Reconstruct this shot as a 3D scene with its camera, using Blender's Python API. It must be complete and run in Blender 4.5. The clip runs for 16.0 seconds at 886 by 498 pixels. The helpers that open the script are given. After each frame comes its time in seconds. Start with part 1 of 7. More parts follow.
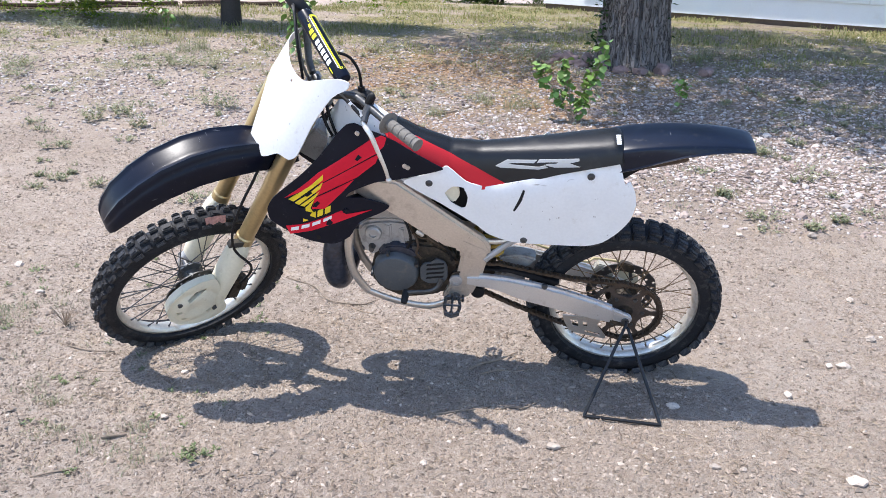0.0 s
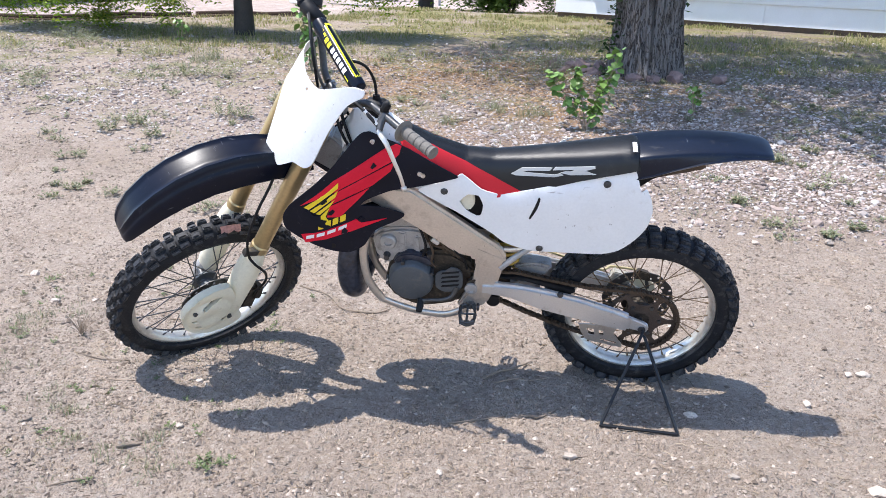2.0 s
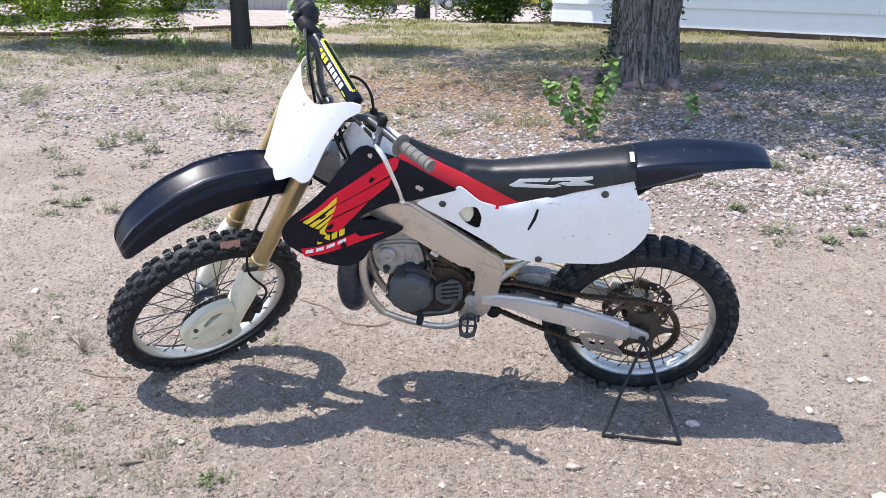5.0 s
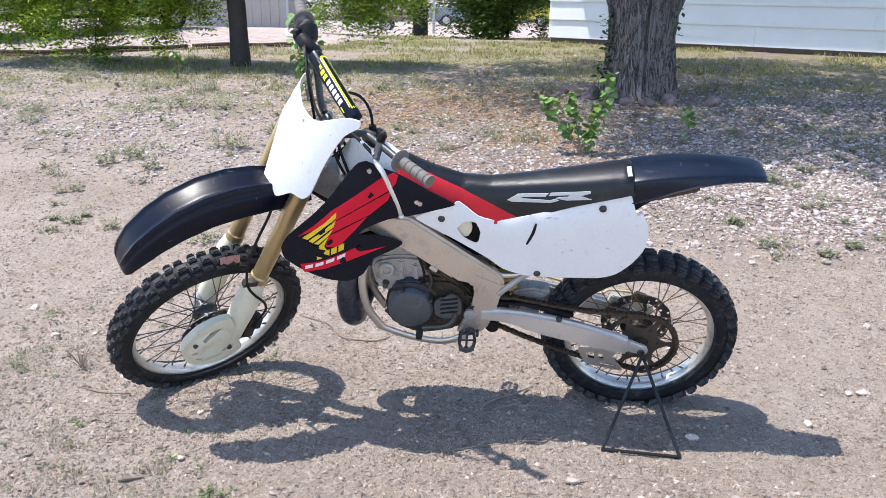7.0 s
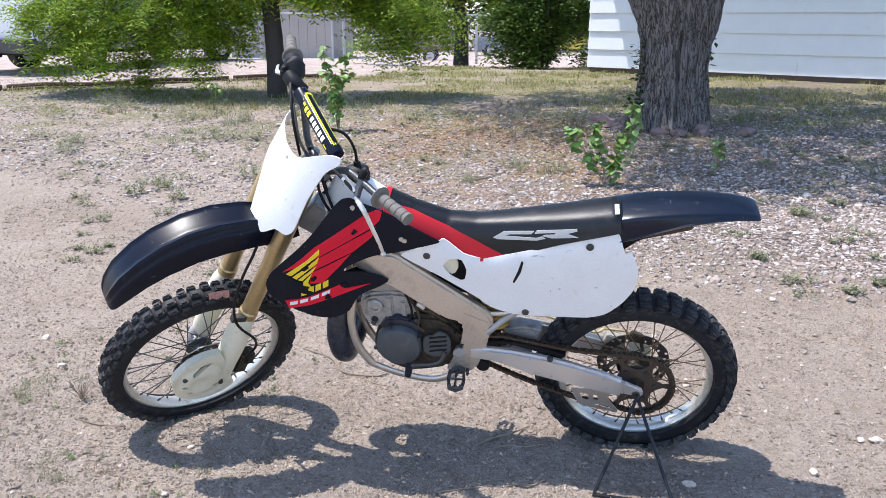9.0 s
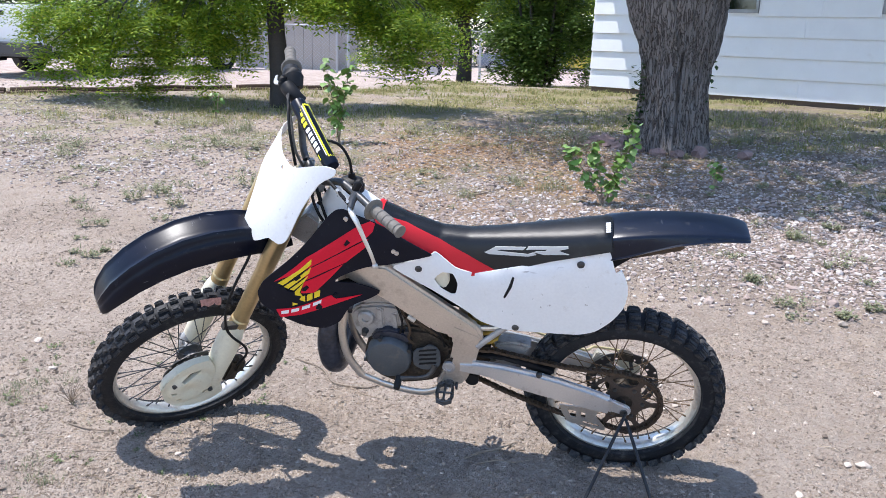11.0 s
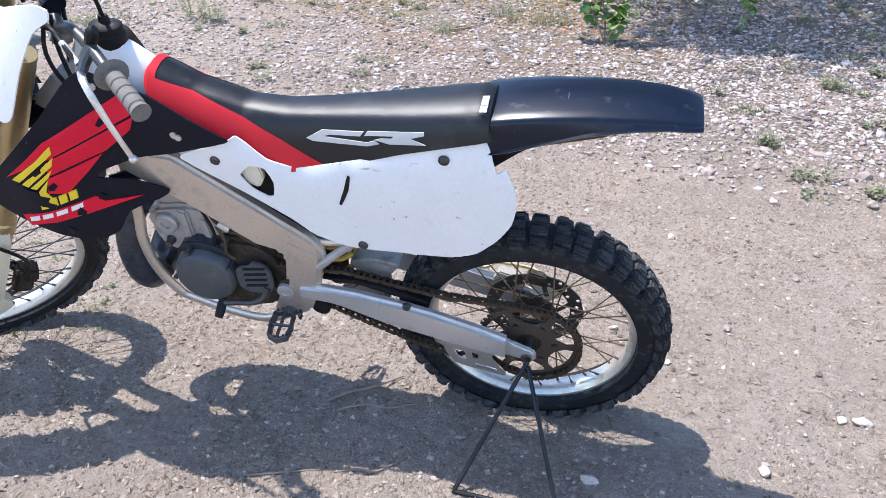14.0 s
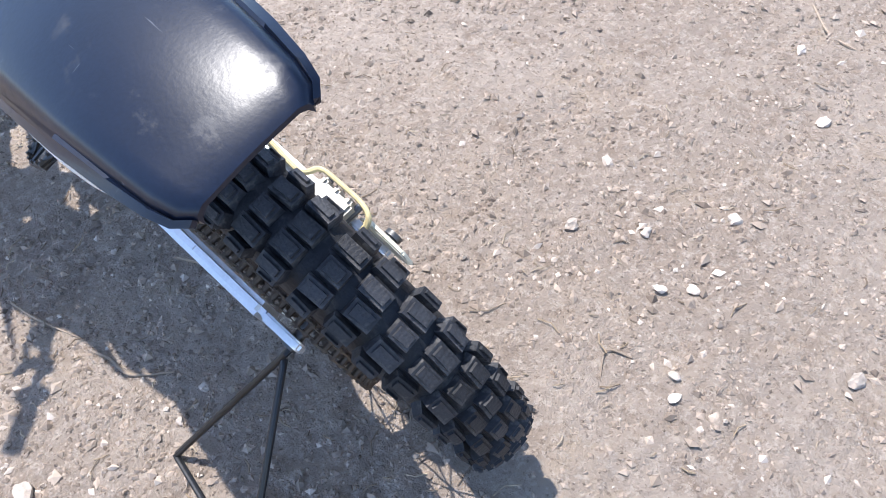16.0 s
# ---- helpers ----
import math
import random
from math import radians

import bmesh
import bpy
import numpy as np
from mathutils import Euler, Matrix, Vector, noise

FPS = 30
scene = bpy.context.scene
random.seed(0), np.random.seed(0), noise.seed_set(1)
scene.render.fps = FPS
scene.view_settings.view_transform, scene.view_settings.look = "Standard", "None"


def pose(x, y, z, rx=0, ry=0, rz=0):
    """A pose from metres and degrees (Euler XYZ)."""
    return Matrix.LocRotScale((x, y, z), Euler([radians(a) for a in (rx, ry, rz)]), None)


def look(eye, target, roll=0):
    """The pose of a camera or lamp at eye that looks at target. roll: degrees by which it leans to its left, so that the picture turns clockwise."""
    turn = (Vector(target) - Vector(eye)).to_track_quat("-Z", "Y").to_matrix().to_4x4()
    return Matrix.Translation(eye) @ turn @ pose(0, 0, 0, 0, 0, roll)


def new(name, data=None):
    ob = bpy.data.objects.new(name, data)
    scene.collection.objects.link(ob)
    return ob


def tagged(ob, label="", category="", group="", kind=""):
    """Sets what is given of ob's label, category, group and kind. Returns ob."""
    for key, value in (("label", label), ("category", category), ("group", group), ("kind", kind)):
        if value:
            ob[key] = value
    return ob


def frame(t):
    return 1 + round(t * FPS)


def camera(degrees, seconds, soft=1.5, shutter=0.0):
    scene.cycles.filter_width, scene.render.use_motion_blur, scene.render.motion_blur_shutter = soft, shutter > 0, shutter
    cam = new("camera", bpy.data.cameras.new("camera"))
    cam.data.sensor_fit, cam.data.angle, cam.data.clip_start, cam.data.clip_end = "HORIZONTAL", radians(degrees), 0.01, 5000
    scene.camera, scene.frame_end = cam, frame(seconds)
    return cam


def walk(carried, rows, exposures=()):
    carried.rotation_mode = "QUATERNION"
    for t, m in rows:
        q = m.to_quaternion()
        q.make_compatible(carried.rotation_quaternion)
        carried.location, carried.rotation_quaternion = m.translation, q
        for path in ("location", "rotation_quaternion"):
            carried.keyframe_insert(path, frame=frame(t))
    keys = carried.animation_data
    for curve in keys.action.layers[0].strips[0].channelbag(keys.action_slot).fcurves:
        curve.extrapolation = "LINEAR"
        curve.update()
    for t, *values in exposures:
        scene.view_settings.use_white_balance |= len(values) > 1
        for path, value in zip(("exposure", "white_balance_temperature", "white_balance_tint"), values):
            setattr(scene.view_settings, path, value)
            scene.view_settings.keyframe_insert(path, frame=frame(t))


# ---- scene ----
from mathutils.geometry import delaunay_2d_cdt

cam = camera(55.9, 16.0, soft=0.6)
PATH = [
    (0, (0.206, 0.053, 1.401), (0.028, 1.927, 0.726), 2.1),
    (0.5, (0.201, 0.054, 1.4), (0.016, 1.931, 0.734), 2.1),
    (1, (0.202, 0.055, 1.402), (0.012, 1.932, 0.738), 1.9),
    (1.5, (0.194, 0.056, 1.401), (-0.012, 1.933, 0.742), 1.8),
    (2, (0.194, 0.06, 1.397), (-0.013, 1.938, 0.74), 1.7),
    (2.5, (0.19, 0.062, 1.396), (-0.015, 1.939, 0.738), 1.7),
    (3, (0.193, 0.067, 1.401), (-0.011, 1.94, 0.73), 1.7),
    (3.5, (0.197, 0.067, 1.409), (-0.009, 1.94, 0.739), 1.6),
    (4, (0.201, 0.067, 1.406), (-0.007, 1.941, 0.739), 1.3),
    (6.5, (0.192, 0.044, 1.405), (-0.017, 1.944, 0.817), 0.5),
    (7, (0.197, 0.047, 1.407), (-0.01, 1.944, 0.808), 0.6),
    (7.5, (0.21, 0.053, 1.407), (0.007, 1.95, 0.808), 0.7),
    (8, (0.229, 0.059, 1.406), (-0.005, 1.958, 0.822), 0.5),
    (8.5, (0.303, 0.09, 1.422), (0.023, 1.985, 0.846), -0.1),
    (9, (0.374, 0.113, 1.426), (0.054, 2.014, 0.89), 0.1),
    (9.2, (0.388, 0.116, 1.429), (0.06, 2.021, 0.917), 0.3),
    (11.5, (0.4, 0.101, 1.426), (0.082, 2.011, 0.923), 1.9),
    (12, (0.406, 0.145, 1.417), (0.085, 2.04, 0.861), 1.8),
    (12.5, (0.408, 0.263, 1.394), (0.083, 2.118, 0.721), 0.7),
    (13, (0.382, 0.527, 1.379), (0.177, 2.369, 0.625), 1.0),
    (13.5, (0.581, 0.778, 1.346), (0.346, 2.603, 0.563), 0.0),
    (14, (0.735, 1.006, 1.337), (0.349, 2.759, 0.456), 1.4),
    (14.5, (0.828, 1.384, 1.285), (0.554, 3.019, 0.167), 1.6),
    (15, (1.02, 1.698, 1.267), (0.528, 3.166, 0.001), 0.3),
    (15.5, (1.159, 2.018, 1.258), (0.307, 3.221, -0.093), 1.3),
    (16, (1.22, 2.43, 1.239), (0.235, 3.207, -0.319), -4.4),
]
walk(cam, [(t, look(eye, target, roll)) for t, eye, target, roll in PATH],
     exposures=[(0, 1.31, 6420, 12), (8, 1.27, 6360, 12), (9, 1.21, 6330, 12), (12, 1.24, 6300, 12), (13, 1.33, 6200, 12), (14, 1.39, 6150, 12), (15, 1.47, 6180, 12), (16, 1.60, 6300, 12)])

# ---- light ----
SUN = Vector((-0.36, 0.0, 0.932)).normalized()
world = bpy.data.worlds.new("sky")
scene.world = world
world.use_nodes = True
wn = world.node_tree.nodes
sky = wn.new("ShaderNodeTexSky")
sky.sky_type, sky.sun_disc = "NISHITA", False
sky.sun_elevation, sky.sun_rotation = radians(68.8), radians(270)
sky.altitude, sky.dust_density = 1500, 1.5
wn["Background"].inputs["Strength"].default_value = 0.15
world.node_tree.links.new(sky.outputs["Color"], wn["Background"].inputs["Color"])
lamp = bpy.data.lights.new("sun", "SUN")
lamp.energy, lamp.angle, lamp.color = 2.85, radians(0.53), (1.0, 0.962, 0.912)
sun = new("sun", lamp)
sun.matrix_world = look(SUN * 30, (0, 0, 0))

# ---- materials ----


def mat(name, color, rough=0.5, metal=0.0, vary=0.12, scale=8.0, grain=120.0, bump=0.15, dirt=None, dirt_amount=0.0, dirt_scale=6.0,
        spec=0.5, each=0.0, coat=0.0, scuffs=None):
    """A surface with its colour varied at two scales, fine relief and patches of dirt."""
    m = bpy.data.materials.new(name)
    m.use_nodes = True
    n, l = m.node_tree.nodes, m.node_tree.links
    b = n["Principled BSDF"]
    co = n.new("ShaderNodeTexCoord")
    big = n.new("ShaderNodeTexNoise")
    big.inputs["Scale"].default_value, big.inputs["Detail"].default_value = scale, 5
    fine = n.new("ShaderNodeTexNoise")
    fine.inputs["Scale"].default_value, fine.inputs["Detail"].default_value = grain, 4
    l.new(co.outputs["Object"], big.inputs["Vector"])
    l.new(co.outputs["Object"], fine.inputs["Vector"])
    add = n.new("ShaderNodeMath")
    add.operation = "ADD"
    l.new(big.outputs["Fac"], add.inputs[0])
    l.new(fine.outputs["Fac"], add.inputs[1])
    span = n.new("ShaderNodeMapRange")
    span.inputs[1].default_value, span.inputs[2].default_value = 0.6, 1.4
    span.inputs[3].default_value, span.inputs[4].default_value = 1 - vary, 1 + vary
    l.new(add.outputs[0], span.inputs[0])
    shade = n.new("ShaderNodeVectorMath")
    shade.operation = "SCALE"
    shade.inputs[0].default_value = color[:3]
    l.new(span.outputs[0], shade.inputs["Scale"])
    out = shade.outputs[0]
    if each:
        info = n.new("ShaderNodeObjectInfo")
        rnd = n.new("ShaderNodeMapRange")
        rnd.inputs[3].default_value, rnd.inputs[4].default_value = 1 - each, 1 + each
        l.new(info.outputs["Random"], rnd.inputs[0])
        sc = n.new("ShaderNodeVectorMath")
        sc.operation = "SCALE"
        l.new(out, sc.inputs[0])
        l.new(rnd.outputs[0], sc.inputs["Scale"])
        out = sc.outputs[0]
    if dirt:
        d = n.new("ShaderNodeTexNoise")
        d.inputs["Scale"].default_value, d.inputs["Detail"].default_value, d.inputs["Roughness"].default_value = dirt_scale, 8, 0.7
        l.new(co.outputs["Object"], d.inputs["Vector"])
        r = n.new("ShaderNodeMapRange")
        r.inputs[1].default_value, r.inputs[2].default_value, r.inputs[4].default_value = 0.62 - 0.3 * dirt_amount, 0.78 - 0.2 * dirt_amount, min(1, 0.4 + dirt_amount)
        l.new(d.outputs["Fac"], r.inputs[0])
        mix = n.new("ShaderNodeMix")
        mix.data_type = "RGBA"
        l.new(r.outputs[0], mix.inputs["Factor"])
        l.new(out, mix.inputs["A"])
        mix.inputs["B"].default_value = (*dirt[:3], 1)
        out = mix.outputs["Result"]
        rr = n.new("ShaderNodeMapRange")
        rr.inputs[3].default_value, rr.inputs[4].default_value = rough, max(rough, 0.8)
        l.new(r.outputs[0], rr.inputs[0])
        l.new(rr.outputs[0], b.inputs["Roughness"])
    else:
        rr = n.new("ShaderNodeMapRange")
        rr.inputs[3].default_value, rr.inputs[4].default_value = rough * 0.8, min(1, rough * 1.25)
        l.new(big.outputs["Fac"], rr.inputs[0])
        l.new(rr.outputs[0], b.inputs["Roughness"])
    if scuffs:
        # short scratches, drawn out in two directions
        for turn, stretch in ((0.5, (6, 60, 30)), (-0.7, (50, 9, 30))):
            mp = n.new("ShaderNodeMapping")
            mp.inputs["Rotation"].default_value, mp.inputs["Scale"].default_value = (0.2, turn, 0.3), stretch
            l.new(co.outputs["Object"], mp.inputs["Vector"])
            sn = n.new("ShaderNodeTexNoise")
            sn.inputs["Scale"].default_value, sn.inputs["Detail"].default_value = 1.6, 3
            l.new(mp.outputs[0], sn.inputs["Vector"])
            sr = n.new("ShaderNodeMapRange")
            sr.inputs[1].default_value, sr.inputs[2].default_value, sr.inputs[4].default_value = 0.71, 0.76, 0.7
            l.new(sn.outputs["Fac"], sr.inputs[0])
            sm = n.new("ShaderNodeMix")
            sm.data_type = "RGBA"
            l.new(sr.outputs[0], sm.inputs["Factor"])
            l.new(out, sm.inputs["A"])
            sm.inputs["B"].default_value = (*scuffs, 1)
            out = sm.outputs["Result"]
    l.new(out, b.inputs["Base Color"])
    b.inputs["Metallic"].default_value = metal
    b.inputs["Specular IOR Level"].default_value = spec
    b.inputs["Coat Weight"].default_value = coat
    if bump:
        bp = n.new("ShaderNodeBump")
        bp.inputs["Strength"].default_value, bp.inputs["Distance"].default_value = bump, 0.002
        l.new(add.outputs[0], bp.inputs["Height"])
        l.new(bp.outputs[0], b.inputs["Normal"])
    return m


DUST = (0.30, 0.24, 0.18)
M_black = mat("black_plastic", (0.003, 0.005, 0.013), 0.34, spec=0.22, vary=0.3, scale=14, grain=300, bump=0.04, dirt=(0.05, 0.055, 0.065), dirt_amount=0.08, dirt_scale=40, scuffs=(0.16, 0.17, 0.19))
M_fender = mat("scuffed_black_plastic", (0.004, 0.0075, 0.018), 0.29, spec=0.34, vary=0.3, scale=14, grain=300, bump=0.04, dirt=(0.035, 0.038, 0.045), dirt_amount=0.12, dirt_scale=30, scuffs=(0.15, 0.16, 0.18))
M_white = mat("white_plastic", (0.80, 0.795, 0.78), 0.34, vary=0.05, scale=10, bump=0.05, dirt=(0.5, 0.44, 0.34), dirt_amount=0.08, dirt_scale=26, scuffs=(0.30, 0.27, 0.24))
M_red = mat("red_decal", (0.68, 0.012, 0.035), 0.4, spec=0.2, vary=0.08, bump=0.03)
M_redseat = mat("red_seat_vinyl", (0.58, 0.02, 0.03), 0.5, spec=0.25, vary=0.1, grain=500, bump=0.1)
M_yellow = mat("yellow_decal", (0.80, 0.58, 0.02), 0.35, vary=0.08, bump=0.03)
M_neon = mat("neon_yellow_print", (0.85, 0.82, 0.02), 0.4, vary=0.05, bump=0.03)
M_print = mat("white_print", (0.82, 0.82, 0.80), 0.4, vary=0.06, bump=0.03)
M_seat = mat("black_seat_vinyl", (0.007, 0.0075, 0.009), 0.34, spec=0.42, vary=0.25, scale=9, grain=700, bump=0.25, dirt=(0.05, 0.048, 0.045), dirt_amount=0.16, dirt_scale=10)
M_rubber = mat("tyre_rubber", (0.010, 0.0115, 0.015), 0.62, spec=0.28, vary=0.45, scale=20, grain=200, bump=0.7, dirt=(0.10, 0.095, 0.09), dirt_amount=0.26, dirt_scale=34)
M_knob = mat("worn_tread_rubber", (0.026, 0.027, 0.031), 0.6, spec=0.35, vary=0.4, scale=25, grain=220, bump=0.7, each=0.35, dirt=(0.15, 0.14, 0.13), dirt_amount=0.34, dirt_scale=45)
M_alu = mat("worn_aluminium", (0.66, 0.61, 0.55), 0.36, 0.82, vary=0.14, scale=7, grain=160, bump=0.1, dirt=(0.34, 0.28, 0.22), dirt_amount=0.2, dirt_scale=9, scuffs=(0.30, 0.25, 0.21))
M_swing = mat("silver_anodised_swingarm", (0.70, 0.70, 0.70), 0.33, 0.75, vary=0.1, scale=9, grain=200, bump=0.08, dirt=(0.34, 0.29, 0.23), dirt_amount=0.14, dirt_scale=14, scuffs=(0.26, 0.23, 0.20))
M_spoke = mat("rusty_spoke_steel", (0.17, 0.115, 0.07), 0.5, 0.5, vary=0.35, scale=40, grain=300, bump=0.3)
M_silver_print = mat("silver_print", (0.42, 0.42, 0.41), 0.4, vary=0.06, bump=0.03)
M_rim = mat("rim_aluminium", (0.72, 0.69, 0.63), 0.38, 0.75, vary=0.12, scale=20, bump=0.1, dirt=(0.42, 0.33, 0.22), dirt_amount=0.3, dirt_scale=14)
M_cast = mat("cast_aluminium", (0.42, 0.41, 0.40), 0.5, 0.5, vary=0.2, scale=25, grain=400, bump=0.4, dirt=(0.12, 0.10, 0.08), dirt_amount=0.3, dirt_scale=20)
M_case = mat("grey_engine_case", (0.085, 0.094, 0.102), 0.45, 0.3, vary=0.2, scale=22, grain=400, bump=0.3, dirt=(0.22, 0.19, 0.15), dirt_amount=0.2, dirt_scale=24)
M_gold = mat("gold_anodised_fork", (0.52, 0.40, 0.21), 0.36, 0.8, vary=0.12, scale=14, bump=0.08, dirt=(0.36, 0.28, 0.17), dirt_amount=0.15, dirt_scale=22)
M_cream = mat("cream_plastic", (0.72, 0.67, 0.52), 0.45, vary=0.08, scale=10, bump=0.08, dirt=(0.42, 0.34, 0.22), dirt_amount=0.14, dirt_scale=24)
M_steel = mat("dark_steel", (0.10, 0.10, 0.10), 0.45, 0.8, vary=0.2, scale=30, bump=0.2)
M_rust = mat("rusty_steel", (0.085, 0.06, 0.045), 0.75, 0.3, vary=0.35, scale=40, grain=300, bump=0.5)
M_chain = mat("oily_chain", (0.10, 0.075, 0.055), 0.5, 0.7, vary=0.4, scale=60, grain=400, bump=0.3)
M_dark = mat("black_rubber_parts", (0.008, 0.008, 0.009), 0.55, spec=0.28, vary=0.3, scale=20, bump=0.2)
M_grip = mat("grey_brown_grip_rubber", (0.16, 0.145, 0.125), 0.8, vary=0.2, scale=30, bump=0.3)
M_pipe = mat("blued_exhaust_steel", (0.065, 0.075, 0.105), 0.3, 0.8, vary=0.45, scale=22, grain=70, bump=0.8, dirt=(0.10, 0.085, 0.07), dirt_amount=0.3, dirt_scale=14)
M_spring = mat("yellow_spring_paint", (0.42, 0.27, 0.04), 0.45, vary=0.2, bump=0.1, dirt=(0.2, 0.15, 0.1), dirt_amount=0.2)
M_wire = mat("black_painted_rod", (0.006, 0.0065, 0.008), 0.4, vary=0.3, scale=40, bump=0.2)
M_oil = mat("grimy_metal", (0.05, 0.04, 0.03), 0.6, 0.4, vary=0.5, scale=30, bump=0.6, dirt=(0.18, 0.13, 0.08), dirt_amount=0.3, dirt_scale=30)

# ---- builders ----


def part(name, bm, material, parent=None, label="", smooth=True, angle=0.6):
    me = bpy.data.meshes.new(name)
    bmesh.ops.recalc_face_normals(bm, faces=bm.faces)
    if smooth:
        for e in bm.edges:
            if len(e.link_faces) == 2 and e.calc_face_angle(0) > angle:
                e.smooth = False
        for f in bm.faces:
            f.smooth = True
    bm.to_mesh(me)
    bm.free()
    me.materials.append(material)
    ob = new(name, me)
    if parent:
        ob.parent = parent
    if label:
        ob["label"] = label
    return ob


def again(name, me, parent, m=None):
    """One more part that shares a mesh."""
    ob = new(name, me)
    ob.parent = parent
    if m is not None:
        ob.matrix_basis = m
    return ob


def round_poly(pts, cuts=3, tight=0.5):
    """A closed outline drawn smooth."""
    out, n = [], len(pts)
    for i in range(n):
        p0, p1, p2, p3 = (Vector(pts[(i + k) % n]) for k in (-1, 0, 1, 2))
        for k in range(cuts):
            t = k / cuts
            a, b = (p2 - p0) * tight * 0.5, (p3 - p1) * tight * 0.5
            out.append(p1 * (2 * t**3 - 3 * t * t + 1) + a * (t**3 - 2 * t * t + t) + p2 * (3 * t * t - 2 * t**3) + b * (t**3 - t * t))
    return [tuple(v) for v in out]


def inside(p, poly):
    hit, j = False, len(poly) - 1
    for i in range(len(poly)):
        a, b = poly[i], poly[j]
        if (a[1] > p[1]) != (b[1] > p[1]) and p[0] < (b[0] - a[0]) * (p[1] - a[1]) / (b[1] - a[1]) + a[0]:
            hit = not hit
        j = i
    return hit


def sheet(outline, place, back, step=0.03, holes=(), bm=None):
    """A moulded panel: an outline with holes, laid on a surface by place(u, v); back(u, v) is its inner face."""
    bm = bm or bmesh.new()
    loops = [list(outline), *[list(h) for h in holes]]
    pts, edges = [], []
    for lp in loops:
        o = len(pts)
        pts += [Vector(p[:2]) for p in lp]
        edges += [(o + i, o + (i + 1) % len(lp)) for i in range(len(lp))]
    us, vs = [p[0] for p in outline], [p[1] for p in outline]
    nu, nv = max(1, int((max(us) - min(us)) / step)), max(1, int((max(vs) - min(vs)) / step))
    for i in range(1, nu):
        for j in range(1, nv):
            q = (min(us) + (max(us) - min(us)) * (i + 0.31 * (j % 2)) / nu, min(vs) + (max(vs) - min(vs)) * j / nv)
            if inside(q, outline) and not any(inside(q, h) for h in holes):
                if min((Vector(q) - p).length for p in pts[:sum(len(a) for a in loops)]) > step * 0.35:
                    pts.append(Vector(q))
    co, _, faces, *_ = delaunay_2d_cdt(pts, edges, [], 0, 1e-5)
    keep = []
    for f in faces:
        c = sum((co[i] for i in f), Vector((0, 0))) / len(f)
        if inside(c, outline) and not any(inside(c, h) for h in holes):
            keep.append(f)
    top = [bm.verts.new(place(*p)) for p in co]
    low = [bm.verts.new(back(*p)) for p in co]
    count = {}
    for f in keep:
        bm.faces.new([top[i] for i in f])
        bm.faces.new([low[i] for i in reversed(f)])
        for a, b in zip(f, (*f[1:], f[0])):
            count[(a, b)] = True
    for a, b in count:
        if (b, a) not in count:
            bm.faces.new((top[b], top[a], low[a], low[b]))
    bmesh.ops.delete(bm, geom=[v for v in bm.verts if not v.link_faces], context="VERTS")
    return bm


def slab(outline, y0, y1, bevel=0.004, bm=None):
    """A profile in the bike's long plane, (x, z), between two sides, with rounded edges."""
    b = bmesh.new()
    a = [b.verts.new((x, y0, z)) for x, z in outline]
    c = [b.verts.new((x, y1, z)) for x, z in outline]
    n = len(outline)
    b.faces.new(a)
    b.faces.new(list(reversed(c)))
    for i in range(n):
        b.faces.new((a[i], c[i], c[(i + 1) % n], a[(i + 1) % n]))
    bmesh.ops.recalc_face_normals(b, faces=b.faces)
    if bevel:
        bmesh.ops.bevel(b, geom=b.edges[:], offset=bevel, segments=2, affect="EDGES", clamp_overlap=True)
    if bm is None:
        return b
    merge(bm, b)
    return bm


def merge(bm, other, m=None):
    tmp = bpy.data.meshes.new("tmp")
    other.to_mesh(tmp)
    other.free()
    if m is not None:
        tmp.transform(m)
    bm.from_mesh(tmp)
    bpy.data.meshes.remove(tmp)
    return bm


def smooth_path(pts, cuts=4):
    pts = [Vector(p) for p in pts]
    out = []
    for i in range(len(pts) - 1):
        p0, p1, p2, p3 = pts[max(i - 1, 0)], pts[i], pts[i + 1], pts[min(i + 2, len(pts) - 1)]
        for k in range(cuts):
            t = k / cuts
            out.append(0.5 * (2 * p1 + (p2 - p0) * t + (2 * p0 - 5 * p1 + 4 * p2 - p3) * t * t + (3 * p1 - p0 - 3 * p2 + p3) * t**3))
    return out + [pts[-1]]


def tube(pts, radius, sides=10, cuts=4, bm=None, flat=1.0, caps=True):
    """A round bar along points; radius: one number, or one a point."""
    bm = bm or bmesh.new()
    if isinstance(radius, (int, float)):
        rs = [radius] * len(pts)
    else:
        rs = list(radius)
    path = smooth_path(pts, cuts) if cuts > 1 else [Vector(p) for p in pts]
    rr = [rs[min(int(i / cuts), len(rs) - 1)] * (1 - (i / cuts) % 1) + rs[min(int(i / cuts) + 1, len(rs) - 1)] * ((i / cuts) % 1) for i in range(len(path))]
    up = Vector((0.03, 1, 0.02)).normalized()
    rings = []
    for i, p in enumerate(path):
        d = (path[min(i + 1, len(path) - 1)] - path[max(i - 1, 0)]).normalized()
        a = d.cross(up)
        if a.length < 0.1:
            a = d.cross(Vector((0.3, 0.1, 1)))
        a.normalize()
        c = d.cross(a)
        rings.append([bm.verts.new(p + rr[i] * (math.cos(t) * a + math.sin(t) * c * flat)) for t in (2 * math.pi * k / sides for k in range(sides))])
    for r, q in zip(rings, rings[1:]):
        for k in range(sides):
            bm.faces.new((r[k], r[(k + 1) % sides], q[(k + 1) % sides], q[k]))
    if caps:
        bm.faces.new(list(reversed(rings[0])))
        bm.faces.new(rings[-1])
    return bm


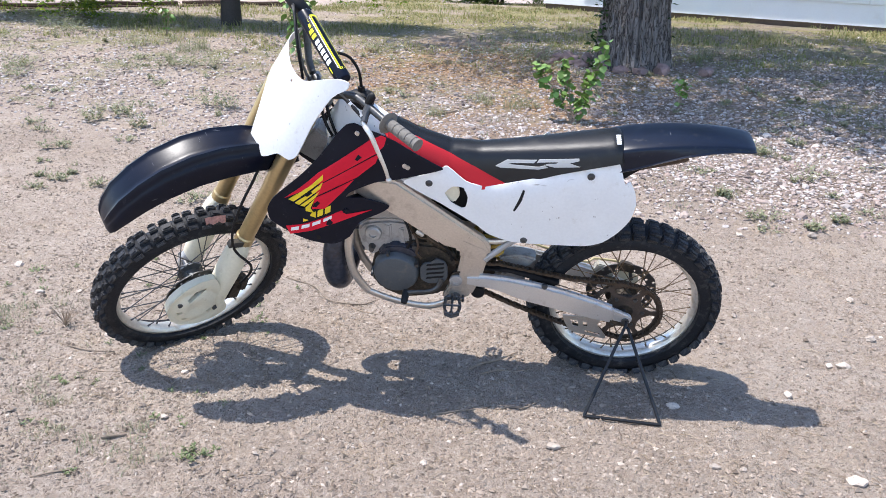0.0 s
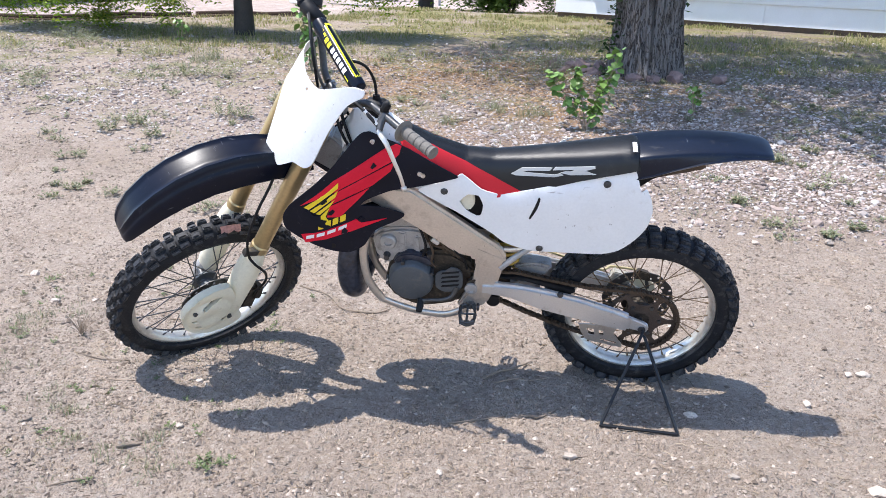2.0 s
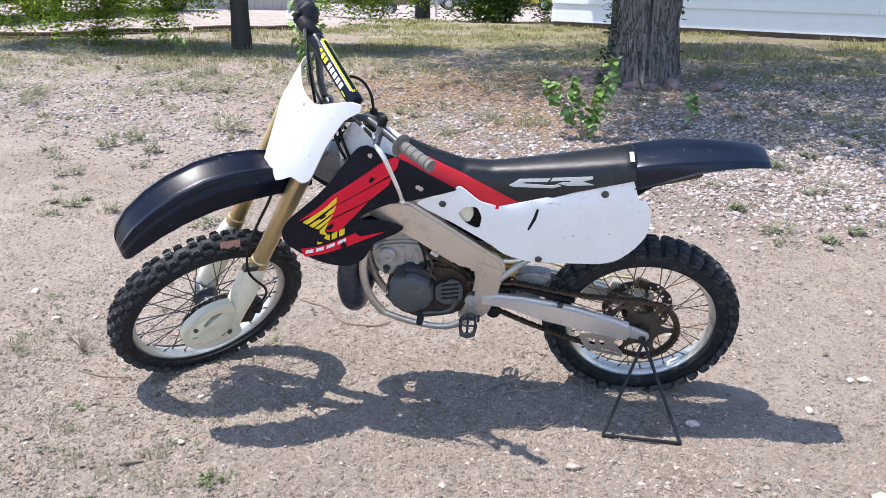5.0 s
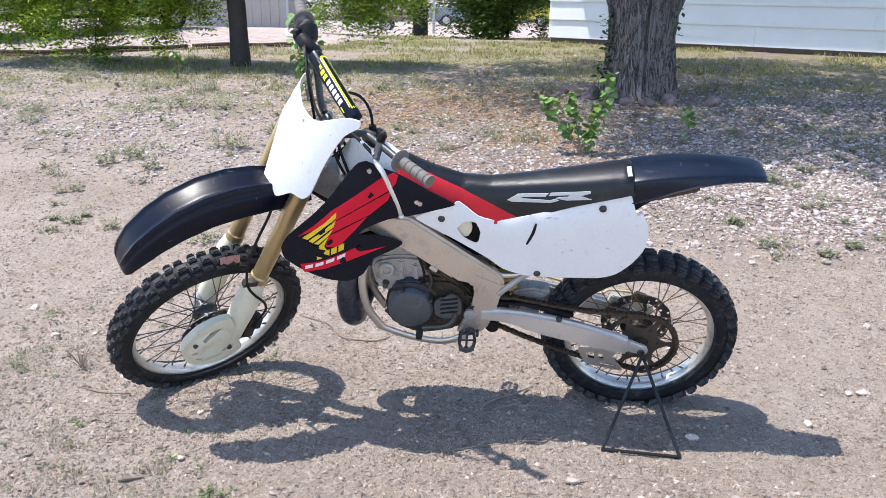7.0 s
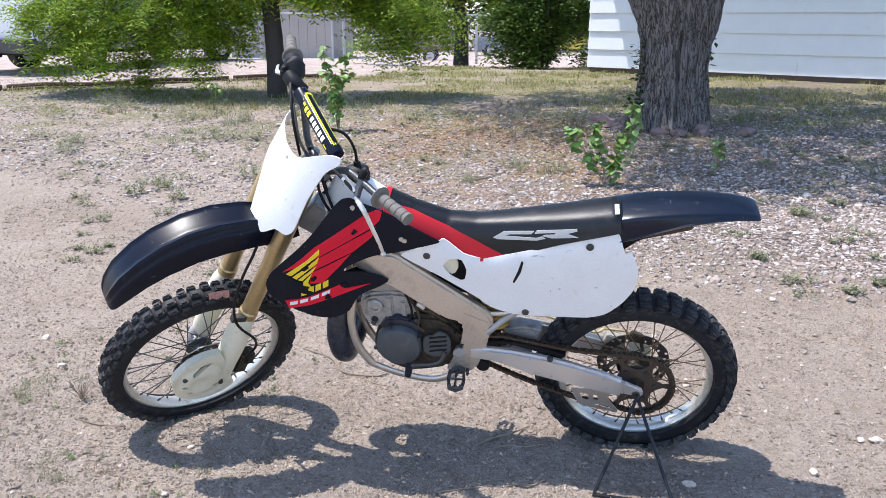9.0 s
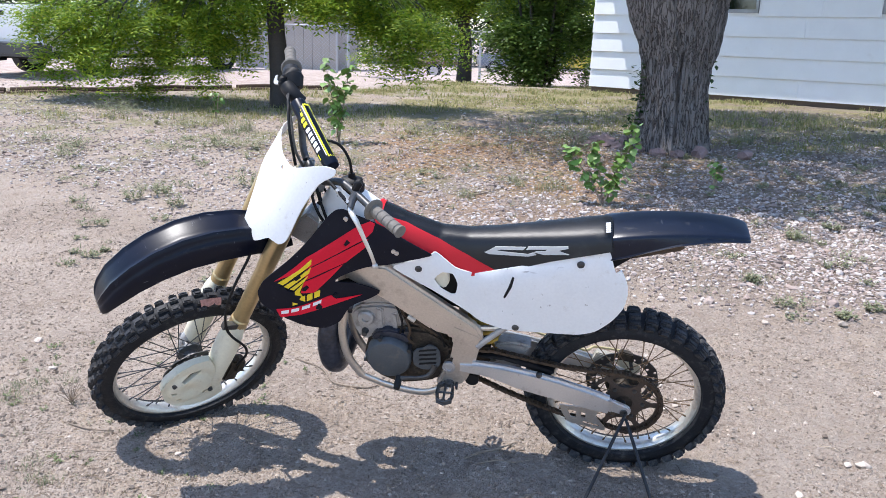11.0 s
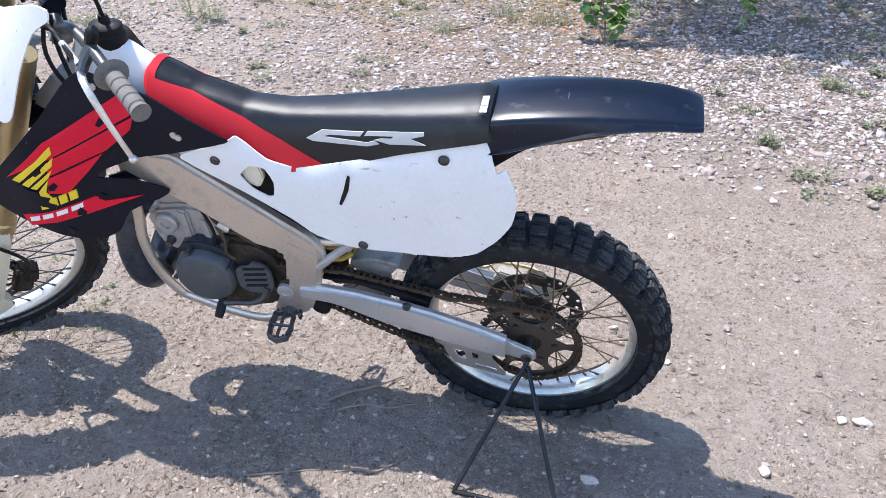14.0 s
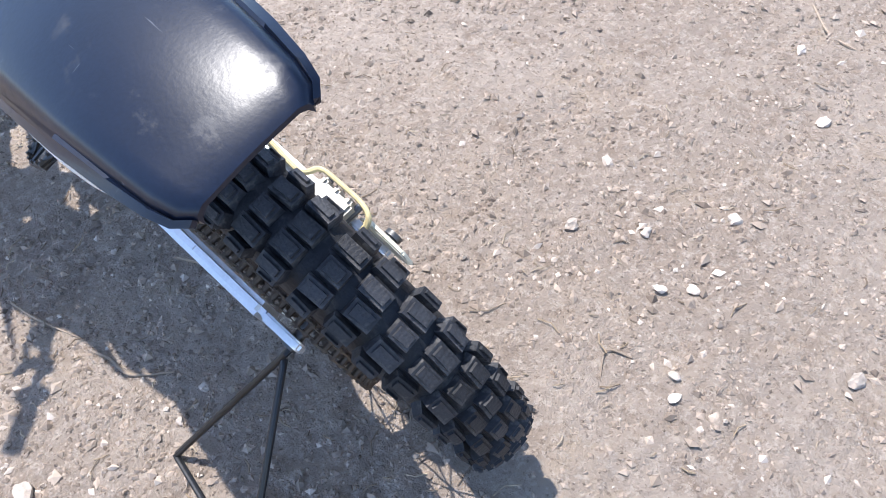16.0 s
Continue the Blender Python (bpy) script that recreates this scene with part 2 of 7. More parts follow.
def lathe(profile, centre=(0, 0, 0), axis="y", segments=32, closed=False, bm=None):
    """A turned form: profile of (along, radius)."""
    bm = bm or bmesh.new()
    rings = []
    for s, r in profile:
        ring = []
        for k in range(segments):
            t = 2 * math.pi * k / segments
            v = Vector((r * math.cos(t), s, r * math.sin(t)))
            if axis == "z":
                v = Vector((v.x, v.z, v.y))
            elif axis == "x":
                v = Vector((v.y, v.x, v.z))
            ring.append(bm.verts.new(v + Vector(centre)))
        rings.append(ring)
    pairs = list(zip(rings, rings[1:])) + ([(rings[-1], rings[0])] if closed else [])
    for r, q in pairs:
        for k in range(segments):
            bm.faces.new((r[k], r[(k + 1) % segments], q[(k + 1) % segments], q[k]))
    if not closed:
        bm.faces.new(list(reversed(rings[0])))
        bm.faces.new(rings[-1])
    return bm


def loft(rings, bm=None, caps=True):
    bm = bm or bmesh.new()
    vs = [[bm.verts.new(p) for p in r] for r in rings]
    n = len(vs[0])
    for r, q in zip(vs, vs[1:]):
        for k in range(n):
            bm.faces.new((r[k], r[(k + 1) % n], q[(k + 1) % n], q[k]))
    if caps:
        bm.faces.new(list(reversed(vs[0])))
        bm.faces.new(vs[-1])
    return bm


def box(bm, centre, size, m=None, taper=1.0):
    """A block, its outer end narrowed by taper."""
    m = m or Matrix.Identity(3)
    c, v = Vector(centre), []
    for z in (-0.5, 0.5):
        k = taper if z > 0 else 1.0
        for x, y in ((-0.5, -0.5), (0.5, -0.5), (0.5, 0.5), (-0.5, 0.5)):
            v.append(bm.verts.new(c + m @ Vector((x * size[0] * k, y * size[1] * k, z * size[2]))))
    for f in ((3, 2, 1, 0), (4, 5, 6, 7), (0, 1, 5, 4), (1, 2, 6, 5), (2, 3, 7, 6), (3, 0, 4, 7)):
        bm.faces.new([v[i] for i in f])
    return bm


def ease(t):
    t = min(1.0, max(0.0, t))
    return t * t * (3 - 2 * t)


# ---- ground ----
HILL = ((-60, 0), (4.3, 0), (7, 0.19), (9.5, 0.34), (13, 0.42), (17, 0.40), (22, 0.17), (30, -0.12), (38, -0.42), (60, -0.8), (400, -0.8))
DRIVE = ((-60, 0), (4.3, 0), (7, 0.19), (9.5, 0.34), (12.5, 0.41), (15, 0.46), (19, 0.48), (23, 0.25), (30, -0.12), (38, -0.42), (60, -0.8), (400, -0.8))


def ground_z(x, y):
    k = ease((x + 7.5) / 4.0)
    z = k * float(np.interp(y, [a for a, _ in HILL], [b for _, b in HILL])) + (1 - k) * float(np.interp(y, [a for a, _ in DRIVE], [b for _, b in DRIVE]))
    z -= 0.024 * math.exp(-((x - 0.575) ** 2 + (y - 2.655) ** 2) / 0.05)
    return z


# ---- motorcycle ----
BIKE = pose(0.5753, 2.7422, 0.2881) @ pose(0, 0, 0, 0, 0, 1.61) @ pose(0, 0, 0, 18.15) @ pose(0, 0, 0, 0, 1.54)
bike = new("motorcycle")
bike.matrix_world = BIKE
tagged(bike, "white, black and red motocross bike leaning on a wire stand", "motorcycle")
RAKE = radians(27)
AXLE_F = Vector((-1.502, 0, -0.0231))
HEAD = AXLE_F + 0.058 * Vector((math.cos(RAKE), 0, -math.sin(RAKE)))
UP_FORK = Vector((math.sin(RAKE), 0, math.cos(RAKE)))
STEER = Matrix.Translation(HEAD) @ Matrix.Rotation(radians(40.5), 4, UP_FORK) @ Matrix.Translation(-HEAD)


def steered(ob):
    """Turns a part that was built straight ahead with the steering."""
    ob.matrix_basis = STEER @ ob.matrix_basis
    return ob


def tyre(R, half, depth, pitches, rim_r, rows, seed, parent, label):
    """A knobbly tyre: a rounded carcass, and tread knobs that share a mesh row by row.
    rows: (side offset, width, length, lean, shift, height)."""
    rnd = random.Random(seed)
    c = R - depth
    prof = []
    for k in range(15):
        a = math.pi * (k / 14 - 0.5)
        w, r = half * math.sin(a), c - (c - rim_r) * (1 - math.cos(a)) ** 1.15 * 0.92
        prof.append((w * (0.62 + 0.38 * math.cos(a * 0.95)) / 0.72 if abs(a) > 1.2 else w, r))
    prof += [(half * 0.42, rim_r + 0.002), (half * 0.3, rim_r + 0.012), (-half * 0.3, rim_r + 0.012), (-half * 0.42, rim_r + 0.002)]
    ob = part("tyre", lathe(prof, segments=72, closed=True), M_rubber, parent, label)
    for y, w, ln, lean, shift, h in rows:
        first = None
        for side in ((1,) if y == 0 else (1, -1)):
            a = side * lean
            rad = c - (c - rim_r) * (1 - math.sqrt(max(0, 1 - (y / (half * 1.08)) ** 2))) * 0.55
            for i in range(pitches):
                t = 2 * math.pi * (i + shift + rnd.uniform(-0.03, 0.03)) / pitches
                spin = Matrix.Rotation(-t, 3, "Y")
                m3 = spin @ Matrix.Rotation(math.pi / 2, 3, "Y") @ Matrix.Rotation(-a, 3, "X")
                out = spin @ Vector((math.cos(a), math.sin(a), 0))
                centre = spin @ Vector((rad, side * y, 0)) + out * (h * 0.5 - 0.004)
                m = Matrix.Translation(centre) @ m3.to_4x4() @ Matrix.Rotation(rnd.uniform(-0.06, 0.06), 4, "Z") @ Matrix.Diagonal((rnd.uniform(0.92, 1.06), rnd.uniform(0.92, 1.06), 1, 1))
                if first is None:
                    kb = box(bmesh.new(), (0, 0, 0), (ln, w, h + 0.008), None, 0.84)
                    top = [e for e in kb.edges if all(v.co.z > 0 for v in e.verts)]
                    bmesh.ops.bevel(kb, geom=top, offset=0.0038, segments=2, affect="EDGES")
                    knob = part("knob", kb, M_knob, ob, smooth=False)
                    knob.matrix_basis = m
                    first = knob.data
                else:
                    again("knob", first, ob, m)
    return ob


def rim(r, half):
    k = half
    return lathe([(-k, r), (-k, r - 0.010), (-k * 0.7, r - 0.018), (-k * 0.4, r - 0.022), (k * 0.4, r - 0.022), (k * 0.7, r - 0.018), (k, r - 0.010), (k, r),
                  (k * 0.8, r), (k * 0.6, r - 0.012), (-k * 0.6, r - 0.012), (-k * 0.8, r)], segments=72, closed=True)


def spokes(parent, rim_r, hub_r, flange, rim_y, material, base):
    """Thirty-six crossed spokes, nipples included."""
    for side in (-1, 1):
        for lean in (-1, 1):
            b = bmesh.new()
            tip = Vector((rim_r, side * rim_y, 0))
            a = lean * radians(58)
            root = Vector((hub_r * math.cos(a), side * flange, hub_r * math.sin(a)))
            tube([root, tip], 0.0019, 6, 1, b)
            tube([tip.lerp(root, 0.07), tip], 0.0034, 6, 1, b)
            first = None
            for k in range(9):
                m = base @ Matrix.Rotation(2 * math.pi * (k + (0.25 if side > 0 else 0) + (0.5 if lean > 0 else 0)) / 9, 4, "Y")
                if first is None:
                    first = part("spoke", b, material, parent)
                    first.matrix_basis = m
                else:
                    again("spoke", first.data, parent, m)


def ring_sheet(outer, holes, y0, y1, step=0.02):
    return sheet(outer, lambda u, v: (u, y0, v), lambda u, v: (u, y1, v), step, holes)


def circle(r, n, cx=0.0, cy=0.0, start=0.0):
    return [(cx + r * math.cos(start + 2 * math.pi * k / n), cy + r * math.sin(start + 2 * math.pi * k / n)) for k in range(n)]


def brake_disc(r_out, r_in, y, material, parent, base):
    edge = []
    for k in range(72):
        edge.append((r_out * (1 + 0.012 * math.cos(k * math.pi / 3)) * math.cos(2 * math.pi * k / 72), r_out * (1 + 0.012 * math.cos(k * math.pi / 3)) * math.sin(2 * math.pi * k / 72)))
    mid = (r_out + r_in) / 2
    holes = [circle(0.0052, 8, (mid + 0.009 * (k % 3 - 1)) * math.cos(2 * math.pi * k / 30), (mid + 0.009 * (k % 3 - 1)) * math.sin(2 * math.pi * k / 30)) for k in range(30)]
    holes.append(list(reversed(circle(r_in, 36))))
    bm = ring_sheet(edge, holes, y - 0.002, y + 0.002)
    for k in range(6):
        t = 2 * math.pi * k / 6
        tube([(0.055 * math.cos(t), y, 0.055 * math.sin(t)), ((r_in + 0.004) * math.cos(t + 0.35), y, (r_in + 0.004) * math.sin(t + 0.35))], 0.006, 6, 1, bm, 0.4)
    ob = part("brake_disc", bm, material, parent, "drilled steel brake disc")
    ob.matrix_basis = base
    return ob


# rear wheel
ID = Matrix.Identity(4)
rear = part("rear_wheel", rim(0.2535, 0.028), M_rim, bike, "spoked rear wheel with a scuffed silver rim")
rear_tyre = tyre(0.333, 0.051, 0.016, 20, 0.247, (
    (0.0132, 0.0250, 0.040, 0.06, 0.0, 0.0125), (0.0370, 0.0195, 0.040, 0.40, 0.03, 0.013), (0.0, 0.026, 0.034, 0.0, 0.5, 0.012), (0.0265, 0.024, 0.042, 0.22, 0.5, 0.0125),
    (0.0450, 0.0145, 0.034, 0.56, 0.50, 0.015), (0.0470, 0.010, 0.030, 0.66, 0.03, 0.012)), 3, bike, "knobbly black rear tyre, dusty and worn")
part("hub", lathe([(-0.075, 0.020), (-0.075, 0.034), (-0.062, 0.036), (-0.058, 0.058), (-0.045, 0.058), (-0.040, 0.034), (0.0, 0.028), (0.040, 0.034), (0.045, 0.056), (0.052, 0.056), (0.056, 0.03), (0.08, 0.025), (0.08, 0.018)], segments=28), M_oil, rear, "hub caked with dry dirt")
spokes(rear, 0.236, 0.052, 0.045, 0.008, M_spoke, ID)
brake_disc(0.12, 0.088, 0.068, M_steel, rear, ID)
teeth = []
for k in range(49):
    for j, r in ((0.0, 0.119), (0.3, 0.119), (0.45, 0.126), (0.62, 0.126), (0.78, 0.119)):
        t = 2 * math.pi * (k + j) / 49
        teeth.append((r * math.cos(t), r * math.sin(t)))
holes = [circle(0.030, 24)]
for k in range(6):
    t0 = 2 * math.pi * (k + 0.16) / 6
    holes.append([(r * math.cos(t0 + a), r * math.sin(t0 + a)) for r, a in ((0.1085, -0.06), (0.1085, 0.2), (0.1085, 0.5), (0.1075, 0.80), (0.088, 0.80), (0.068, 0.58), (0.064, 0.36), (0.068, 0.12), (0.090, -0.08))])
part("sprocket", ring_sheet(teeth, holes, -0.079, -0.073, 0.015), M_rust, rear, "rusty steel chain sprocket")
for k in range(6):
    t = 2 * math.pi * (k + 0.03) / 6
    part("sprocket_bolt", lathe([(-0.084, 0.004), (-0.084, 0.0075), (-0.078, 0.0075)], (0.062 * math.cos(t), 0, 0.062 * math.sin(t)), segments=6), M_steel, rear)
part("axle", lathe([(-0.145, 0.006), (-0.145, 0.013), (-0.132, 0.013), (-0.13, 0.009), (0.13, 0.009), (0.132, 0.014), (0.142, 0.014)], segments=12), M_steel, rear)

# front wheel
FW = STEER @ Matrix.Translation(AXLE_F)
front = part("front_wheel", rim(0.2785, 0.024), M_rim, bike, "spoked front wheel with a silver rim, turned to one side")
front.matrix_basis = FW
front_tyre = tyre(0.347, 0.043, 0.014, 26, 0.272, (
    (0.0, 0.024, 0.036, 0.0, 0.0, 0.013), (0.0165, 0.019, 0.030, 0.18, 0.5, 0.013), (0.029, 0.016, 0.033, 0.48, 0.04, 0.013),
    (0.0365, 0.013, 0.030, 0.70, 0.5, 0.013)), 5, bike, "knobbly black front tyre")
front_tyre.matrix_basis = FW
scrap = bmesh.new()
rows_v = []
for k in range(7):
    t = radians(66 + 1.9 * k)
    w = 0.010 + 0.003 * math.sin(k * 2.1)
    rows_v.append([scrap.verts.new(((0.3475 - 0.012 * q) * math.cos(t), -0.024 - w * (0.6 + q), (0.3475 - 0.012 * q) * math.sin(t))) for q in (-0.5, 0.0, 0.5, 1.0)])
for r, q in zip(rows_v, rows_v[1:]):
    for k in range(3):
        scrap.faces.new((r[k], r[k + 1], q[k + 1], q[k]))
part("tape_scrap", scrap, mat("faded_pink_tape", (0.45, 0.24, 0.21), 0.7, vary=0.35, scale=60, bump=0.3), front_tyre, "torn scrap of faded pink tape")
part("hub", lathe([(-0.05, 0.015), (-0.05, 0.028), (-0.042, 0.045), (-0.032, 0.045), (-0.028, 0.026), (0.028, 0.026), (0.032, 0.045), (0.042, 0.045), (0.05, 0.03), (0.05, 0.015)], segments=28), M_case, front, "grey front hub")
spokes(front, 0.262, 0.040, 0.036, 0.006, M_steel, ID)
brake_disc(0.12, 0.092, -0.058, M_steel, front, ID)
part("axle", lathe([(-0.12, 0.008), (-0.12, 0.013), (0.12, 0.013), (0.12, 0.008)], segments=12), M_steel, front)

# fork
def on_fork(along, side, ahead=0.0):
    """A place by the fork leg: metres up the leg from the axle's height, sideways, and ahead of it."""
    base = AXLE_F + Vector((math.cos(RAKE), 0, -math.sin(RAKE))) * 0.032
    return base + UP_FORK * along + Vector((0, side, 0)) - Vector((math.cos(RAKE), 0, -math.sin(RAKE))) * ahead


for side in (-1, 1):
    y = side * 0.098
    leg = part("fork_leg", tube([on_fork(0.22, y), on_fork(0.30, y), on_fork(0.31, y), on_fork(0.56, y), on_fork(0.57, y), on_fork(0.86, y)], [0.026, 0.026, 0.027, 0.027, 0.0285, 0.0285], 18, 1), M_gold, bike, "gold upside-down fork tube")
    steered(leg)
    part("seal_ring", tube([on_fork(0.285, y), on_fork(0.29, y), on_fork(0.33, y), on_fork(0.335, y)], [0.027, 0.031, 0.031, 0.027], 18, 1), M_gold, leg)
    part("slider", tube([on_fork(-0.03, y), on_fork(0.30, y)], 0.022, 14, 1), M_steel, leg)
    part("axle_clamp", tube([on_fork(-0.04, y, 0.02), on_fork(0.0, y, 0.02), on_fork(0.06, y, 0.005)], [0.022, 0.027, 0.024], 14, 2), M_cast, leg)
    guard = []
    for s, r0 in ((0.0, 0.030), (0.03, 0.040), (0.10, 0.041), (0.17, 0.044), (0.22, 0.044), (0.27, 0.040), (0.31, 0.030), (0.335, 0.017)):
        ringo, ringi = [], []
        for k in range(13):
            a = math.pi * (-0.62 + 1.24 * k / 12)
            for r, lst in ((r0, ringo), (r0 - 0.004, ringi)):
                lst.append(on_fork(s, y + r * math.sin(a), r * math.cos(a)))
        guard.append(ringo + list(reversed(ringi)))
    part("fork_guard", loft(guard), M_cream, leg, "cream plastic fork guard")
for along, thick, wide in ((0.60, 0.032, 0.04), (0.80, 0.028, 0.038)):
    b = bmesh.new()
    tube([on_fork(along, -0.116), on_fork(along, -0.098), on_fork(along, 0, -0.03), on_fork(along, 0.098), on_fork(along, 0.116)], [0.010, 0.026, 0.034, 0.026, 0.010], 14, 4, b, 0.55)
    steered(part("triple_clamp", b, M_cast, bike, "cast fork clamp"))
# disc cover
def cover_place(u, v):
    d = math.hypot(u + 0.04, v - 0.045)
    bulge = 0.020 * math.cos(min(1.0, d / 0.14) * math.pi / 2) - 0.010 * math.exp(-((d - 0.078) / 0.014) ** 2) - 0.012 * math.exp(-(d / 0.03) ** 2)
    return (AXLE_F.x + u, -0.128 - bulge, AXLE_F.z + v)


cover_out = round_poly([(-0.130, 0.08), (-0.106, 0.122), (-0.058, 0.155), (-0.005, 0.165), (0.045, 0.152), (0.055, 0.112), (0.045, 0.04), (0.062, -0.02), (0.055, -0.055), (0.012, -0.068), (-0.055, -0.055), (-0.105, -0.025), (-0.130, 0.02)], 4)
cover_holes = [[(-0.060, 0.104), (-0.025, 0.120), (0.012, 0.127), (0.008, 0.113), (-0.020, 0.106), (-0.054, 0.090)], [(-0.012, 0.010), (0.006, 0.016), (0.012, 0.004), (-0.006, -0.004)], [(-0.055, -0.020), (-0.040, -0.016), (-0.038, -0.028), (-0.053, -0.032)], [(-0.105, 0.056), (-0.088, 0.060), (-0.086, 0.049), (-0.102, 0.044)], [(-0.098, 0.012), (-0.080, 0.016), (-0.078, 0.005), (-0.094, 0.0)]]
b = sheet(cover_out, cover_place, lambda u, v: (AXLE_F.x + u * 0.97, -0.122, AXLE_F.z + v * 0.97), 0.011, cover_holes)
rimring = [[(AXLE_F.x + u, -0.129, AXLE_F.z + v), (AXLE_F.x + u, -0.106, AXLE_F.z + v), (AXLE_F.x + u * 0.96, -0.106, AXLE_F.z + v * 0.96), (AXLE_F.x + u * 0.96, -0.127, AXLE_F.z + v * 0.96)] for u, v in cover_out]
loft(rimring + [rimring[0]], b, caps=False)
# added black sheet, so the cover's slots look into shade
steered(part("disc_shield", slab([(AXLE_F.x + u * 0.9 - 0.003, AXLE_F.z + v * 0.9 + 0.004) for u, v in cover_out], -0.112, -0.106, 0.001), M_dark, bike, "added black sheet standing in for shade inside the disc cover"))
cover = steered(part("disc_cover", b, M_cream, bike, "cream plastic brake disc cover"))
for u, v in ((0.02, 0.0), (-0.085, 0.09)):
    part("cover_bolt", lathe([(-0.142, 0.003), (-0.142, 0.008), (-0.13, 0.009)], (AXLE_F.x + u, 0, AXLE_F.z + v), segments=10), M_steel, cover)
b = bmesh.new()
box(b, on_fork(0.05, -0.085, -0.07), (0.05, 0.04, 0.10), Matrix.Rotation(RAKE, 3, "Y"), 0.85)
box(b, on_fork(0.08, -0.09, -0.085), (0.035, 0.05, 0.05), Matrix.Rotation(RAKE, 3, "Y"), 0.8)
bmesh.ops.bevel(b, geom=b.edges[:], offset=0.006, segments=2, affect="EDGES")
steered(part("front_caliper", b, M_oil, bike, "grimy front brake caliper"))
steered(part("brake_hose", tube([on_fork(0.10, -0.115, -0.06), on_fork(0.17, -0.13, -0.065), on_fork(0.24, -0.148, -0.03), on_fork(0.29, -0.145, 0.03), on_fork(0.325, -0.135, 0.06), on_fork(0.40, -0.125, 0.085), on_fork(0.50, -0.11, 0.085), on_fork(0.60, -0.08, 0.06), on_fork(0.68, -0.03, 0.04)], 0.0045, 8, 4), M_dark, bike, "black front brake hose"))
b = bmesh.new()
box(b, on_fork(0.315, -0.115, 0.038), (0.05, 0.02, 0.022), Matrix.Rotation(RAKE, 3, "Y"))
steered(part("hose_clamp", b, M_steel, bike))

# front fender
def fender_front():
    rings = []
    spine = [(-1.712, 0.452, 0.018, 0.004), (-1.711, 0.462, 0.038, 0.014), (-1.706, 0.476, 0.052, 0.028), (-1.692, 0.503, 0.063, 0.044), (-1.655, 0.548, 0.072, 0.062), (-1.59, 0.592, 0.078, 0.072), (-1.52, 0.622, 0.081, 0.080), (-1.43, 0.638, 0.083, 0.084), (-1.34, 0.632, 0.083, 0.086), (-1.25, 0.605, 0.080, 0.080), (-1.16, 0.560, 0.072, 0.066), (-1.11, 0.530, 0.06, 0.05)]
    for x, z, w, d in spine:
        outer = []
        for k in range(41):
            t = k / 40 * 2 - 1
            yy = w * math.sin(t * math.pi / 2) if abs(t) < 1 else w * t
            drop = d * (1 - math.cos(abs(t) ** 1.5 * math.pi / 2)) - 0.008 * math.exp(-((abs(t) - 0.36) / 0.075) ** 2) + 0.003 * math.exp(-((abs(t) - 0.52) / 0.06) ** 2)
            outer.append(Vector((x, yy, z - drop)))
        inner = [v + Vector((0, -0.003 * math.copysign(1, v.y) if abs(v.y) > 0.02 else 0, -0.004)) for v in outer]
        rings.append(outer + list(reversed(inner)))
    return loft(rings)


steered(part("front_fender", fender_front(), M_black, bike, "glossy scratched black front mudguard"))

# number plate
def plate_x(y, z):
    return -1.13 + (z - 0.75) * 0.65 + 2.0 * y * y + 14.0 * max(0.0, y - 0.085) ** 2


plate_out = round_poly([(0.0, 0.575), (0.014, 0.602), (0.050, 0.672), (0.098, 0.738), (0.138, 0.772), (0.150, 0.796), (0.142, 0.818), (0.112, 0.830), (0.065, 0.824), (0.01, 0.812), (-0.055, 0.812), (-0.10, 0.842), (-0.138, 0.866), (-0.166, 0.870), (-0.173, 0.852), (-0.152, 0.815), (-0.148, 0.73), (-0.158, 0.635), (-0.145, 0.612), (-0.11, 0.612), (-0.088, 0.590), (-0.07, 0.578), (-0.04, 0.592)], 3, 0.7)
hole = circle(0.006, 8, -0.02, 0.79)
plate = steered(part("number_plate", sheet(plate_out, lambda u, v: (plate_x(u, v), u, v), lambda u, v: (plate_x(u, v) + 0.003, u, v), 0.02, [hole]), M_white, bike, "blank white plastic number plate"))

# handlebar
BAR = [(-0.908, -0.405, 0.818), (-0.936, -0.28, 0.800), (-0.955, -0.20, 0.797), (-0.974, -0.145, 0.792), (-1.0, -0.07, 0.735), (-1.006, 0.0, 0.725), (-1.004, 0.07, 0.735), (-0.985, 0.13, 0.800), (-0.970, 0.19, 0.850), (-0.946, 0.30, 0.862), (-0.908, 0.42, 0.832)]
bar = steered(part("handlebar", tube(BAR, 0.011, 12, 5), M_steel, bike, "dark handlebar with a padded crossbar"))
pad = part("bar_pad", tube([(-0.985, -0.113, 0.833), (-0.985, -0.108, 0.834), (-0.989, 0, 0.856), (-0.990, 0.122, 0.873), (-0.990, 0.127, 0.874)], [0.018, 0.023, 0.023, 0.023, 0.018], 18, 3), M_black, bar, "black round bar pad with yellow and white print")


def pad_strip(y0, y1, a0, a1, n=8):
    """A strip of print that hugs the bar pad."""
    rows = []
    for i in range(n + 1):
        y = y0 + (y1 - y0) * i / n
        c = Vector((-0.9885 + 0.18 * y * y, y, 0.856 + 0.173 * y - 0.35 * y * y))
        rows.append([c + 0.0242 * Vector((-math.cos(radians(a)), 0, math.sin(radians(a)))) for a in (a0 + (a1 - a0) * k / 3 for k in range(4))])
    bm = bmesh.new()
    vs = [[bm.verts.new(p) for p in r] for r in rows]
    for r, q in zip(vs, vs[1:]):
        for k in range(3):
            bm.faces.new((r[k], r[k + 1], q[k + 1], q[k]))
    return bm


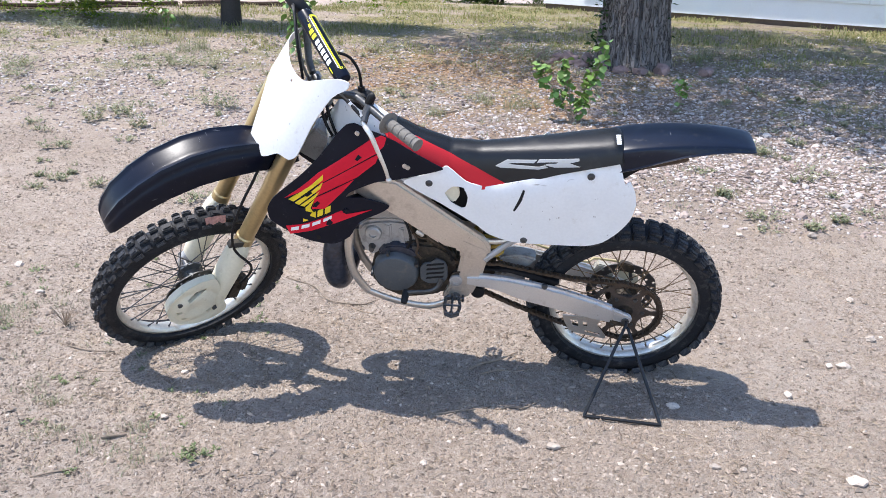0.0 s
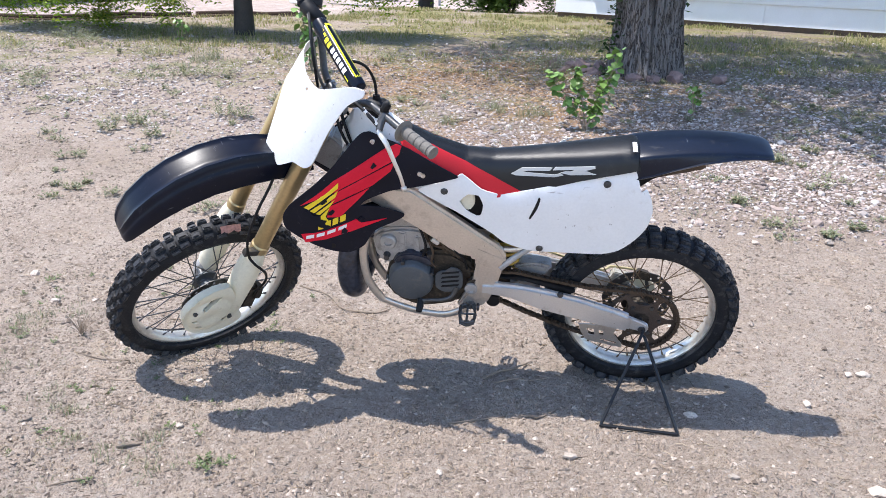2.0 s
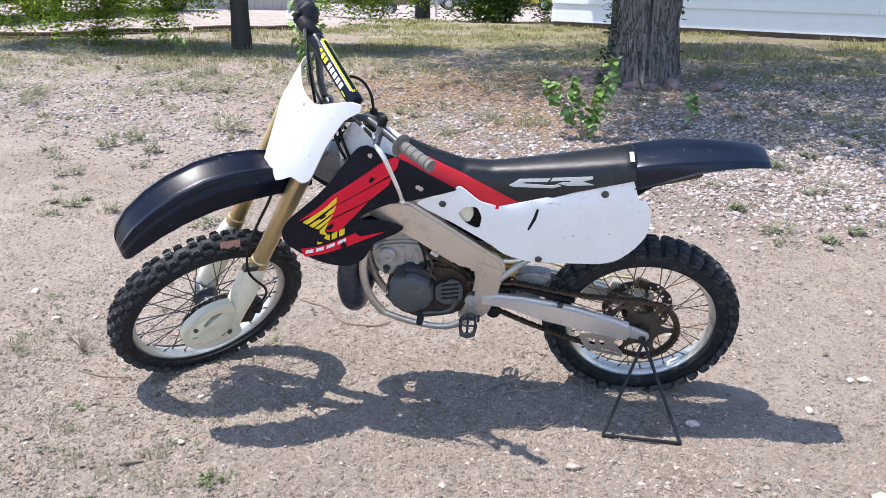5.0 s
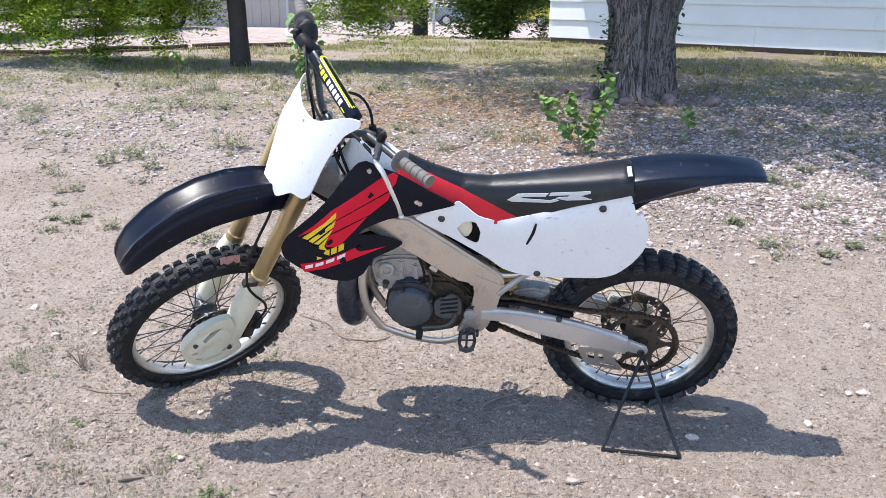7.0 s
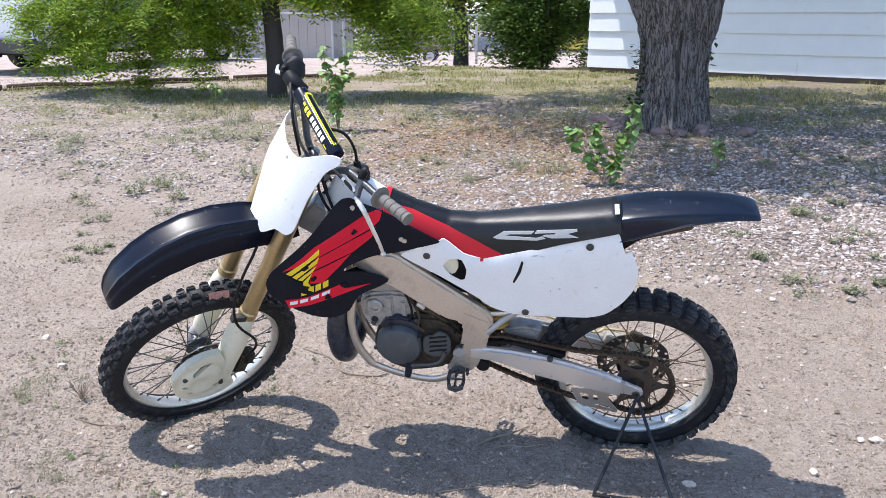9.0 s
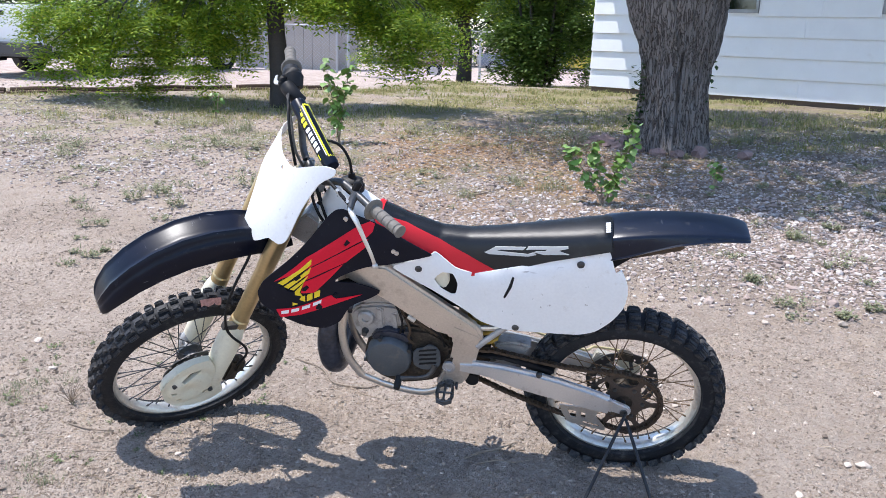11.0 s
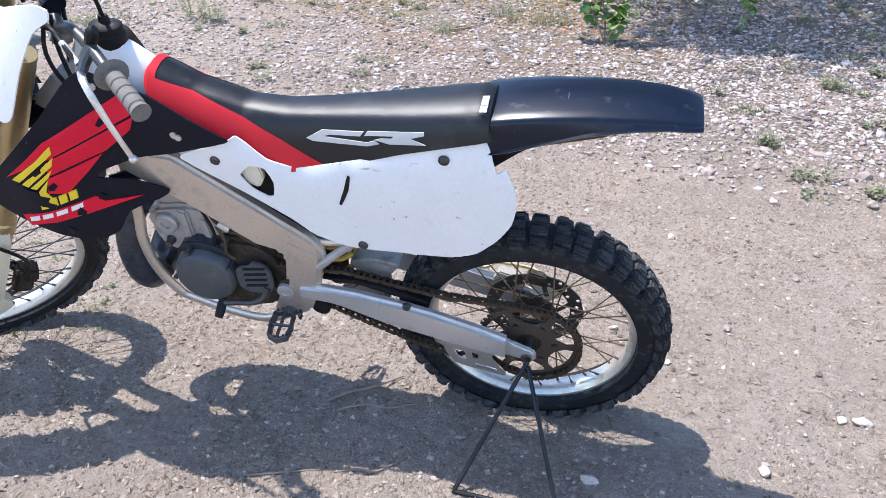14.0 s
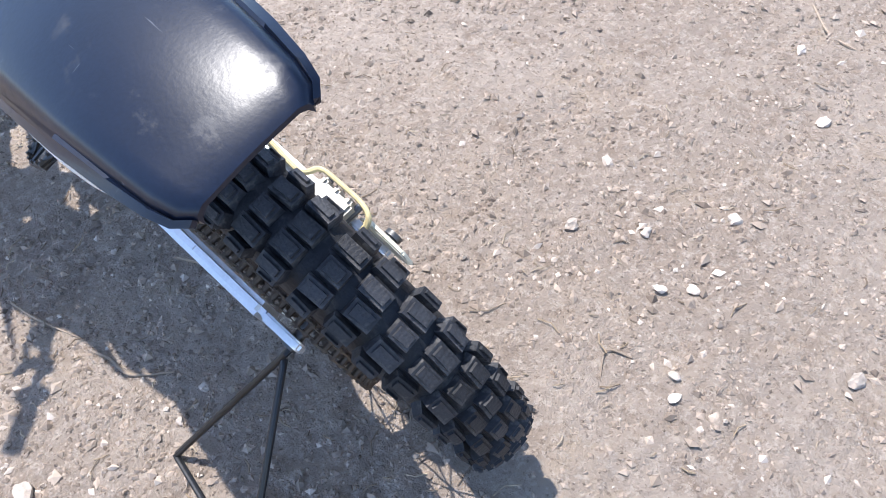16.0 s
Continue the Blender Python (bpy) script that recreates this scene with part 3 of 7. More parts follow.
for a0, a1 in ((88, 98), (138, 148)):
    part("print_line", pad_strip(-0.10, 0.10, a0, a1), M_neon, pad)
for y in (-0.10, 0.094):
    part("print_line", pad_strip(y, y + 0.007, 88, 148, 2), M_neon, pad)
for i, y in enumerate((0.092, 0.074, 0.056, 0.038)):
    part("print_bar", pad_strip(y - 0.013, y, 22, 62, 2), M_neon, pad)
for i, y in enumerate((0.016, -0.002, -0.020, -0.038, -0.056)):
    part("print_bar", pad_strip(y - 0.013, y, 22, 62, 2), M_print, pad)
part("print_line", pad_strip(-0.095, -0.075, 20, 30, 2), M_neon, pad)
part("print_line", pad_strip(-0.095, 0.095, 78, 84), M_print, pad)


def grip(p0, p1):
    d = Vector(p1) - Vector(p0)
    pts, rad = [], []
    for i in range(46):
        t = i / 45
        pts.append(Vector(p0) + d * t)
        rad.append(0.0172 - (0.0022 if i % 9 == 4 else 0) + (0.0015 if t > 0.96 else 0))
    bm = tube(pts, rad, 16, 1)
    return bm


for side, name in ((-1, "left"), (1, "right")):
    a, c = Vector(BAR[1 if side < 0 else 9]), Vector(BAR[0 if side < 0 else 10])
    s = a.lerp(c, 0.08)
    part("grip", grip(s, c + (c - a).normalized() * 0.004), M_grip, bar, "ribbed grey-brown rubber grip")
    part("grip_flange", tube([s - (c - a).normalized() * 0.004, s, s + (c - a).normalized() * 0.004], [0.03, 0.033, 0.026], 18, 1), M_grip, bar)
# clutch side
part("lever_perch", tube([(-0.952, -0.212, 0.797), (-0.968, -0.222, 0.790), (-0.984, -0.242, 0.780)], [0.015, 0.012, 0.010], 10, 3), M_steel, bar, "dark clutch lever perch")
part("clutch_lever", tube([(-0.972, -0.222, 0.788), (-0.986, -0.245, 0.779), (-0.984, -0.285, 0.768), (-0.976, -0.322, 0.725), (-0.968, -0.348, 0.685), (-0.963, -0.360, 0.652)], [0.007, 0.008, 0.0075, 0.0062, 0.0055, 0.0055], 10, 4, flat=0.75), M_rim, bar, "bare aluminium clutch lever")
b = bmesh.new()
bmesh.ops.create_uvsphere(b, u_segments=12, v_segments=8, radius=0.009, matrix=Matrix.Translation((-0.962, -0.362, 0.645)))
part("lever_ball", b, M_rim, bar)
part("kill_switch", tube([(-0.950, -0.20, 0.80), (-0.940, -0.2, 0.822), (-0.932, -0.202, 0.828)], [0.012, 0.013, 0.01], 10, 2), M_dark, bar, "black kill switch")
part("clutch_cable", tube([(-0.982, -0.235, 0.785), (-0.995, -0.19, 0.80), (-1.01, -0.13, 0.80), (-1.03, -0.07, 0.75), (-1.0, 0.0, 0.64)], [0.0055, 0.0055, 0.0045, 0.0045, 0.0045], 8, 4), M_dark, bar, "black clutch cable")
part("cable_adjuster", tube([(-0.983, -0.228, 0.788), (-0.998, -0.178, 0.802)], 0.0065, 8, 1), M_rim, bar)
# throttle side
part("master_cylinder", tube([(-0.965, 0.16, 0.845), (-0.985, 0.185, 0.865), (-0.99, 0.235, 0.872), (-0.98, 0.26, 0.868)], [0.018, 0.023, 0.023, 0.014], 12, 3), M_dark, bar, "black front brake master cylinder")
part("throttle_housing", tube([(-0.966, 0.215, 0.856), (-0.962, 0.245, 0.872), (-0.952, 0.285, 0.870)], [0.024, 0.034, 0.026], 14, 3), M_dark, bar, "black rubber throttle housing")
part("brake_lever", tube([(-0.99, 0.23, 0.866), (-1.0, 0.28, 0.84), (-0.99, 0.34, 0.80), (-0.97, 0.39, 0.775)], [0.011, 0.009, 0.007, 0.007], 10, 4, flat=0.6), M_rim, bar, "aluminium brake lever")
part("throttle_cable", tube([(-0.99, 0.22, 0.87), (-1.012, 0.15, 0.868), (-1.028, 0.09, 0.83), (-1.035, 0.05, 0.76), (-1.0, 0.03, 0.64)], 0.0045, 8, 4), M_grip, bar, "grey throttle cable")
part("brake_line", tube([(-0.992, 0.2, 0.872), (-1.02, 0.13, 0.878), (-1.045, 0.06, 0.84), (-1.05, 0.02, 0.74)], 0.0045, 8, 4), M_dark, bar, "black brake line")
for y in (-0.045, 0.045):
    b = bmesh.new()
    box(b, (-1.005, y, 0.70), (0.045, 0.03, 0.05), Matrix.Rotation(RAKE, 3, "Y"), 0.8)
    bmesh.ops.bevel(b, geom=b.edges[:], offset=0.006, segments=2, affect="EDGES")
    part("bar_clamp", b, M_cast, bar)

# frame
SPAR = [(-0.905, 0.500), (-0.768, 0.490), (-0.62, 0.388), (-0.484, 0.293), (-0.463, 0.252), (-0.474, 0.215), (-0.490, 0.132), (-0.518, 0.058), (-0.56, 0.030), (-0.600, 0.026), (-0.617, 0.034), (-0.583, 0.120), (-0.569, 0.148), (-0.559, 0.225), (-0.570, 0.246), (-0.624, 0.258), (-0.76, 0.352), (-0.905, 0.440)]
for side in (-1, 1):
    spar = part("frame_spar", slab(SPAR, side * 0.122, side * 0.085, 0.011), M_alu, bike, "bare worn aluminium frame spar")
    part("weld_plate", slab([(-0.56, 0.290), (-0.475, 0.255), (-0.482, 0.22), (-0.554, 0.232)], side * 0.124, side * 0.118, 0.002), M_alu, spar)
    piv = bmesh.new()
    lathe([(side * 0.118, 0.021), (side * 0.128, 0.021), (side * 0.130, 0.017), (side * 0.1305, 0.011), (side * 0.126, 0.010), (side * 0.126, 0.002)], (-0.572, 0, 0.122), segments=20, bm=piv)
    part("pivot_bolt", piv, M_cast, spar)
    CR = [(-0.93, 0.03, 0.50), (-0.925, 0.06, 0.28), (-0.932, 0.072, 0.18), (-0.916, 0.074, 0.085), (-0.872, 0.072, 0.008), (-0.776, 0.07, -0.028), (-0.66, 0.08, -0.033), (-0.58, 0.085, 0.01)]
    part("cradle_tube", tube([(x, side * y, z) for x, y, z in CR[:5]], 0.0145, 12, 5, flat=0.8), M_alu, bike, "aluminium frame downtube")
    part("cradle_rail", tube([(x, side * y, z) for x, y, z in CR[4:]], 0.0125, 12, 5, flat=0.8), M_alu, bike, "aluminium lower frame rail")
    part("subframe_tube", tube([(-0.52, side * 0.09, 0.27), (-0.42, side * 0.085, 0.275), (-0.30, side * 0.08, 0.32), (-0.18, side * 0.07, 0.45), (-0.14, side * 0.06, 0.56)], 0.010, 10, 4), M_alu, bike, "aluminium seat subframe tube")
    part("subframe_stay", tube([(-0.484, side * 0.116, 0.214), (-0.470, side * 0.113, 0.226), (-0.42, side * 0.10, 0.268), (-0.36, side * 0.09, 0.31)], [0.013, 0.011, 0.010, 0.010], 10, 3), M_cast, bike, "aluminium stay bolted to the frame")
part("head_tube", tube([HEAD + UP_FORK * 0.55, HEAD + UP_FORK * 0.78], 0.032, 16, 1), M_cast, bike, "aluminium steering head")
part("front_downtube", slab([(-1.10, 0.54), (-1.02, 0.62), (-0.88, 0.50), (-0.90, 0.42)], -0.05, 0.05, 0.008), M_cast, bike, "aluminium head gusset")
for k, (y0, y1, bow) in enumerate(((-0.09, -0.05, 0.03), (-0.03, -0.075, 0.05), (0.04, -0.06, 0.02), (0.07, 0.06, 0.04))):
    part("control_cable", tube([(-0.99, y0 * 0.6, 0.74), (-1.0 + bow * 0.3, y0 * 0.7 - 0.02, 0.69), (-0.985 + bow * 0.5, (y0 + y1) / 2 - 0.02, 0.63), (-0.955 + 0.4 * bow, y1, 0.55), (-0.93, y1, 0.47)], 0.0048, 8, 4), M_dark, bike, "black control cable")
# engine
part("crankcase", slab(round_poly([(-0.86, 0.09), (-0.84, 0.19), (-0.76, 0.235), (-0.64, 0.24), (-0.57, 0.19), (-0.56, 0.10), (-0.62, 0.03), (-0.74, 0.0), (-0.82, 0.03)], 2), -0.09, 0.11, 0.012), M_oil, bike, "dark grimy engine case")
b = lathe([(-0.085, 0.076), (-0.122, 0.074), (-0.134, 0.068), (-0.138, 0.060), (-0.1385, 0.001)], (-0.770, 0, 0.133), segments=40)
cov = part("ignition_cover", b, M_case, bike, "round grey ignition cover")
for a in (30, 110, 190, 290):
    part("cover_screw", lathe([(-0.128, 0.002), (-0.128, 0.006), (-0.08, 0.0065)], (-0.77 + 0.079 * math.cos(radians(a)), 0, 0.133 + 0.079 * math.sin(radians(a))), segments=8), M_steel, cov)
part("cover_bracket", slab(round_poly([(-0.83, 0.195), (-0.81, 0.225), (-0.77, 0.235), (-0.72, 0.225), (-0.695, 0.20), (-0.72, 0.19), (-0.77, 0.205), (-0.81, 0.19)], 2), -0.105, -0.07, 0.005), M_pipe, cov)
b = slab(round_poly([(-0.885, 0.19), (-0.90, 0.27), (-0.875, 0.30), (-0.80, 0.315), (-0.735, 0.31), (-0.715, 0.26), (-0.715, 0.20), (-0.75, 0.17), (-0.85, 0.165)], 2), -0.075, 0.075, 0.014)
cyl = part("cylinder", b, M_cast, bike, "cast aluminium two-stroke cylinder")
part("cylinder_head", slab(round_poly([(-0.88, 0.30), (-0.885, 0.345), (-0.84, 0.37), (-0.76, 0.36), (-0.735, 0.33), (-0.74, 0.30)], 2), -0.06, 0.06, 0.014), M_cast, cyl)
part("valve_cover", lathe([(-0.07, 0.028), (-0.088, 0.027), (-0.094, 0.022), (-0.094, 0.012), (-0.086, 0.011), (-0.086, 0.001)], (-0.848, 0, 0.262), segments=20), M_cast, cyl, "round exhaust valve cover")
part("cylinder_ribs", slab([(-0.815, 0.18), (-0.815, 0.305), (-0.79, 0.305), (-0.785, 0.18)], -0.086, -0.06, 0.006, slab([(-0.765, 0.19), (-0.765, 0.29), (-0.745, 0.29), (-0.735, 0.19)], -0.084, -0.06, 0.006)), M_cast, cyl)
for x, z in ((-0.853, 0.205), (-0.735, 0.215), (-0.712, 0.225)):
    part("base_nut", lathe([(-0.10, 0.004), (-0.10, 0.009), (-0.085, 0.009), (-0.08, 0.012), (-0.06, 0.012)], (x, 0, z), segments=10), M_steel, cyl)
part("spark_plug_cap", tube([(-0.80, 0, 0.37), (-0.79, -0.01, 0.42), (-0.75, -0.02, 0.43)], [0.012, 0.014, 0.008], 10, 3), M_dark, cyl, "black plug cap")
b = slab(round_poly([(-0.688, 0.115), (-0.69, 0.165), (-0.675, 0.182), (-0.655, 0.186), (-0.64, 0.202), (-0.615, 0.195), (-0.602, 0.175), (-0.600, 0.13), (-0.615, 0.105), (-0.66, 0.098)], 2), -0.122, -0.112, 0.002)
scov = part("sprocket_cover", b, M_case, bike, "slotted grey countershaft cover")
for k in range(4):
    z = 0.122 + 0.018 * k
    # black strip on the face stands in for the slot's shaded depth
    part("cover_slot", slab([(-0.672, z - 0.004), (-0.615, z + 0.007), (-0.612, z + 0.015), (-0.668, z + 0.004)], -0.1235, -0.1215, 0.0), M_dark, scov, smooth=False)
part("countershaft_sprocket", lathe([(-0.09, 0.02), (-0.09, 0.034), (-0.08, 0.034), (-0.08, 0.02)], (-0.60, 0, 0.13), segments=16), M_rust, bike)
carb = part("carburettor", lathe([(-0.05, 0.02), (-0.05, 0.034), (0.05, 0.034), (0.05, 0.02)], (-0.665, 0, 0.305), segments=18), M_oil, bike, "grimy carburettor")
part("float_bowl", slab([(-0.70, 0.235), (-0.70, 0.285), (-0.63, 0.285), (-0.635, 0.235)], -0.035, 0.035, 0.008), M_oil, carb)
part("carb_throat", tube([(-0.74, 0, 0.30), (-0.66, 0, 0.31), (-0.56, 0, 0.35)], [0.028, 0.032, 0.04], 14, 3), M_dark, carb)
b = bmesh.new()
rnd = random.Random(8)
for k in range(4):
    tube([(-0.70 + 0.02 * k, -0.05 - 0.01 * k, 0.345), (-0.72 + 0.03 * k, -0.075, 0.27), (-0.66 + 0.02 * k, -0.08, 0.24 - 0.01 * k), (-0.63 + 0.01 * k, -0.06, 0.14)], 0.0045, 6, 4, b)
part("vent_hoses", b, M_oil, carb, "dirty vent hoses")
part("wire_loom", tube([(-0.75, -0.085, 0.37), (-0.735, -0.09, 0.33), (-0.72, -0.09, 0.29), (-0.69, -0.085, 0.26), (-0.65, -0.07, 0.255)], 0.005, 8, 4), M_chain, carb, "dirty brown wiring")
for k, (m, lbl, pts) in enumerate((
        (M_chain, "dirty brown hose", [(-0.76, -0.09, 0.385), (-0.72, -0.10, 0.35), (-0.69, -0.10, 0.31), (-0.66, -0.105, 0.27), (-0.61, -0.10, 0.235)]),
        (M_spring, "stained yellow wire", [(-0.73, -0.10, 0.36), (-0.70, -0.108, 0.325), (-0.665, -0.108, 0.295), (-0.63, -0.10, 0.27)]),
        (M_chain, "dirty brown hose", [(-0.715, -0.105, 0.29), (-0.70, -0.11, 0.25), (-0.705, -0.11, 0.215), (-0.69, -0.105, 0.19)]),
        (M_dark, "black hose", [(-0.78, -0.085, 0.375), (-0.745, -0.10, 0.335), (-0.725, -0.105, 0.27), (-0.735, -0.10, 0.225)]),
        (M_dark, "black hose", [(-0.66, -0.10, 0.31), (-0.63, -0.11, 0.265), (-0.60, -0.105, 0.23), (-0.59, -0.09, 0.18)]),
        (M_rim, "bare metal fitting", [(-0.705, -0.112, 0.305), (-0.695, -0.114, 0.298), (-0.685, -0.112, 0.29)]))):
    part("engine_hose", tube(pts, 0.0042 if m is not M_rim else 0.008, 8, 4), m, carb, lbl)
part("intake_boot", tube([(-0.62, 0.0, 0.33), (-0.5, 0.0, 0.37), (-0.42, 0.0, 0.40)], [0.04, 0.055, 0.06], 14, 3), M_dark, bike, "black rubber intake boot")
part("air_box", slab(round_poly([(-0.60, 0.33), (-0.63, 0.50), (-0.45, 0.50), (-0.28, 0.56), (-0.16, 0.60), (-0.13, 0.48), (-0.2, 0.38), (-0.42, 0.315)], 2), -0.075, 0.085, 0.02), M_dark, bike, "black plastic air box")
part("coolant_hose", tube([(-0.86, -0.03, 0.36), (-0.88, -0.08, 0.40), (-0.93, -0.12, 0.40)], 0.014, 10, 3), M_dark, bike, "black coolant hose")
for side in (-1, 1):
    rad = part("radiator", slab([(-1.01, 0.34), (-1.06, 0.42), (-0.97, 0.62), (-0.91, 0.60), (-0.96, 0.38)], side * 0.075, side * 0.175, 0.008), M_case, bike, "grey radiator behind its shroud")
# exhaust
part("expansion_chamber", tube([(-0.87, 0.0, 0.235), (-0.93, -0.005, 0.25), (-0.965, -0.02, 0.225), (-0.982, -0.034, 0.165), (-0.986, -0.038, 0.10), (-0.980, -0.034, 0.040), (-0.975, 0.0, 0.01), (-0.965, 0.06, 0.03), (-0.93, 0.125, 0.11), (-0.82, 0.175, 0.20), (-0.66, 0.17, 0.28), (-0.5, 0.165, 0.37), (-0.38, 0.155, 0.42)],
     [0.021, 0.025, 0.031, 0.039, 0.043, 0.044, 0.043, 0.043, 0.043, 0.042, 0.034, 0.022, 0.018], 22, 5), M_pipe, bike, "blued and dented exhaust expansion chamber")
sil = part("silencer", tube([(-0.36, 0.135, 0.40), (-0.34, 0.135, 0.405), (-0.05, 0.120, 0.515), (0.10, 0.098, 0.57), (0.112, 0.097, 0.574)], [0.02, 0.040, 0.040, 0.039, 0.034], 20, 1), M_rust, bike, "dark rust-stained silencer")
part("silencer_tip", tube([(0.112, 0.097, 0.574), (0.118, 0.096, 0.576)], 0.016, 12, 1), M_dark, sil)

# swingarm, chain and stand hook
SWING = [(-0.545, 0.150), (-0.474, 0.152), (-0.401, 0.148), (-0.30, 0.132), (-0.214, 0.113), (-0.10, 0.080), (-0.040, 0.058), (-0.040, -0.010), (-0.10, 0.0), (-0.203, 0.023), (-0.337, 0.055), (-0.452, 0.098), (-0.545, 0.105)]
for side in (-1, 1):
    arm = part("swingarm", slab(SWING, side * 0.130, side * 0.098, 0.010), M_swing, bike, "bare silver swingarm with scuffs")
    part("axle_block", slab([(-0.042, 0.052), (0.012, 0.030), (0.022, 0.020), (0.022, 0.0), (0.010, -0.006), (-0.042, 0.004)], side * 0.126, side * 0.108, 0.004), M_swing, arm)
    part("axle_slot", slab([(-0.05, 0.002), (-0.005, -0.004), (-0.005, -0.016), (-0.05, -0.012)], side * 0.122, side * 0.108, 0.002), M_oil, arm)
part("swingarm_pivot", lathe([(-0.115, 0.03), (0.115, 0.03)], (-0.56, 0, 0.125), segments=18), M_oil, bike, "swingarm pivot")
part("swingarm_bridge", slab(round_poly([(-0.47, 0.05), (-0.43, 0.09), (-0.405, 0.125), (-0.437, 0.165), (-0.38, 0.185), (-0.31, 0.175), (-0.342, 0.13), (-0.350, 0.09), (-0.34, 0.05)], 2), -0.035, 0.035, 0.008), M_cast, bike, "cast aluminium swingarm bridge")
slider = part("chain_slider", slab([(-0.485, 0.147), (-0.485, 0.154), (-0.40, 0.157), (-0.335, 0.146), (-0.281, 0.133), (-0.232, 0.117), (-0.235, 0.108), (-0.30, 0.118), (-0.40, 0.144)], -0.0975, -0.062, 0.002), M_dark, bike, "black chain slider")
part("slider_bolt", lathe([(-0.134, 0.002), (-0.134, 0.008), (-0.13, 0.010), (-0.12, 0.010)], (-0.281, 0, 0.117), segments=12), M_steel, slider)
part("chain_roller", lathe([(-0.105, 0.006), (-0.105, 0.022), (-0.065, 0.022), (-0.065, 0.006)], (-0.497, 0, 0.052), segments=18), M_dark, bike, "black lower chain roller")
part("shock_spring", tube([(-0.47 + 0.055 * math.cos(2 * math.pi * k / 12) * 0.9 + 0.0 * k, 0.055 * math.sin(2 * math.pi * k / 12), 0.12 + 0.0032 * k - 0.02 * math.cos(2 * math.pi * k / 12) * 0.3) for k in range(0, 97)], 0.0068, 8, 1), M_spring, bike, "dirty yellow shock spring")
part("shock_body", tube([(-0.47, 0, 0.08), (-0.47, 0, 0.46)], 0.026, 14, 1), M_oil, bike, "grimy shock absorber")
guide_out = round_poly([(-0.205, -0.02), (-0.175, -0.085), (-0.13, -0.098), (-0.052, -0.112), (-0.05, -0.098), (-0.085, -0.052), (-0.075, -0.03), (-0.12, -0.022)], 2)
part("chain_guide", sheet(guide_out, lambda u, v: (u, -0.098, v), lambda u, v: (u, -0.092, v), 0.02, [[(-0.178, -0.035), (-0.165, -0.065), (-0.145, -0.068), (-0.15, -0.04)], [(-0.135, -0.04), (-0.130, -0.062), (-0.115, -0.066), (-0.118, -0.044)], [(-0.125, -0.078), (-0.07, -0.09), (-0.068, -0.100), (-0.12, -0.09)]]), M_alu, bike, "cut-out aluminium chain guide")


def chain_path():
    """The chain's closed line round both sprockets, in its plane."""
    R1, R2 = 0.1215, 0.034
    c2 = Vector((-0.60, 0.13))
    pts = []
    for k in range(25):
        a = radians(72 - 150 * k / 24 - 4)
        pts.append(Vector((R1 * math.cos(a), R1 * math.sin(a))))
    pts += [Vector((-0.115, -0.083)), Vector((-0.17, -0.078)), Vector((-0.27, -0.045)), Vector((-0.39, 0.004)), Vector((-0.50, 0.055)), Vector((-0.575, 0.098))]
    for k in range(9):
        a = radians(-70 - 190 * k / 8)
        pts.append(c2 + Vector((R2 * math.cos(a), R2 * math.sin(a))))
    pts += [Vector((-0.55, 0.162)), Vector((-0.43, 0.168)), Vector((-0.307, 0.146)), Vector((-0.20, 0.130)), Vector((-0.105, 0.127)), Vector((-0.03, 0.126))]
    return pts


def plate_link():
    bm = bmesh.new()
    for y in (-0.0075, 0.0075):
        out = []
        for k in range(12):
            a = 2 * math.pi * k / 12
            x = 0.008 * (1 if math.cos(a) > 0 else -1)
            out.append((x * 0.95 + 0.0068 * math.cos(a), 0.0066 * math.sin(a) * (1 - 0.25 * (abs(math.cos(a)) < 0.3))))
        slab(out, y - 0.0012, y + 0.0012, 0, bm)
    for x in (-0.008, 0.008):
        tube([(x, -0.0105, 0), (x, 0.0105, 0)], 0.0028, 8, 1, bm)
    return bm


pts = chain_path()
loop = pts + [pts[0]]
total = sum((a - c).length for a, c in zip(loop, loop[1:]))
count = round(total / 0.0159)
roll = bmesh.new()
spots = []
for i in range(count):
    d, k = total * i / count, 0
    while d > (loop[k + 1] - loop[k]).length:
        d -= (loop[k + 1] - loop[k]).length
        k += 1
    e = (loop[k + 1] - loop[k]).normalized()
    spots.append((loop[k] + e * d, e))
for p, e in spots:
    tube([(p.x + e.x * 0.008, -0.082, p.y + e.y * 0.008), (p.x + e.x * 0.008, -0.070, p.y + e.y * 0.008)], 0.005, 8, 1, roll)
chain = part("chain", roll, M_chain, bike, "oily, rust-tinged drive chain")
link_mesh = None
for i, (p, e) in enumerate(spots):
    m = Matrix.Translation((p.x, -0.076, p.y)) @ Matrix.Rotation(-math.atan2(e.y, e.x), 4, "Y") @ Matrix.Diagonal((1, 1.0 if i % 2 else 0.72, 1, 1))
    if link_mesh is None:
        first = part("link", plate_link(), M_chain, chain)
        first.matrix_basis = m
        link_mesh = first.data
    else:
        again("link", link_mesh, chain, m)

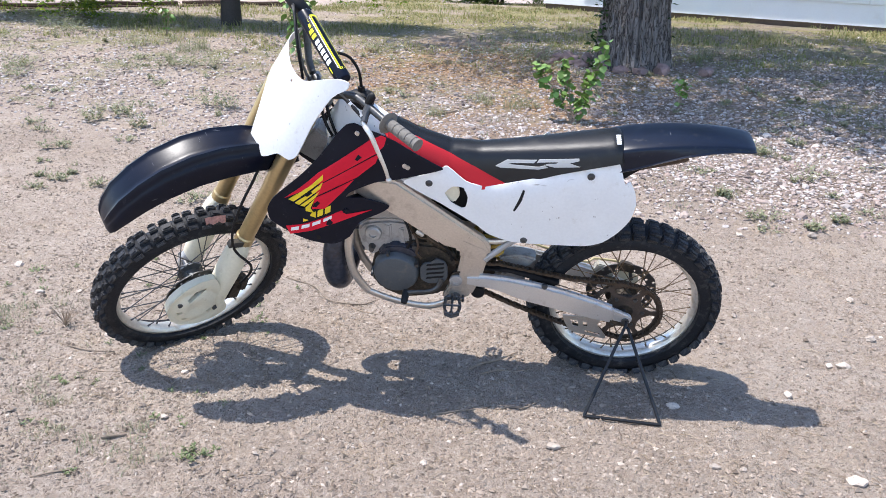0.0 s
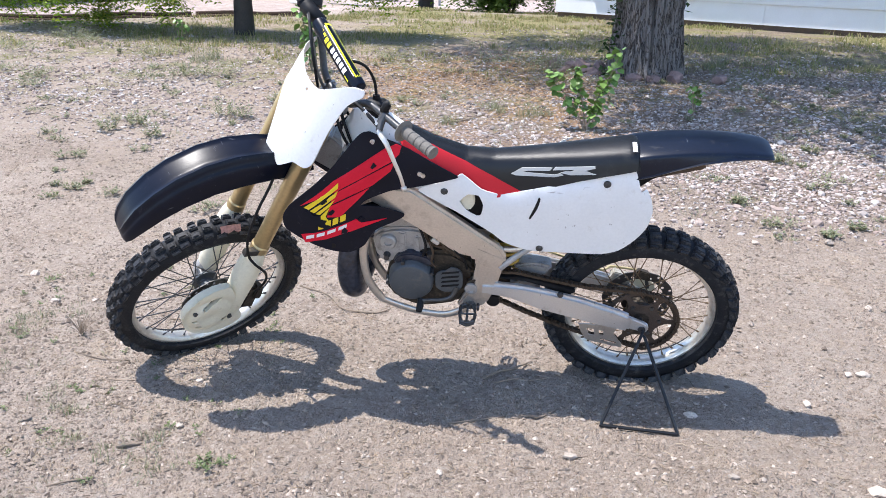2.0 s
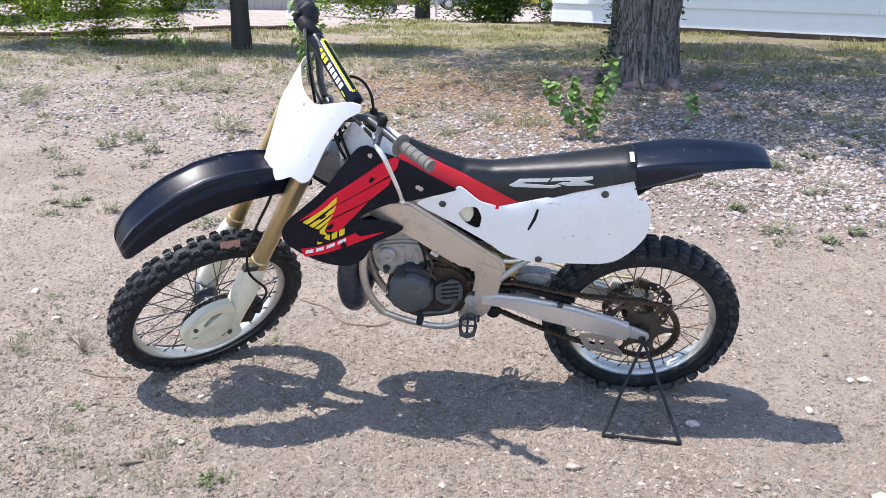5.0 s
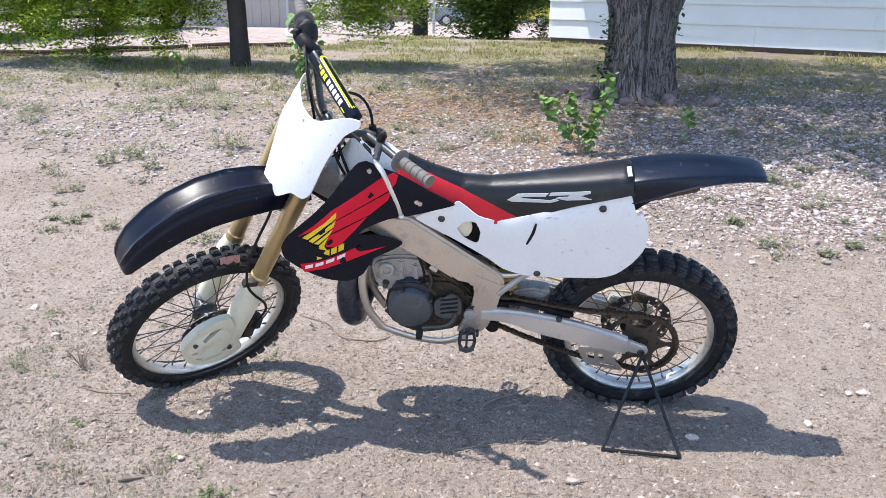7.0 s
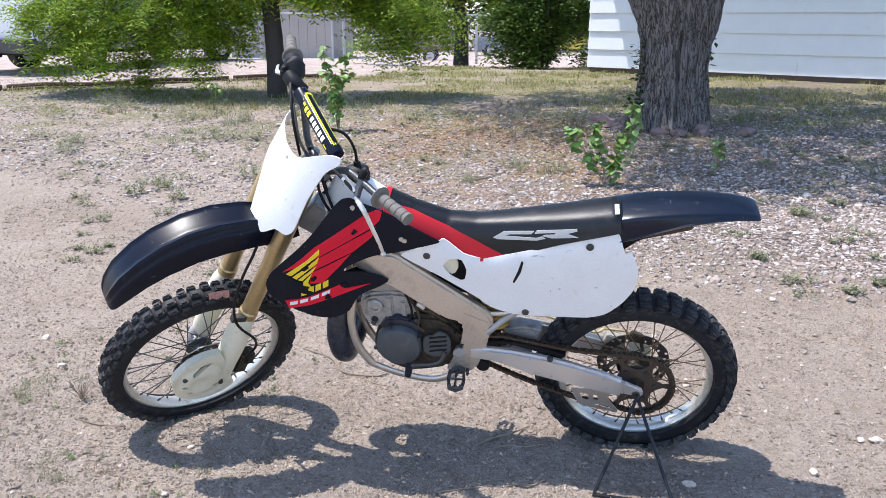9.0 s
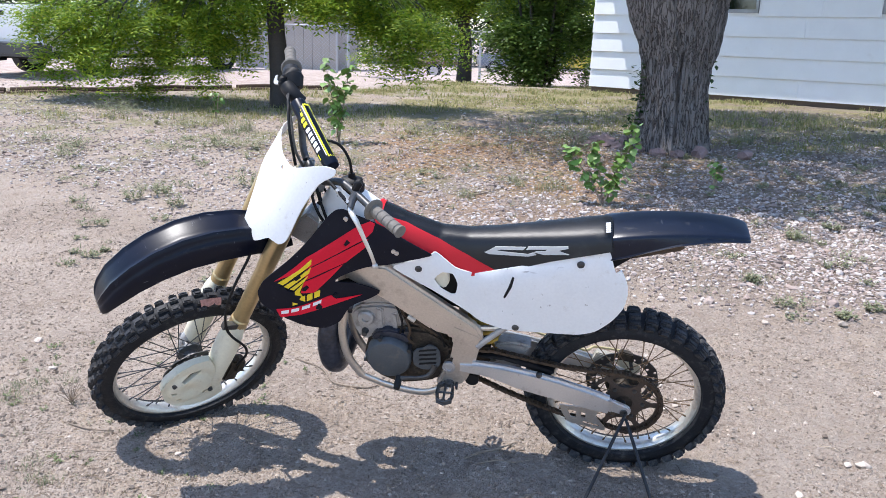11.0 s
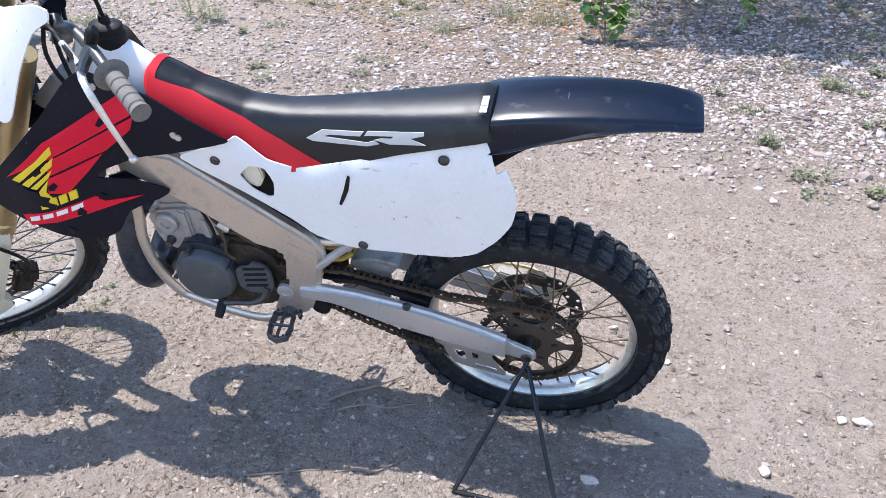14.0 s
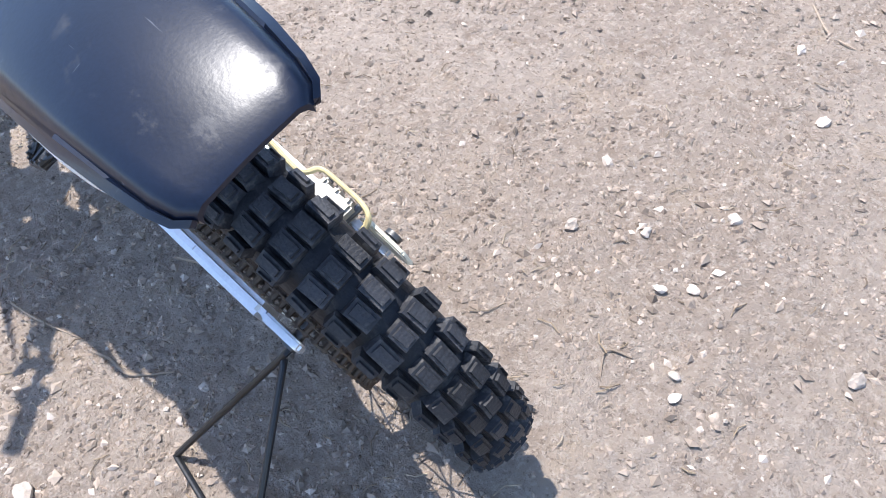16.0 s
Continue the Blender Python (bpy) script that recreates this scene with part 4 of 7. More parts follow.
# foot controls
for side in (-1, 1):
    b = bmesh.new()
    P = lambda x, y, z: (x, side * y, z)
    outline = [P(-0.600, 0.145, 0.062), P(-0.602, 0.19, 0.060), P(-0.598, 0.225, 0.058), P(-0.578, 0.236, 0.058), P(-0.556, 0.225, 0.060), P(-0.552, 0.19, 0.062), P(-0.556, 0.145, 0.064), P(-0.578, 0.135, 0.064)]
    loop3 = outline + [outline[0]]
    tube(loop3, 0.0062, 6, 1, b, 1.0)
    tube([(x, y, z - 0.010) for x, y, z in loop3], 0.005, 6, 1, b, 1.0)
    for y in (0.188,):
        tube([P(-0.602, y, 0.061), P(-0.552, y, 0.063)], 0.004, 6, 1, b)
    tube([P(-0.578, 0.14, 0.063), P(-0.578, 0.234, 0.060)], 0.004, 6, 1, b)
    for k in range(16):
        a, c = Vector(outline[k % 8]), Vector(outline[(k + 1) % 8])
        box(b, a.lerp(c, 0.25 + 0.5 * (k // 8)) + Vector((0, 0, 0.006)), (0.006, 0.006, 0.01), None, 0.6)
    peg = part("foot_peg", b, M_steel, bike, "dark toothed steel foot peg")
    part("peg_bracket", tube([P(-0.565, 0.105, 0.045), P(-0.570, 0.125, 0.055), P(-0.578, 0.145, 0.063)], [0.018, 0.016, 0.011], 10, 2), M_steel, peg)
    part("peg_spring", tube([P(-0.545, 0.12 + 0.002 * k, 0.05 + 0.008 * math.sin(k * 1.6)) for k in range(10)], 0.005, 6, 1), M_steel, peg)
shift = part("shift_lever", tube([(-0.618, -0.118, 0.120), (-0.632, -0.13, 0.090), (-0.66, -0.14, 0.078), (-0.70, -0.145, 0.075), (-0.735, -0.148, 0.070)], [0.011, 0.008, 0.0065, 0.0065, 0.008], 10, 4), M_steel, bike, "steel gear shift lever")
part("shift_tip", tube([(-0.734, -0.14, 0.072), (-0.736, -0.165, 0.06), (-0.738, -0.182, 0.05)], [0.011, 0.012, 0.010], 10, 2), M_dark, shift, "black rubber shift tip")
part("brake_pedal", tube([(-0.60, 0.12, 0.09), (-0.70, 0.14, 0.05), (-0.78, 0.15, 0.06)], 0.008, 8, 3), M_steel, bike, "steel brake pedal")
b = bmesh.new()
box(b, (-0.067, 0.112, 0.080), (0.075, 0.045, 0.036), Matrix.Rotation(0.25, 3, "Y"), 0.85)
for k in range(3):
    box(b, (-0.09 + 0.022 * k, 0.131, 0.088 - 0.006 * k), (0.013, 0.022, 0.034), Matrix.Rotation(0.25, 3, "Y"), 0.8)
bmesh.ops.bevel(b, geom=b.edges[:], offset=0.004, segments=2, affect="EDGES")
cal = part("rear_caliper", b, mat("stained_cast_metal", (0.44, 0.42, 0.36), 0.5, 0.3, vary=0.25, scale=40, bump=0.4, dirt=(0.16, 0.12, 0.07), dirt_amount=0.3, dirt_scale=40), bike, "stained pale cast rear brake caliper")
for x, z in ((-0.095, 0.082), (-0.037, 0.068)):
    part("caliper_pin", lathe([(0.105, 0.003), (0.105, 0.006), (0.143, 0.006), (0.147, 0.004)], (x, 0, z), segments=10), M_steel, cal)
part("pad_holder", slab([(-0.03, 0.10), (-0.02, 0.135), (0.02, 0.125), (0.03, 0.09)], 0.062, 0.092, 0.004), M_oil, cal, "oily brake pads")
part("rear_brake_hose", tube([(-0.32, 0.135, 0.15), (-0.20, 0.122, 0.12), (-0.14, 0.115, 0.10), (-0.118, 0.122, 0.102), (-0.105, 0.144, 0.102), (-0.064, 0.146, 0.10), (-0.018, 0.143, 0.097), (0.002, 0.131, 0.09), (0.0, 0.108, 0.075)], 0.005, 8, 4), mat("yellowed_hose", (0.52, 0.44, 0.24), 0.5, vary=0.2), cal, "yellowed rear brake hose")
part("caliper_guard", slab([(-0.03, 0.055), (0.0, 0.085), (0.055, 0.05), (0.062, 0.02), (0.03, 0.0)], 0.124, 0.134, 0.003), M_cream, cal, "cream plastic guard")
# bodywork
def shroud_y(x, z):
    return 0.125 + 0.125 * ease((-0.76 - x) / 0.30) - 0.05 * ease((z - 0.56) / 0.16)


SHROUD = [(-1.147, 0.437), (-1.124, 0.480), (-1.054, 0.548), (-0.987, 0.612), (-0.936, 0.668), (-0.912, 0.686), (-0.889, 0.685), (-0.850, 0.660), (-0.740, 0.606), (-0.640, 0.557), (-0.636, 0.544), (-0.767, 0.500), (-0.832, 0.494), (-0.900, 0.478), (-0.915, 0.462), (-0.865, 0.444), (-0.790, 0.402), (-0.817, 0.379), (-0.880, 0.358), (-0.909, 0.312), (-0.951, 0.298), (-1.002, 0.315), (-1.086, 0.356), (-1.140, 0.396)]
SHROUD = round_poly(SHROUD, 3, 0.6)
DECALS = (
    (M_red, "red stripe decal", [(-1.090, 0.482), (-0.987, 0.568), (-0.845, 0.634), (-0.814, 0.641), (-0.800, 0.634), (-0.806, 0.612), (-0.826, 0.594), (-0.980, 0.531)]),
    (M_red, "red stripe decal", [(-0.990, 0.523), (-0.818, 0.592), (-0.829, 0.564), (-0.882, 0.526), (-1.0, 0.486)]),
    (M_red, "red feather decal", [(-1.002, 0.481), (-0.890, 0.520), (-0.925, 0.484), (-0.975, 0.438), (-1.012, 0.443)]),
    (M_yellow, "yellow wing decal", [(-1.078, 0.478), (-0.974, 0.560), (-0.976, 0.541), (-1.064, 0.472)]),
    (M_yellow, "yellow wing decal", [(-1.060, 0.467), (-0.977, 0.532), (-0.984, 0.512), (-1.048, 0.461)]),
    (M_yellow, "yellow wing decal", [(-1.044, 0.458), (-0.987, 0.503), (-0.999, 0.484), (-1.032, 0.455)]),
    (M_yellow, "torn yellow wing decal", [(-1.030, 0.449), (-1.002, 0.478), (-1.016, 0.446), (-1.006, 0.424), (-1.030, 0.428)]),
    (M_red, "torn red stripe decal", [(-1.094, 0.378), (-0.992, 0.402), (-0.930, 0.418), (-0.912, 0.400), (-0.842, 0.397), (-0.898, 0.386), (-1.083, 0.349)]),
)


PEELED = (
    [(-1.075, 0.462), (-1.062, 0.468), (-1.050, 0.452), (-1.034, 0.450), (-1.030, 0.438), (-1.012, 0.432), (-1.020, 0.420), (-1.004, 0.412), (-1.010, 0.402), (-1.036, 0.410), (-1.052, 0.424), (-1.070, 0.440)],
    [(-1.006, 0.462), (-0.994, 0.470), (-0.988, 0.461), (-0.998, 0.450), (-1.008, 0.452)],
    [(-0.886, 0.588), (-0.878, 0.600), (-0.868, 0.590), (-0.880, 0.582)],
    [(-0.972, 0.388), (-0.964, 0.398), (-0.955, 0.382), (-0.960, 0.372), (-0.974, 0.378)],
    [(-1.030, 0.494), (-1.012, 0.508), (-1.008, 0.500), (-1.022, 0.490)],
    [(-0.925, 0.412), (-0.916, 0.424), (-0.906, 0.412), (-0.914, 0.402)],
)


def letter_bars(x0, z0, x1, z1, n, h, gap=0.25):
    """Outlines of plain bars in a row, for lettering that is not spelt."""
    out = []
    for k in range(n):
        a, c = k / n, (k + 1 - gap) / n
        p, q = (x0 + (x1 - x0) * a, z0 + (z1 - z0) * a), (x0 + (x1 - x0) * c, z0 + (z1 - z0) * c)
        out.append([p, q, (q[0] + 0.002, q[1] + h), (p[0] + 0.002, p[1] + h)])
    return out


for side in (-1, 1):
    sag = (lambda u, v: v) if side < 0 else (lambda u, v: v - 0.085 * ease((u + 0.96) / 0.14) * ease((v - 0.48) / 0.12))
    s = part("radiator_shroud", sheet(SHROUD, lambda u, v: (u, side * shroud_y(u, v), sag(u, v)), lambda u, v: (u, side * (shroud_y(u, v) - 0.004), sag(u, v)), 0.018), M_black, bike, "black radiator shroud with worn red and yellow decals")
    lay = lambda u, v: (u, side * (shroud_y(u, v) + 0.0024), sag(u, v))
    under = lambda u, v: (u, side * (shroud_y(u, v) + 0.0002), sag(u, v))
    lay2 = lambda u, v: (u, side * (shroud_y(u, v) + 0.0036), sag(u, v))
    lay3 = lambda u, v: (u, side * (shroud_y(u, v) + 0.0048), sag(u, v))
    for m, label, out in DECALS:
        part("decal", sheet(out, lay2 if m is M_yellow else lay, under, 0.012), m, s, label)
    for out in PEELED:
        part("peeled_patch", sheet(out, lay3, under, 0.012), M_black, s, "bare black patch where the print peeled")
    for out in letter_bars(-1.062, 0.392, -0.955, 0.425, 5, 0.022)[1:]:
        part("lettering", sheet(out, lay2, under, 0.012), M_yellow, s)
    for out in letter_bars(-1.08, 0.362, -0.95, 0.399, 4, 0.012):
        part("lettering", sheet(out, lay2, under, 0.012), M_print, s)
    for x, z in ((-0.883, 0.657), (-0.744, 0.551), (-0.735, 0.546)):
        yb = shroud_y(x, z)
        b = lathe([(side * (yb - 0.002), 0.008), (side * (yb + 0.003), 0.0075), (side * (yb + 0.004), 0.004), (side * (yb + 0.002), 0.003)], (x, 0, z), segments=12)
        bolt = part("bolt", b, M_alu, s)
        bolt.location.z = sag(x, z) - z
    # black disc on the surface for the dark inside of a screw hole
    part("screw_hole", lathe([(side * (shroud_y(-1.0, 0.335) + 0.0005), 0.009), (side * (shroud_y(-1.0, 0.335) + 0.0015), 0.009)], (-1.0, 0, 0.335), segments=10), M_dark, s)


def panel_y(x, z):
    return 0.118 + 0.012 * ease((x + 0.55) / 0.2) * ease((0.60 - z) / 0.15) - 0.010 * ease((x + 0.36) / 0.33) - 0.016 * ease((z - float(np.interp(x, (-0.62, -0.505, -0.422, -0.276, -0.136, -0.05), (0.55, 0.488, 0.51, 0.559, 0.604, 0.54))) + 0.035) / 0.035) ** 2


PANEL = [(-0.748, 0.487), (-0.709, 0.513), (-0.64, 0.537), (-0.618, 0.548), (-0.56, 0.505), (-0.505, 0.488), (-0.422, 0.51), (-0.276, 0.559), (-0.168, 0.594), (-0.136, 0.604), (-0.117, 0.603), (-0.106, 0.585), (-0.092, 0.548), (-0.086, 0.536), (-0.071, 0.542), (-0.052, 0.508), (-0.044, 0.469), (-0.052, 0.415), (-0.08, 0.366), (-0.123, 0.323), (-0.179, 0.305), (-0.31, 0.303), (-0.405, 0.302), (-0.476, 0.32), (-0.523, 0.354), (-0.63, 0.42)]
PANEL = round_poly(PANEL, 3, 0.6)
HOLE = round_poly([(-0.622, 0.460), (-0.598, 0.487), (-0.565, 0.485), (-0.550, 0.450), (-0.555, 0.415), (-0.568, 0.410), (-0.600, 0.428)], 2)
for side in (-1, 1):
    # the panel on the silencer side is the shorter one
    tail = (lambda u: u) if side < 0 else (lambda u: u if u < -0.42 else -0.42 + (u + 0.42) * 0.35)
    lay = lambda u, v: (tail(u), side * panel_y(u, v), v)
    s = part("side_panel", sheet(PANEL, lay, lambda u, v: (tail(u), side * (panel_y(u, v) - 0.004), v), 0.03, [HOLE]), M_white, bike, "scuffed white plastic side panel")
    # no recess: a black strip stands in for the shade in the slot
    part("slot", sheet(round_poly([(-0.380, 0.495), (-0.386, 0.461), (-0.404, 0.420), (-0.409, 0.424), (-0.396, 0.462), (-0.386, 0.498)], 2), lambda u, v: (tail(u), side * (panel_y(u, v) + 0.0012), v), lambda u, v: (tail(u), side * panel_y(u, v), v), 0.02), M_dark, s, "dark strip for the shade in a narrow moulded slot")
    for x, z in ((-0.67, 0.492), (-0.19, 0.556), (-0.367, 0.313)):
        yb = panel_y(x, z)
        part("bolt", lathe([(side * (yb - 0.002), 0.0115), (side * (yb + 0.002), 0.011), (side * (yb + 0.0025), 0.009), (side * (yb + 0.001), 0.0085), (side * (yb + 0.004), 0.006), (side * (yb + 0.004), 0.002)], (tail(x), 0, z), segments=14), M_steel, s)

part("side_tank", slab(round_poly([(-0.625, 0.46), (-0.61, 0.49), (-0.585, 0.49), (-0.575, 0.45), (-0.59, 0.42), (-0.615, 0.43)], 2), -0.105, -0.085, 0.004), M_cream, bike, "cream plastic box behind the side panel")

# tank
def body_ring(x, zb, zt, wb, wt, n=8, flat=2.6):
    """A cross-section with a crowned top and rounded shoulders."""
    out = []
    for k in range(2 * n + 1):
        a = math.pi * k / (2 * n)
        cx, sz = math.cos(a), math.sin(a)
        y = -math.copysign(abs(cx) ** (2 / flat), cx)
        z = sz ** (2 / flat)
        out.append(Vector((x, y * (wb + (wt - wb) * z), zb + (zt - zb) * z)))
    return out


part("fuel_tank", loft([body_ring(x, zb, zt, wb, wt) for x, zb, zt, wb, wt in ((-1.0, 0.52, 0.58, 0.04, 0.02), (-0.985, 0.50, 0.645, 0.075, 0.05), (-0.95, 0.48, 0.70, 0.10, 0.06), (-0.90, 0.46, 0.715, 0.115, 0.06), (-0.84, 0.45, 0.682, 0.112, 0.060), (-0.79, 0.45, 0.645, 0.106, 0.060), (-0.74, 0.45, 0.602, 0.10, 0.060), (-0.70, 0.45, 0.565, 0.088, 0.05), (-0.62, 0.44, 0.50, 0.07, 0.04))]), M_white, bike, "white plastic fuel tank")
cap = part("tank_cap", lathe([(0.68, 0.036), (0.705, 0.038), (0.708, 0.034), (0.722, 0.034), (0.726, 0.028), (0.728, 0.012), (0.742, 0.010)], (-0.885, 0, 0), axis="z", segments=20), M_dark, bike, "black fuel cap with a vent hose")
part("vent_hose", tube([(-0.885, 0, 0.735), (-0.89, -0.005, 0.79), (-0.915, -0.01, 0.835), (-0.955, -0.02, 0.85), (-0.99, -0.03, 0.83)], 0.0045, 8, 5), M_dark, cap, "black vent hose")

# seat
SEAT = ((-0.808, 0.626, 0.645, 0.060, 0.035), (-0.80, 0.618, 0.652, 0.078, 0.044), (-0.77, 0.596, 0.638, 0.089, 0.048), (-0.715, 0.552, 0.612, 0.098, 0.052), (-0.61, 0.492, 0.582, 0.104, 0.058), (-0.526, 0.476, 0.580, 0.106, 0.064), (-0.44, 0.492, 0.592, 0.108, 0.070), (-0.36, 0.524, 0.606, 0.110, 0.074), (-0.277, 0.556, 0.621, 0.112, 0.079), (-0.18, 0.585, 0.640, 0.112, 0.084), (-0.125, 0.60, 0.650, 0.110, 0.084), (-0.108, 0.603, 0.646, 0.105, 0.078), (-0.1, 0.60, 0.63, 0.098, 0.07))


def seat_form(grow=0.0):
    """The seat's loft, its sections drawn finer than the rows above."""
    xs, rings = [r[0] for r in SEAT], []
    for x in sorted({*xs, *np.arange(-0.80, -0.12, 0.02).tolist()}):
        zb, zt, wb, wt = (float(np.interp(x, xs, [r[i] for r in SEAT])) for i in (1, 2, 3, 4))
        rings.append(body_ring(x - (grow if x < -0.8 else 0), zb - grow, zt + grow, wb + grow, wt + grow, 16, 4.5))
    return loft(rings)


seat = part("seat", seat_form(), M_seat, bike, "black vinyl seat with red front panels")


def seat_at(x, z):
    """Half width of the seat's side at a place, for prints on it."""
    xs = [r[0] for r in SEAT]
    zb, zt, wb, wt = (float(np.interp(x, xs, [r[i] for r in SEAT])) for i in (1, 2, 3, 4))
    s = min(1.0, max(0.0, (z - zb) / (zt - zb)))
    return (wb + (wt - wb) * s) * (1 - s ** 4.5) ** (1 / 4.5)


def cut_away(bm, spot, normal):
    bmesh.ops.bisect_plane(bm, geom=bm.verts[:] + bm.edges[:] + bm.faces[:], plane_co=spot, plane_no=normal, clear_outer=True)
    return bm


red = cut_away(seat_form(0.0016), (-0.61, 0, 0.570), (0.36, 0, 0.933))
merge(red, cut_away(seat_form(0.0018), (-0.786, 0, 0.6), (1, 0, 0)))
part("red_panel", red, M_redseat, seat, "red vinyl nose and side panels")
GLYPHS = (
    [(-0.474, 0.5506), (-0.442, 0.5697), (-0.353, 0.5822), (-0.361, 0.5733), (-0.425, 0.5646), (-0.44, 0.559), (-0.346, 0.5652), (-0.33, 0.5715), (-0.32, 0.5675), (-0.345, 0.5587), (-0.46, 0.5475)],
    [(-0.352, 0.5757), (-0.346, 0.5846), (-0.231, 0.6037), (-0.23, 0.598), (-0.258, 0.5884), (-0.226, 0.5823), (-0.3, 0.5711), (-0.33, 0.5729), (-0.318, 0.5777), (-0.296, 0.5813), (-0.29, 0.5866), (-0.34, 0.5783)],
)
for side in (-1, 1):
    for out in GLYPHS:
        part("print", sheet(out, lambda u, v: (u, side * (seat_at(u, v) + 0.0018), v), lambda u, v: (u, side * (seat_at(u, v) - 0.002), v), 0.02), M_silver_print, seat, "silver angular print")
b = bmesh.new()
for k in range(5):
    y = -0.072 + 0.0125 * k
    box(b, (-0.121, y, 0.652), (0.013, 0.009, 0.002), Matrix.Rotation(-0.12, 3, "Y"))
part("seat_label", b, M_print, seat, "small white lettering bars", smooth=False)

# rear fender
def fender_rear():
    rings = []
    spine = ((-0.165, 0.605, 0.070, 0.050, 0.080), (-0.115, 0.630, 0.076, 0.066, 0.086), (-0.06, 0.642, 0.076, 0.060, 0.087), (0.0, 0.652, 0.075, 0.046, 0.086), (0.08, 0.661, 0.072, 0.028, 0.082), (0.16, 0.665, 0.068, 0.016, 0.076), (0.22, 0.664, 0.063, 0.010, 0.069), (0.256, 0.660, 0.059, 0.008, 0.063), (0.276, 0.656, 0.054, 0.006, 0.057), (0.284, 0.652, 0.046, 0.005, 0.049))
    for x, z, w, d, wl in spine:
        outer = [Vector((x, -wl - 0.006, z - d - 0.001)), Vector((x, -wl - 0.001, z - d + 0.002)), Vector((x, -(w * 0.45 + wl * 0.55) - 0.002, z - d * 0.5 - 0.002)), Vector((x, -w - 0.003, z - 0.009)), Vector((x, -w, z - 0.003)), Vector((x, -w + 0.006, z + 0.0005))]
        crown = 1.0 - 0.8 * ease((x - 0.14) / 0.14)
        outer += [Vector((x, -w * 0.7, z + 0.004 * crown)), Vector((x, -w * 0.35, z + 0.008 * crown)), Vector((x, 0, z + 0.0095 * crown))]
        outer += [Vector((v.x, -v.y, v.z)) for v in reversed(outer[:-1])]
        inner = [Vector((v.x, v.y * 0.96, v.z - 0.004)) for v in outer]
        rings.append(outer + list(reversed(inner)))
    return loft(rings)


part("rear_fender", fender_rear(), M_fender, bike, "scratched black rear mudguard")
part("inner_fender", slab([(-0.30, 0.50), (-0.10, 0.605), (0.04, 0.625), (0.02, 0.60), (-0.05, 0.55), (-0.13, 0.48), (-0.28, 0.42)], -0.055, 0.082, 0.006), M_dark, bike, "black inner mudguard")

# the bike is slim: everything behind the steering sits close to its middle plane
SLIM, DROP = 0.77, 0.4


def slim(ob, drop):
    shift = ob.matrix_basis.translation.y
    if abs(shift) > 0.01:
        m = ob.matrix_basis.copy()
        m.translation.y *= SLIM
        ob.matrix_basis = m
    elif not ob.data.get("slim"):
        for v in ob.data.vertices:
            side = abs(v.co.y) * (1 - SLIM)
            v.co.y *= SLIM
            v.co.z -= drop * side
        ob.data["slim"] = True
    for child in ob.children:
        slim(child, drop)


STEERED = ("front_", "tyre", "fork_", "triple_", "disc_", "brake_hose", "hose_clamp", "number_plate", "handlebar", "rear_fender", "rear_wheel")
for ob in bike.children:
    if not ob.name.startswith(STEERED) or ob.name.startswith("front_downtube"):
        slim(ob, 0.0 if ob.name.startswith("chain") else DROP)
for ob in rear.children:
    slim(ob, 0.0)
for ob in (rear, rear_tyre):
    ob.location = (0.0, 0.010, -0.004)
for ob in bike.children:
    if ob.name.startswith("rear_fender"):
        ob.location = (-0.006, 0.014, -0.006)

# side stand: a bent rod whose tip sits in the axle
b = bmesh.new()
tip = BIKE @ Vector((0.004, -0.110, -0.004))
f1, f2 = Vector((0.455, 2.452, ground_z(0.455, 2.452) + 0.006)), Vector((0.695, 2.434, ground_z(0.695, 2.434) + 0.006))
tube([tip + Vector((0, 0.03, 0.01)), tip, tip.lerp(f1, 0.06), tip.lerp(f1, 0.5), f1.lerp(tip, 0.02), f1, f1.lerp(f2, 0.03), f1.lerp(f2, 0.5), f2.lerp(f1, 0.03), f2, f2.lerp(tip, 0.02), tip.lerp(f2, 0.5), tip.lerp(f2, 0.05), tip + Vector((0, -0.004, -0.01))], 0.0055, 10, 1, b)
stand = part("side_stand", b, M_wire)
tagged(stand, "triangular black wire side stand hooked under the rear axle", "bike stand")
# ---- ground, yard and distance ----


def fbm(x, y, s, seed=0.0, octaves=4):
    return noise.fractal(Vector((x * s + seed, y * s - seed, seed * 0.7)), 1.0, 2.0, octaves) * 0.5


def surface_z(x, y):
    """The ground with its bumps and clods."""
    z = ground_z(x, y)
    if abs(x) < 12 and -5 < y < 25:
        z += 0.012 * fbm(x, y, 0.9, 1.0) + 0.011 * fbm(x, y, 4.0, 2.0) + 0.015 * fbm(x, y, 14.0, 4.0, 3)
        if -2.4 < x < 2.4 and 1.5 < y < 5.4:
            z += 0.017 * fbm(x, y, 42.0, 6.0, 2) * ease(0.75 + 2.0 * fbm(x, y, 2.2, 8.0, 2))
        return z
    return z + 0.15 * fbm(x, y, 0.05, 1.0)


def gravel_field(x, y):
    """How densely the yard's pale gravel lies, 0 to 1."""
    edge = 4.35 + 0.30 * max(0.0, 0.6 - x) + 0.5 * fbm(x, y, 0.5, 3.0)
    g = ease((y - edge) / 1.1) * (1 - 0.7 * ease((y - 9.4 - 3.0 * fbm(x, y, 0.4, 9.0)) / 2.2))
    return g * (0.55 + 0.45 * ease(0.5 + 1.6 * fbm(x, y, 0.8, 5.0)))


